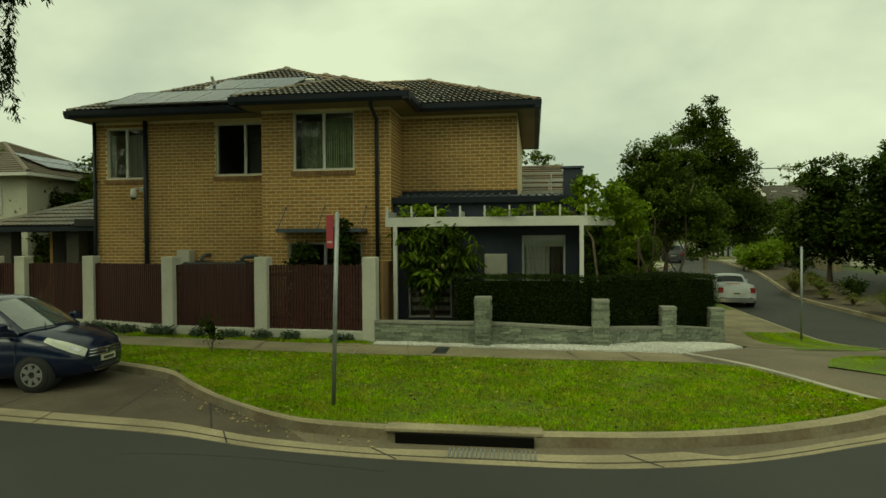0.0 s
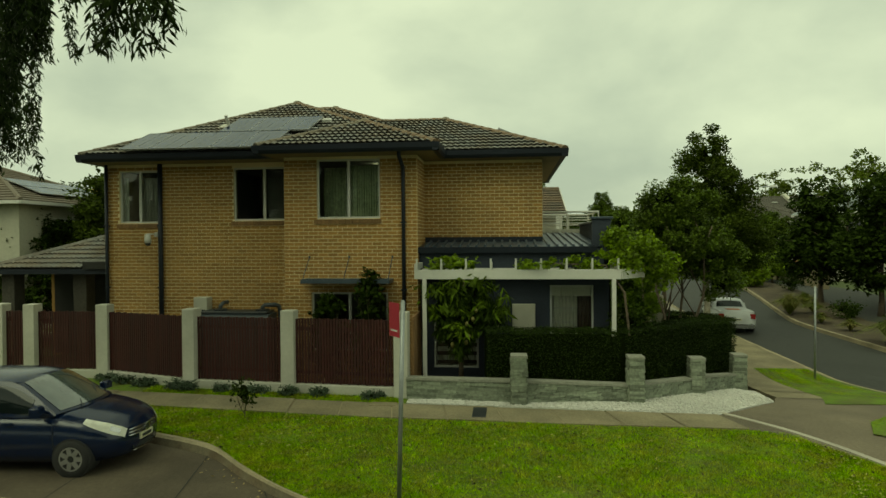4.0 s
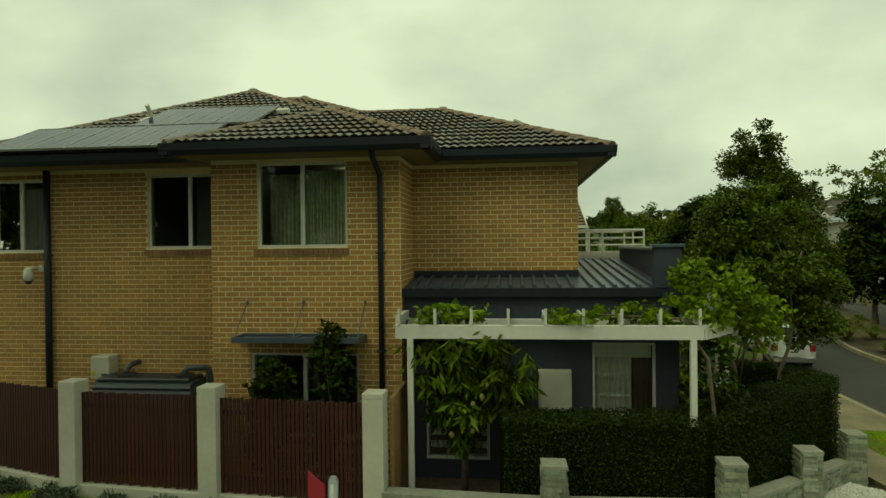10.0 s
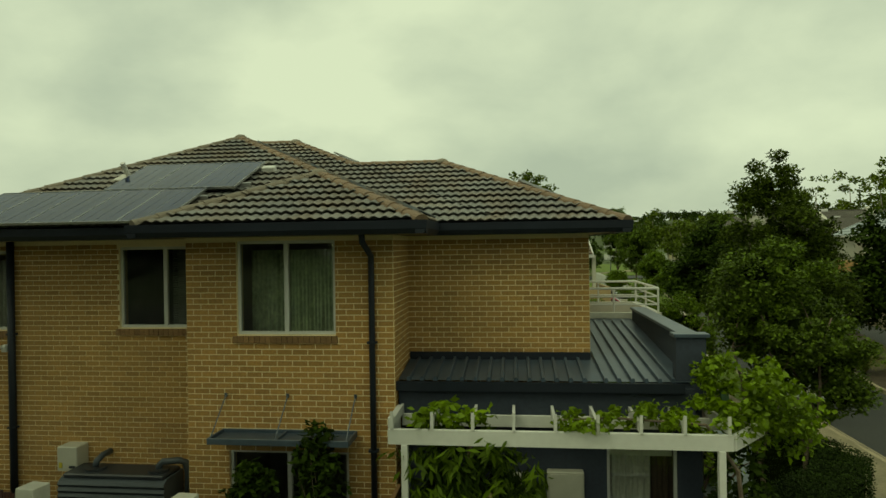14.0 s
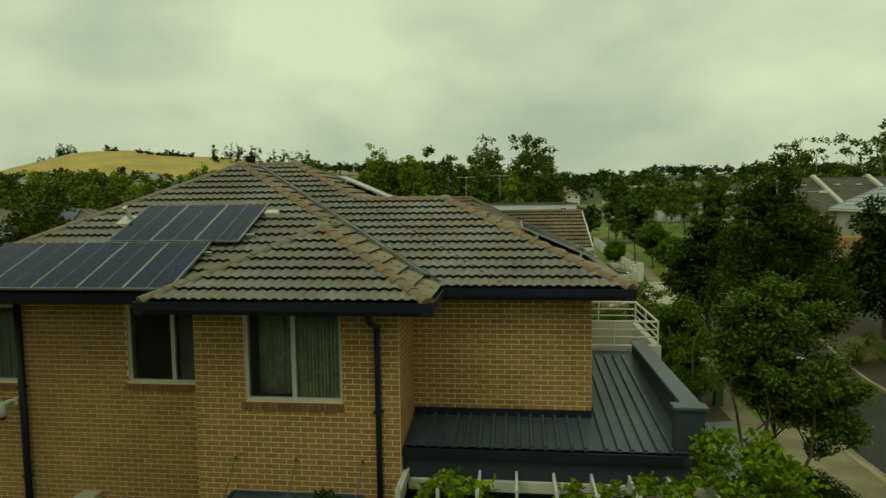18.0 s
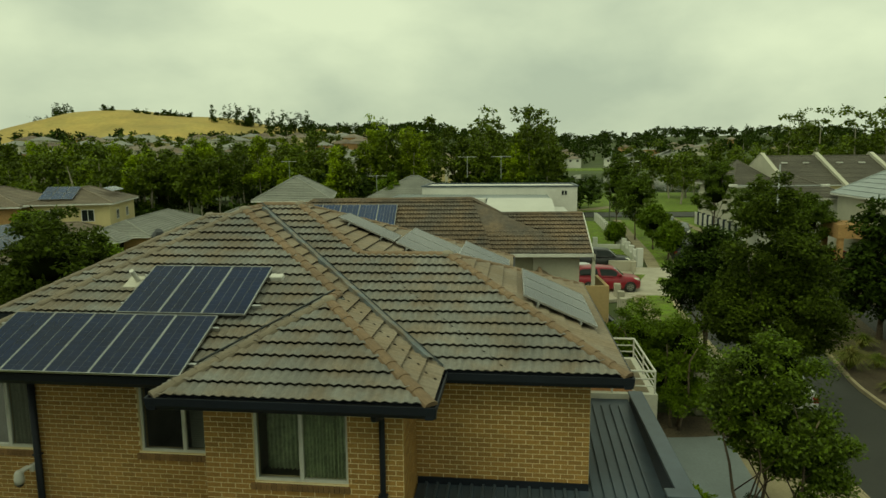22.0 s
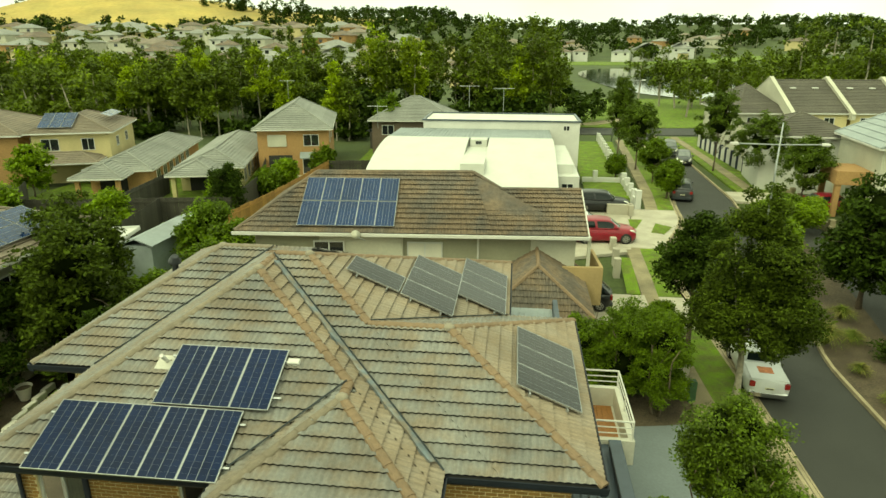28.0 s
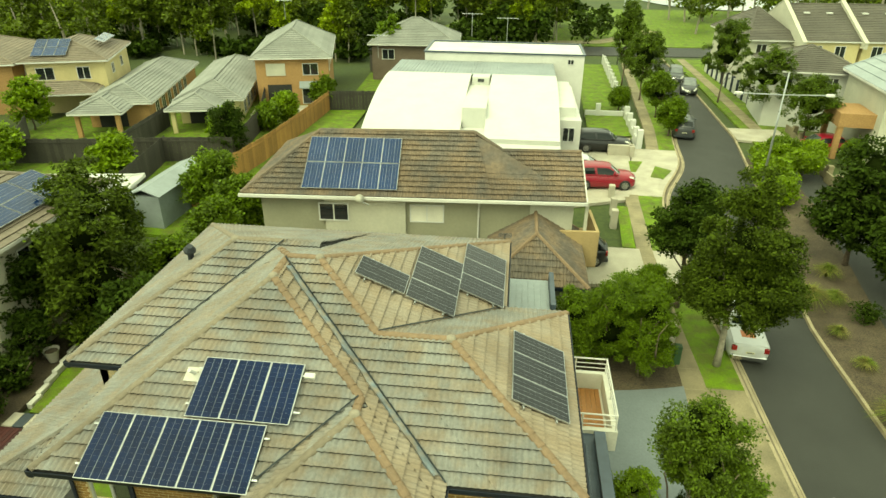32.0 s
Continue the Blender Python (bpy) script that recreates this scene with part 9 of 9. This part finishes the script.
leaf_object("leaf_litter", np.c_[litter, np.array([ground_z(x, y) for x, y in litter]) + 0.035], 0.032, mat("brown_litter", (0.07, 0.055, 0.02), 0.9, island=0.6), "dark brown fallen leaves strewn over the lawn", category="leaves", droop=0.0, flat=0.2, stretch=1.5, seed=80, kind="stuff")
fallen = scatter_between(KS[24:50] + toward[24:50] * 0.25, KS[24:50] + toward[24:50] * 0.85, 90, 74)
leaf_object("fallen_leaves", np.c_[fallen, np.array([ground_z(x, y) for x, y in fallen]) - 0.115], 0.024, mat("dry_leaf", (0.55, 0.42, 0.18), 0.8, island=0.4), "scattered dry yellow leaves in the gutter", category="leaves", droop=0.0, flat=0.15, stretch=2.0, seed=75, kind="stuff")
peb = scatter_between([(-3.35, 12.97), (2.8, 12.74), (4.49, 14.47), (4.75, 16.3)], [(-3.35, 13.3), (1.2, 13.6), (2.95, 15.2), (4.4, 16.8)], 7000, 76)
pr = np.random.default_rng(77)
rad = pr.uniform(0.012, 0.03, len(peb))
octa = np.array([(1, 0, 0), (0, 1, 0), (-1, 0, 0), (0, -1, 0), (0, 0, 0.7), (0, 0, -0.7)])
pv = (octa[None] * rad[:, None, None] * pr.uniform(0.7, 1.3, (len(peb), 1, 3)) + np.c_[peb, np.array([ground_z(x, y) for x, y in peb]) + 0.03][:, None]).reshape(-1, 3)
pf_ = (np.array([(0, 1, 4), (1, 2, 4), (2, 3, 4), (3, 0, 4), (1, 0, 5), (2, 1, 5), (3, 2, 5), (0, 3, 5)])[None] + 6 * np.arange(len(peb))[:, None, None]).reshape(-1, 3)
tagged(new("pebbles", array_mesh("pebbles", pv, pf_, M_PEBBLE)), "loose crushed white pebbles", "pebbles", kind="stuff")
for i, m in enumerate(TILE_OBJECTS):
    part("roof_tile", m, M_TILE_PIECE, roof, normals=False)
part("roof_tiles", TILE_REST, M_TILE, roof, kind="stuff", normals=False)
part("roof_tiles", TILE_SIDE, M_TILE_SIDE, roof, "browner tiles of the right-facing planes", kind="stuff", normals=False)
part("bricks", BRICK_REST, M_BRICK, house, "tan bricks laid in courses", kind="stuff", normals=False)
for wall, o, d, length in BRICK_OBJECTS:
    key = round(length, 2)
    if key not in brick_meshes:
        brick_meshes[key] = Mesh().box(0, -PROUD, 0, length, 0.004, BRICK_H, open_back=True).data("brick", M_BRICK_PIECE)
    b = new("brick", brick_meshes[key])
    b.matrix_world = Matrix.Translation(o) @ Matrix.Rotation(math.atan2(d.y, d.x), 4, "Z")
    b.parent = wall


# ---- distance: woods, suburb, hill ----
def woods(label, spots, leaf_mat, seed, leaves=420, leaf=0.55, bark=None, trunk=0.22, clumps=34, spread=0.5, low=0.28):
    """Many far trees as one mass: spots are (x, y, height, width)."""
    r = np.random.default_rng(seed)
    pts, tm = [], Mesh()
    for x, y, h, w in spots:
        z = ground_z(x, y)
        k = int(r.integers(6, 10))
        blobs = []
        for j in range(k):
            q = low + (0.95 - low) * (j + r.uniform(0, 1)) / k
            wide = w * (0.62 - 0.42 * abs(q - 0.6) / 0.4) * r.uniform(0.6, 1.0)
            blobs.append((x + r.normal(0, w * 0.2 * (1.2 - q)), y + r.normal(0, w * 0.2 * (1.2 - q)), z + h * q, max(0.6, wide), max(0.6, wide), h * r.uniform(0.06, 0.12)))
        p, c = crown_points(blobs, leaves, clumps, spread, int(r.integers(1, 1e6)))
        pts.append(p)
        tm.tube([(x, y, z - 0.5), (x + r.normal(0, 0.3), y, z + h * 0.45), (x + r.normal(0, 0.5), y, z + h * 0.8)], [trunk, trunk * 0.7, trunk * 0.25], 5, cap=False)
    ob = leaf_object("woods", np.vstack(pts), leaf, leaf_mat, label, category="woods", seed=seed, droop=0.2, stretch=1.3, kind="stuff", up=0.8)
    tagged(part("wood_trunks", tm, bark or M_PALE_BARK, None, normals=False), "pale thin gum trunks among the trees", "tree trunks", kind="stuff")


wr = random.Random(9)
near_band = []
for i in range(115):
    x = wr.uniform(-105, 7)
    if -38 < x < -30 and wr.random() < 0.7:
        continue
    y = wr.uniform(100 if x < -22 else 106, 150) - 0.12 * max(0, -x - 40)
    near_band.append((x, y, wr.uniform(9, 14) + (3.5 if x > -30 else 0), wr.uniform(4, 6.5)))
for x, y, h, w in ((-20, 114, 16.5, 7), (-12, 118, 15, 6), (1, 116, 17.5, 7.5), (4, 122, 16, 6), (-37, 116, 14.5, 6.5), (-72, 106, 12.0, 6)):
    near_band.append((x, y, h, w))
near_band += [(wr.uniform(-92, -24), wr.uniform(93, 103), wr.uniform(8.5, 11.5), wr.uniform(3.2, 4.6)) for _ in range(26)]
front = [(x, y, h, w * 0.9) for k, (x, y, h, w) in enumerate(near_band) if y < 116 and k % 2 == 0]
woods("bright green gum trees along the edge of the woods", front, M_LEAF_GUM, 81, leaves=3000, leaf=0.33, trunk=0.13, clumps=70, spread=0.42, low=0.4)
woods("band of tall green gum trees behind the houses", [s for k, s in enumerate(near_band) if not (s[1] < 116 and k % 2 == 0)], M_LEAF_GUM_DEEP, 88, leaves=1700, leaf=0.42, trunk=0.13, clumps=50, low=0.32)
under = [(wr.uniform(-110, 12), wr.uniform(101, 150), wr.uniform(3.5, 7.5), wr.uniform(4, 7)) for _ in range(110)]
under += [(wr.uniform(-75, -22), wr.uniform(92, 101), wr.uniform(1.2, 2.6), wr.uniform(2.5, 4)) for _ in range(26)]
woods("dark understorey among the gum trunks", under, M_LEAF_DARK, 87, leaves=450, leaf=0.62, trunk=0.08)
right_band = [(wr.uniform(20, 120), wr.uniform(125, 190), wr.uniform(8, 13), wr.uniform(5, 8)) for _ in range(80)] + [(wr.uniform(52, 130), wr.uniform(118, 165), wr.uniform(14, 22), wr.uniform(6, 9)) for _ in range(34)]
right_band = [s for s in right_band if s[0] > 0.165 * s[1] - 1.5]
woods("dark trees round the park and lake", right_band, M_LEAF_GUM_DEEP, 82, leaves=1000, leaf=0.5, clumps=50, low=0.36)
left_band = [(wr.uniform(-130, -55), wr.uniform(70, 112), wr.uniform(8, 12), wr.uniform(4, 7)) for _ in range(40)]
woods("leafy trees at the edge of the suburb", left_band, M_LEAF_GUM_DEEP, 83, leaves=1200, leaf=0.4)
far_band = [(wr.uniform(-420, 420), wr.uniform(430, 900), wr.uniform(7, 14), wr.uniform(9, 15)) for _ in range(620)]
far_band += [(wr.uniform(-420, -60), wr.uniform(330, 430), wr.uniform(6, 12), wr.uniform(6, 10)) for _ in range(22)]
woods("far wooded suburb out to the skyline", far_band, M_LEAF_DARK, 84, leaves=200, leaf=1.6, trunk=0.3, low=0.1)
mid_band = [(wr.uniform(-220, -15), wr.uniform(170, 340), wr.uniform(6, 11), wr.uniform(4, 7)) for _ in range(95)]
woods("scattered garden trees among far houses", mid_band, M_LEAF_GUM_DEEP, 85, leaves=500, leaf=0.7)

# dry grass hill with a long crest falling away to one side
CREST_X, CREST_Z = (-640, -560, -484, -440, -395, -360, -329, -269, -229, -180, -120), (14, 16, 24, 45, 56, 54.5, 50, 45.5, 38, 33, 24)


def hill_z(x, y):
    crest_h = float(np.interp(x, CREST_X, CREST_Z)) - ground_z(x, 560)
    fall = smooth_step(y, 400, 575) if y < 580 else 1 - smooth_step(y, 590, 760)
    return ground_z(x, y) - 1.0 + crest_h * fall


hm = Mesh()
HX, HY = 46, 40
hm.v = [(x, y, hill_z(x, y) + 1.2 * noise.noise((x * 0.02, y * 0.02, 0))) for y in np.linspace(395, 765, HY) for x in np.linspace(-640, -120, HX)]
hm.f = [(j * HX + i, j * HX + i + 1, (j + 1) * HX + i + 1, (j + 1) * HX + i) for j in range(HY - 1) for i in range(HX - 1)]
M_DRY = mat("dry_grass_hill", (0.50, 0.37, 0.11), 0.95, var=0.15, scale=0.3, stain=0.25, stain_scale=0.02, tint=(0.42, 0.33, 0.10))
tagged(part("hill_ground", hm, M_DRY, smooth=True), "dry golden grass hill above the suburb", "hill", kind="structure")
crest = [(wr.uniform(-520, -425), wr.uniform(565, 600), wr.uniform(9, 17), wr.uniform(7, 11)) for _ in range(34)]
crest += [(-382 + i * 8 + wr.uniform(-4, 4), 568, wr.uniform(3, 6.5), wr.uniform(4, 7)) for i in range(12) if i not in (2, 3)]
crest += [(wr.uniform(-268, -178), wr.uniform(545, 575), wr.uniform(9, 19), wr.uniform(5, 9)) for _ in range(34)]
cp = []
for k, (x, y, h, w) in enumerate(crest):
    z = hill_z(x, y)
    p, _ = crown_points([(x + wr.uniform(-0.3, 0.3) * w, y, z + h * q, w * wr.uniform(0.2, 0.5) * (1.15 - q), w * 0.4 * (1.15 - q), h * 0.13) for q in (0.15, 0.35, 0.5, 0.65, 0.8, 0.95)], 170, 34, 0.7, 500 + k)
    cp.append(p)
leaf_object("woods", np.vstack(cp), 1.1, M_LEAF_DARK, "dark trees along the crest of the hill", category="woods", seed=86, kind="stuff")


# far houses: small hipped houses, each its own thing
def small_house(x, y, turn, w, l, h, wall_mat, roof_mat):
    z = ground_z(x, y)
    m = Matrix.Translation((x, y, z)) @ Matrix.Rotation(radians(turn), 4, "Z")
    t = thing("far_house", "small far suburban house with hipped roof", "house", "houses of the far suburb")
    part("wall", Mesh().box(-w / 2, -l / 2, -2, w / 2, l / 2, h, m), wall_mat, t, normals=False)
    o, r = 0.5, w * 0.22
    a, b = w / 2 + o, l / 2 + o
    part("roof", Mesh().add([tuple(m @ Vector(v)) for v in ((-a, -b, h), (a, -b, h), (a, b, h), (-a, b, h), (0, -b + a, h + r), (0, b - a, h + r))], [(0, 1, 4), (1, 2, 5, 4), (2, 3, 5), (3, 0, 4, 5), (3, 2, 1, 0)]), roof_mat, t, normals=False)
    for k in (-1, 1):
        part("window", Mesh().box(k * w * 0.25 - 0.7, -l / 2 - 0.04, h - 1.9, k * w * 0.25 + 0.7, -l / 2 + 0.02, h - 0.7, m), M_PANE, t, normals=False)


hr = random.Random(4)
for i in range(150):
    if i < 115:
        y = 205 + 26 * (i % 8) + hr.uniform(-10, 10)
        x = -275 + 18.0 * (i // 8) + hr.uniform(-8, 8)
    else:
        x, y = hr.uniform(-20, 190), hr.uniform(432, 600)
    w = hr.uniform(9, 12)
    small_house(x, y, hr.uniform(-25, 25), w, w + hr.uniform(2, 6), hr.choice((3.2, 5.8, 5.8)), hr.choice((M_RENDER, M_SNOW, M_BRICK_FAR, M_YELLOW, M_RENDER)), hr.choice((M_ROOF_GREY, M_ROOF_TAN, M_ROOF_BROWN, M_ROOF_GREY)))
for x, y, w in ((-92, 176, 14), (-80, 184, 12), (-66, 240, 14), (78, 440, 20), (100, 446, 16)):
    small_house(x, y, 10, w, 9 if w < 15 else 10.5, 6.5, M_SNOW, M_ROOF_GREY)
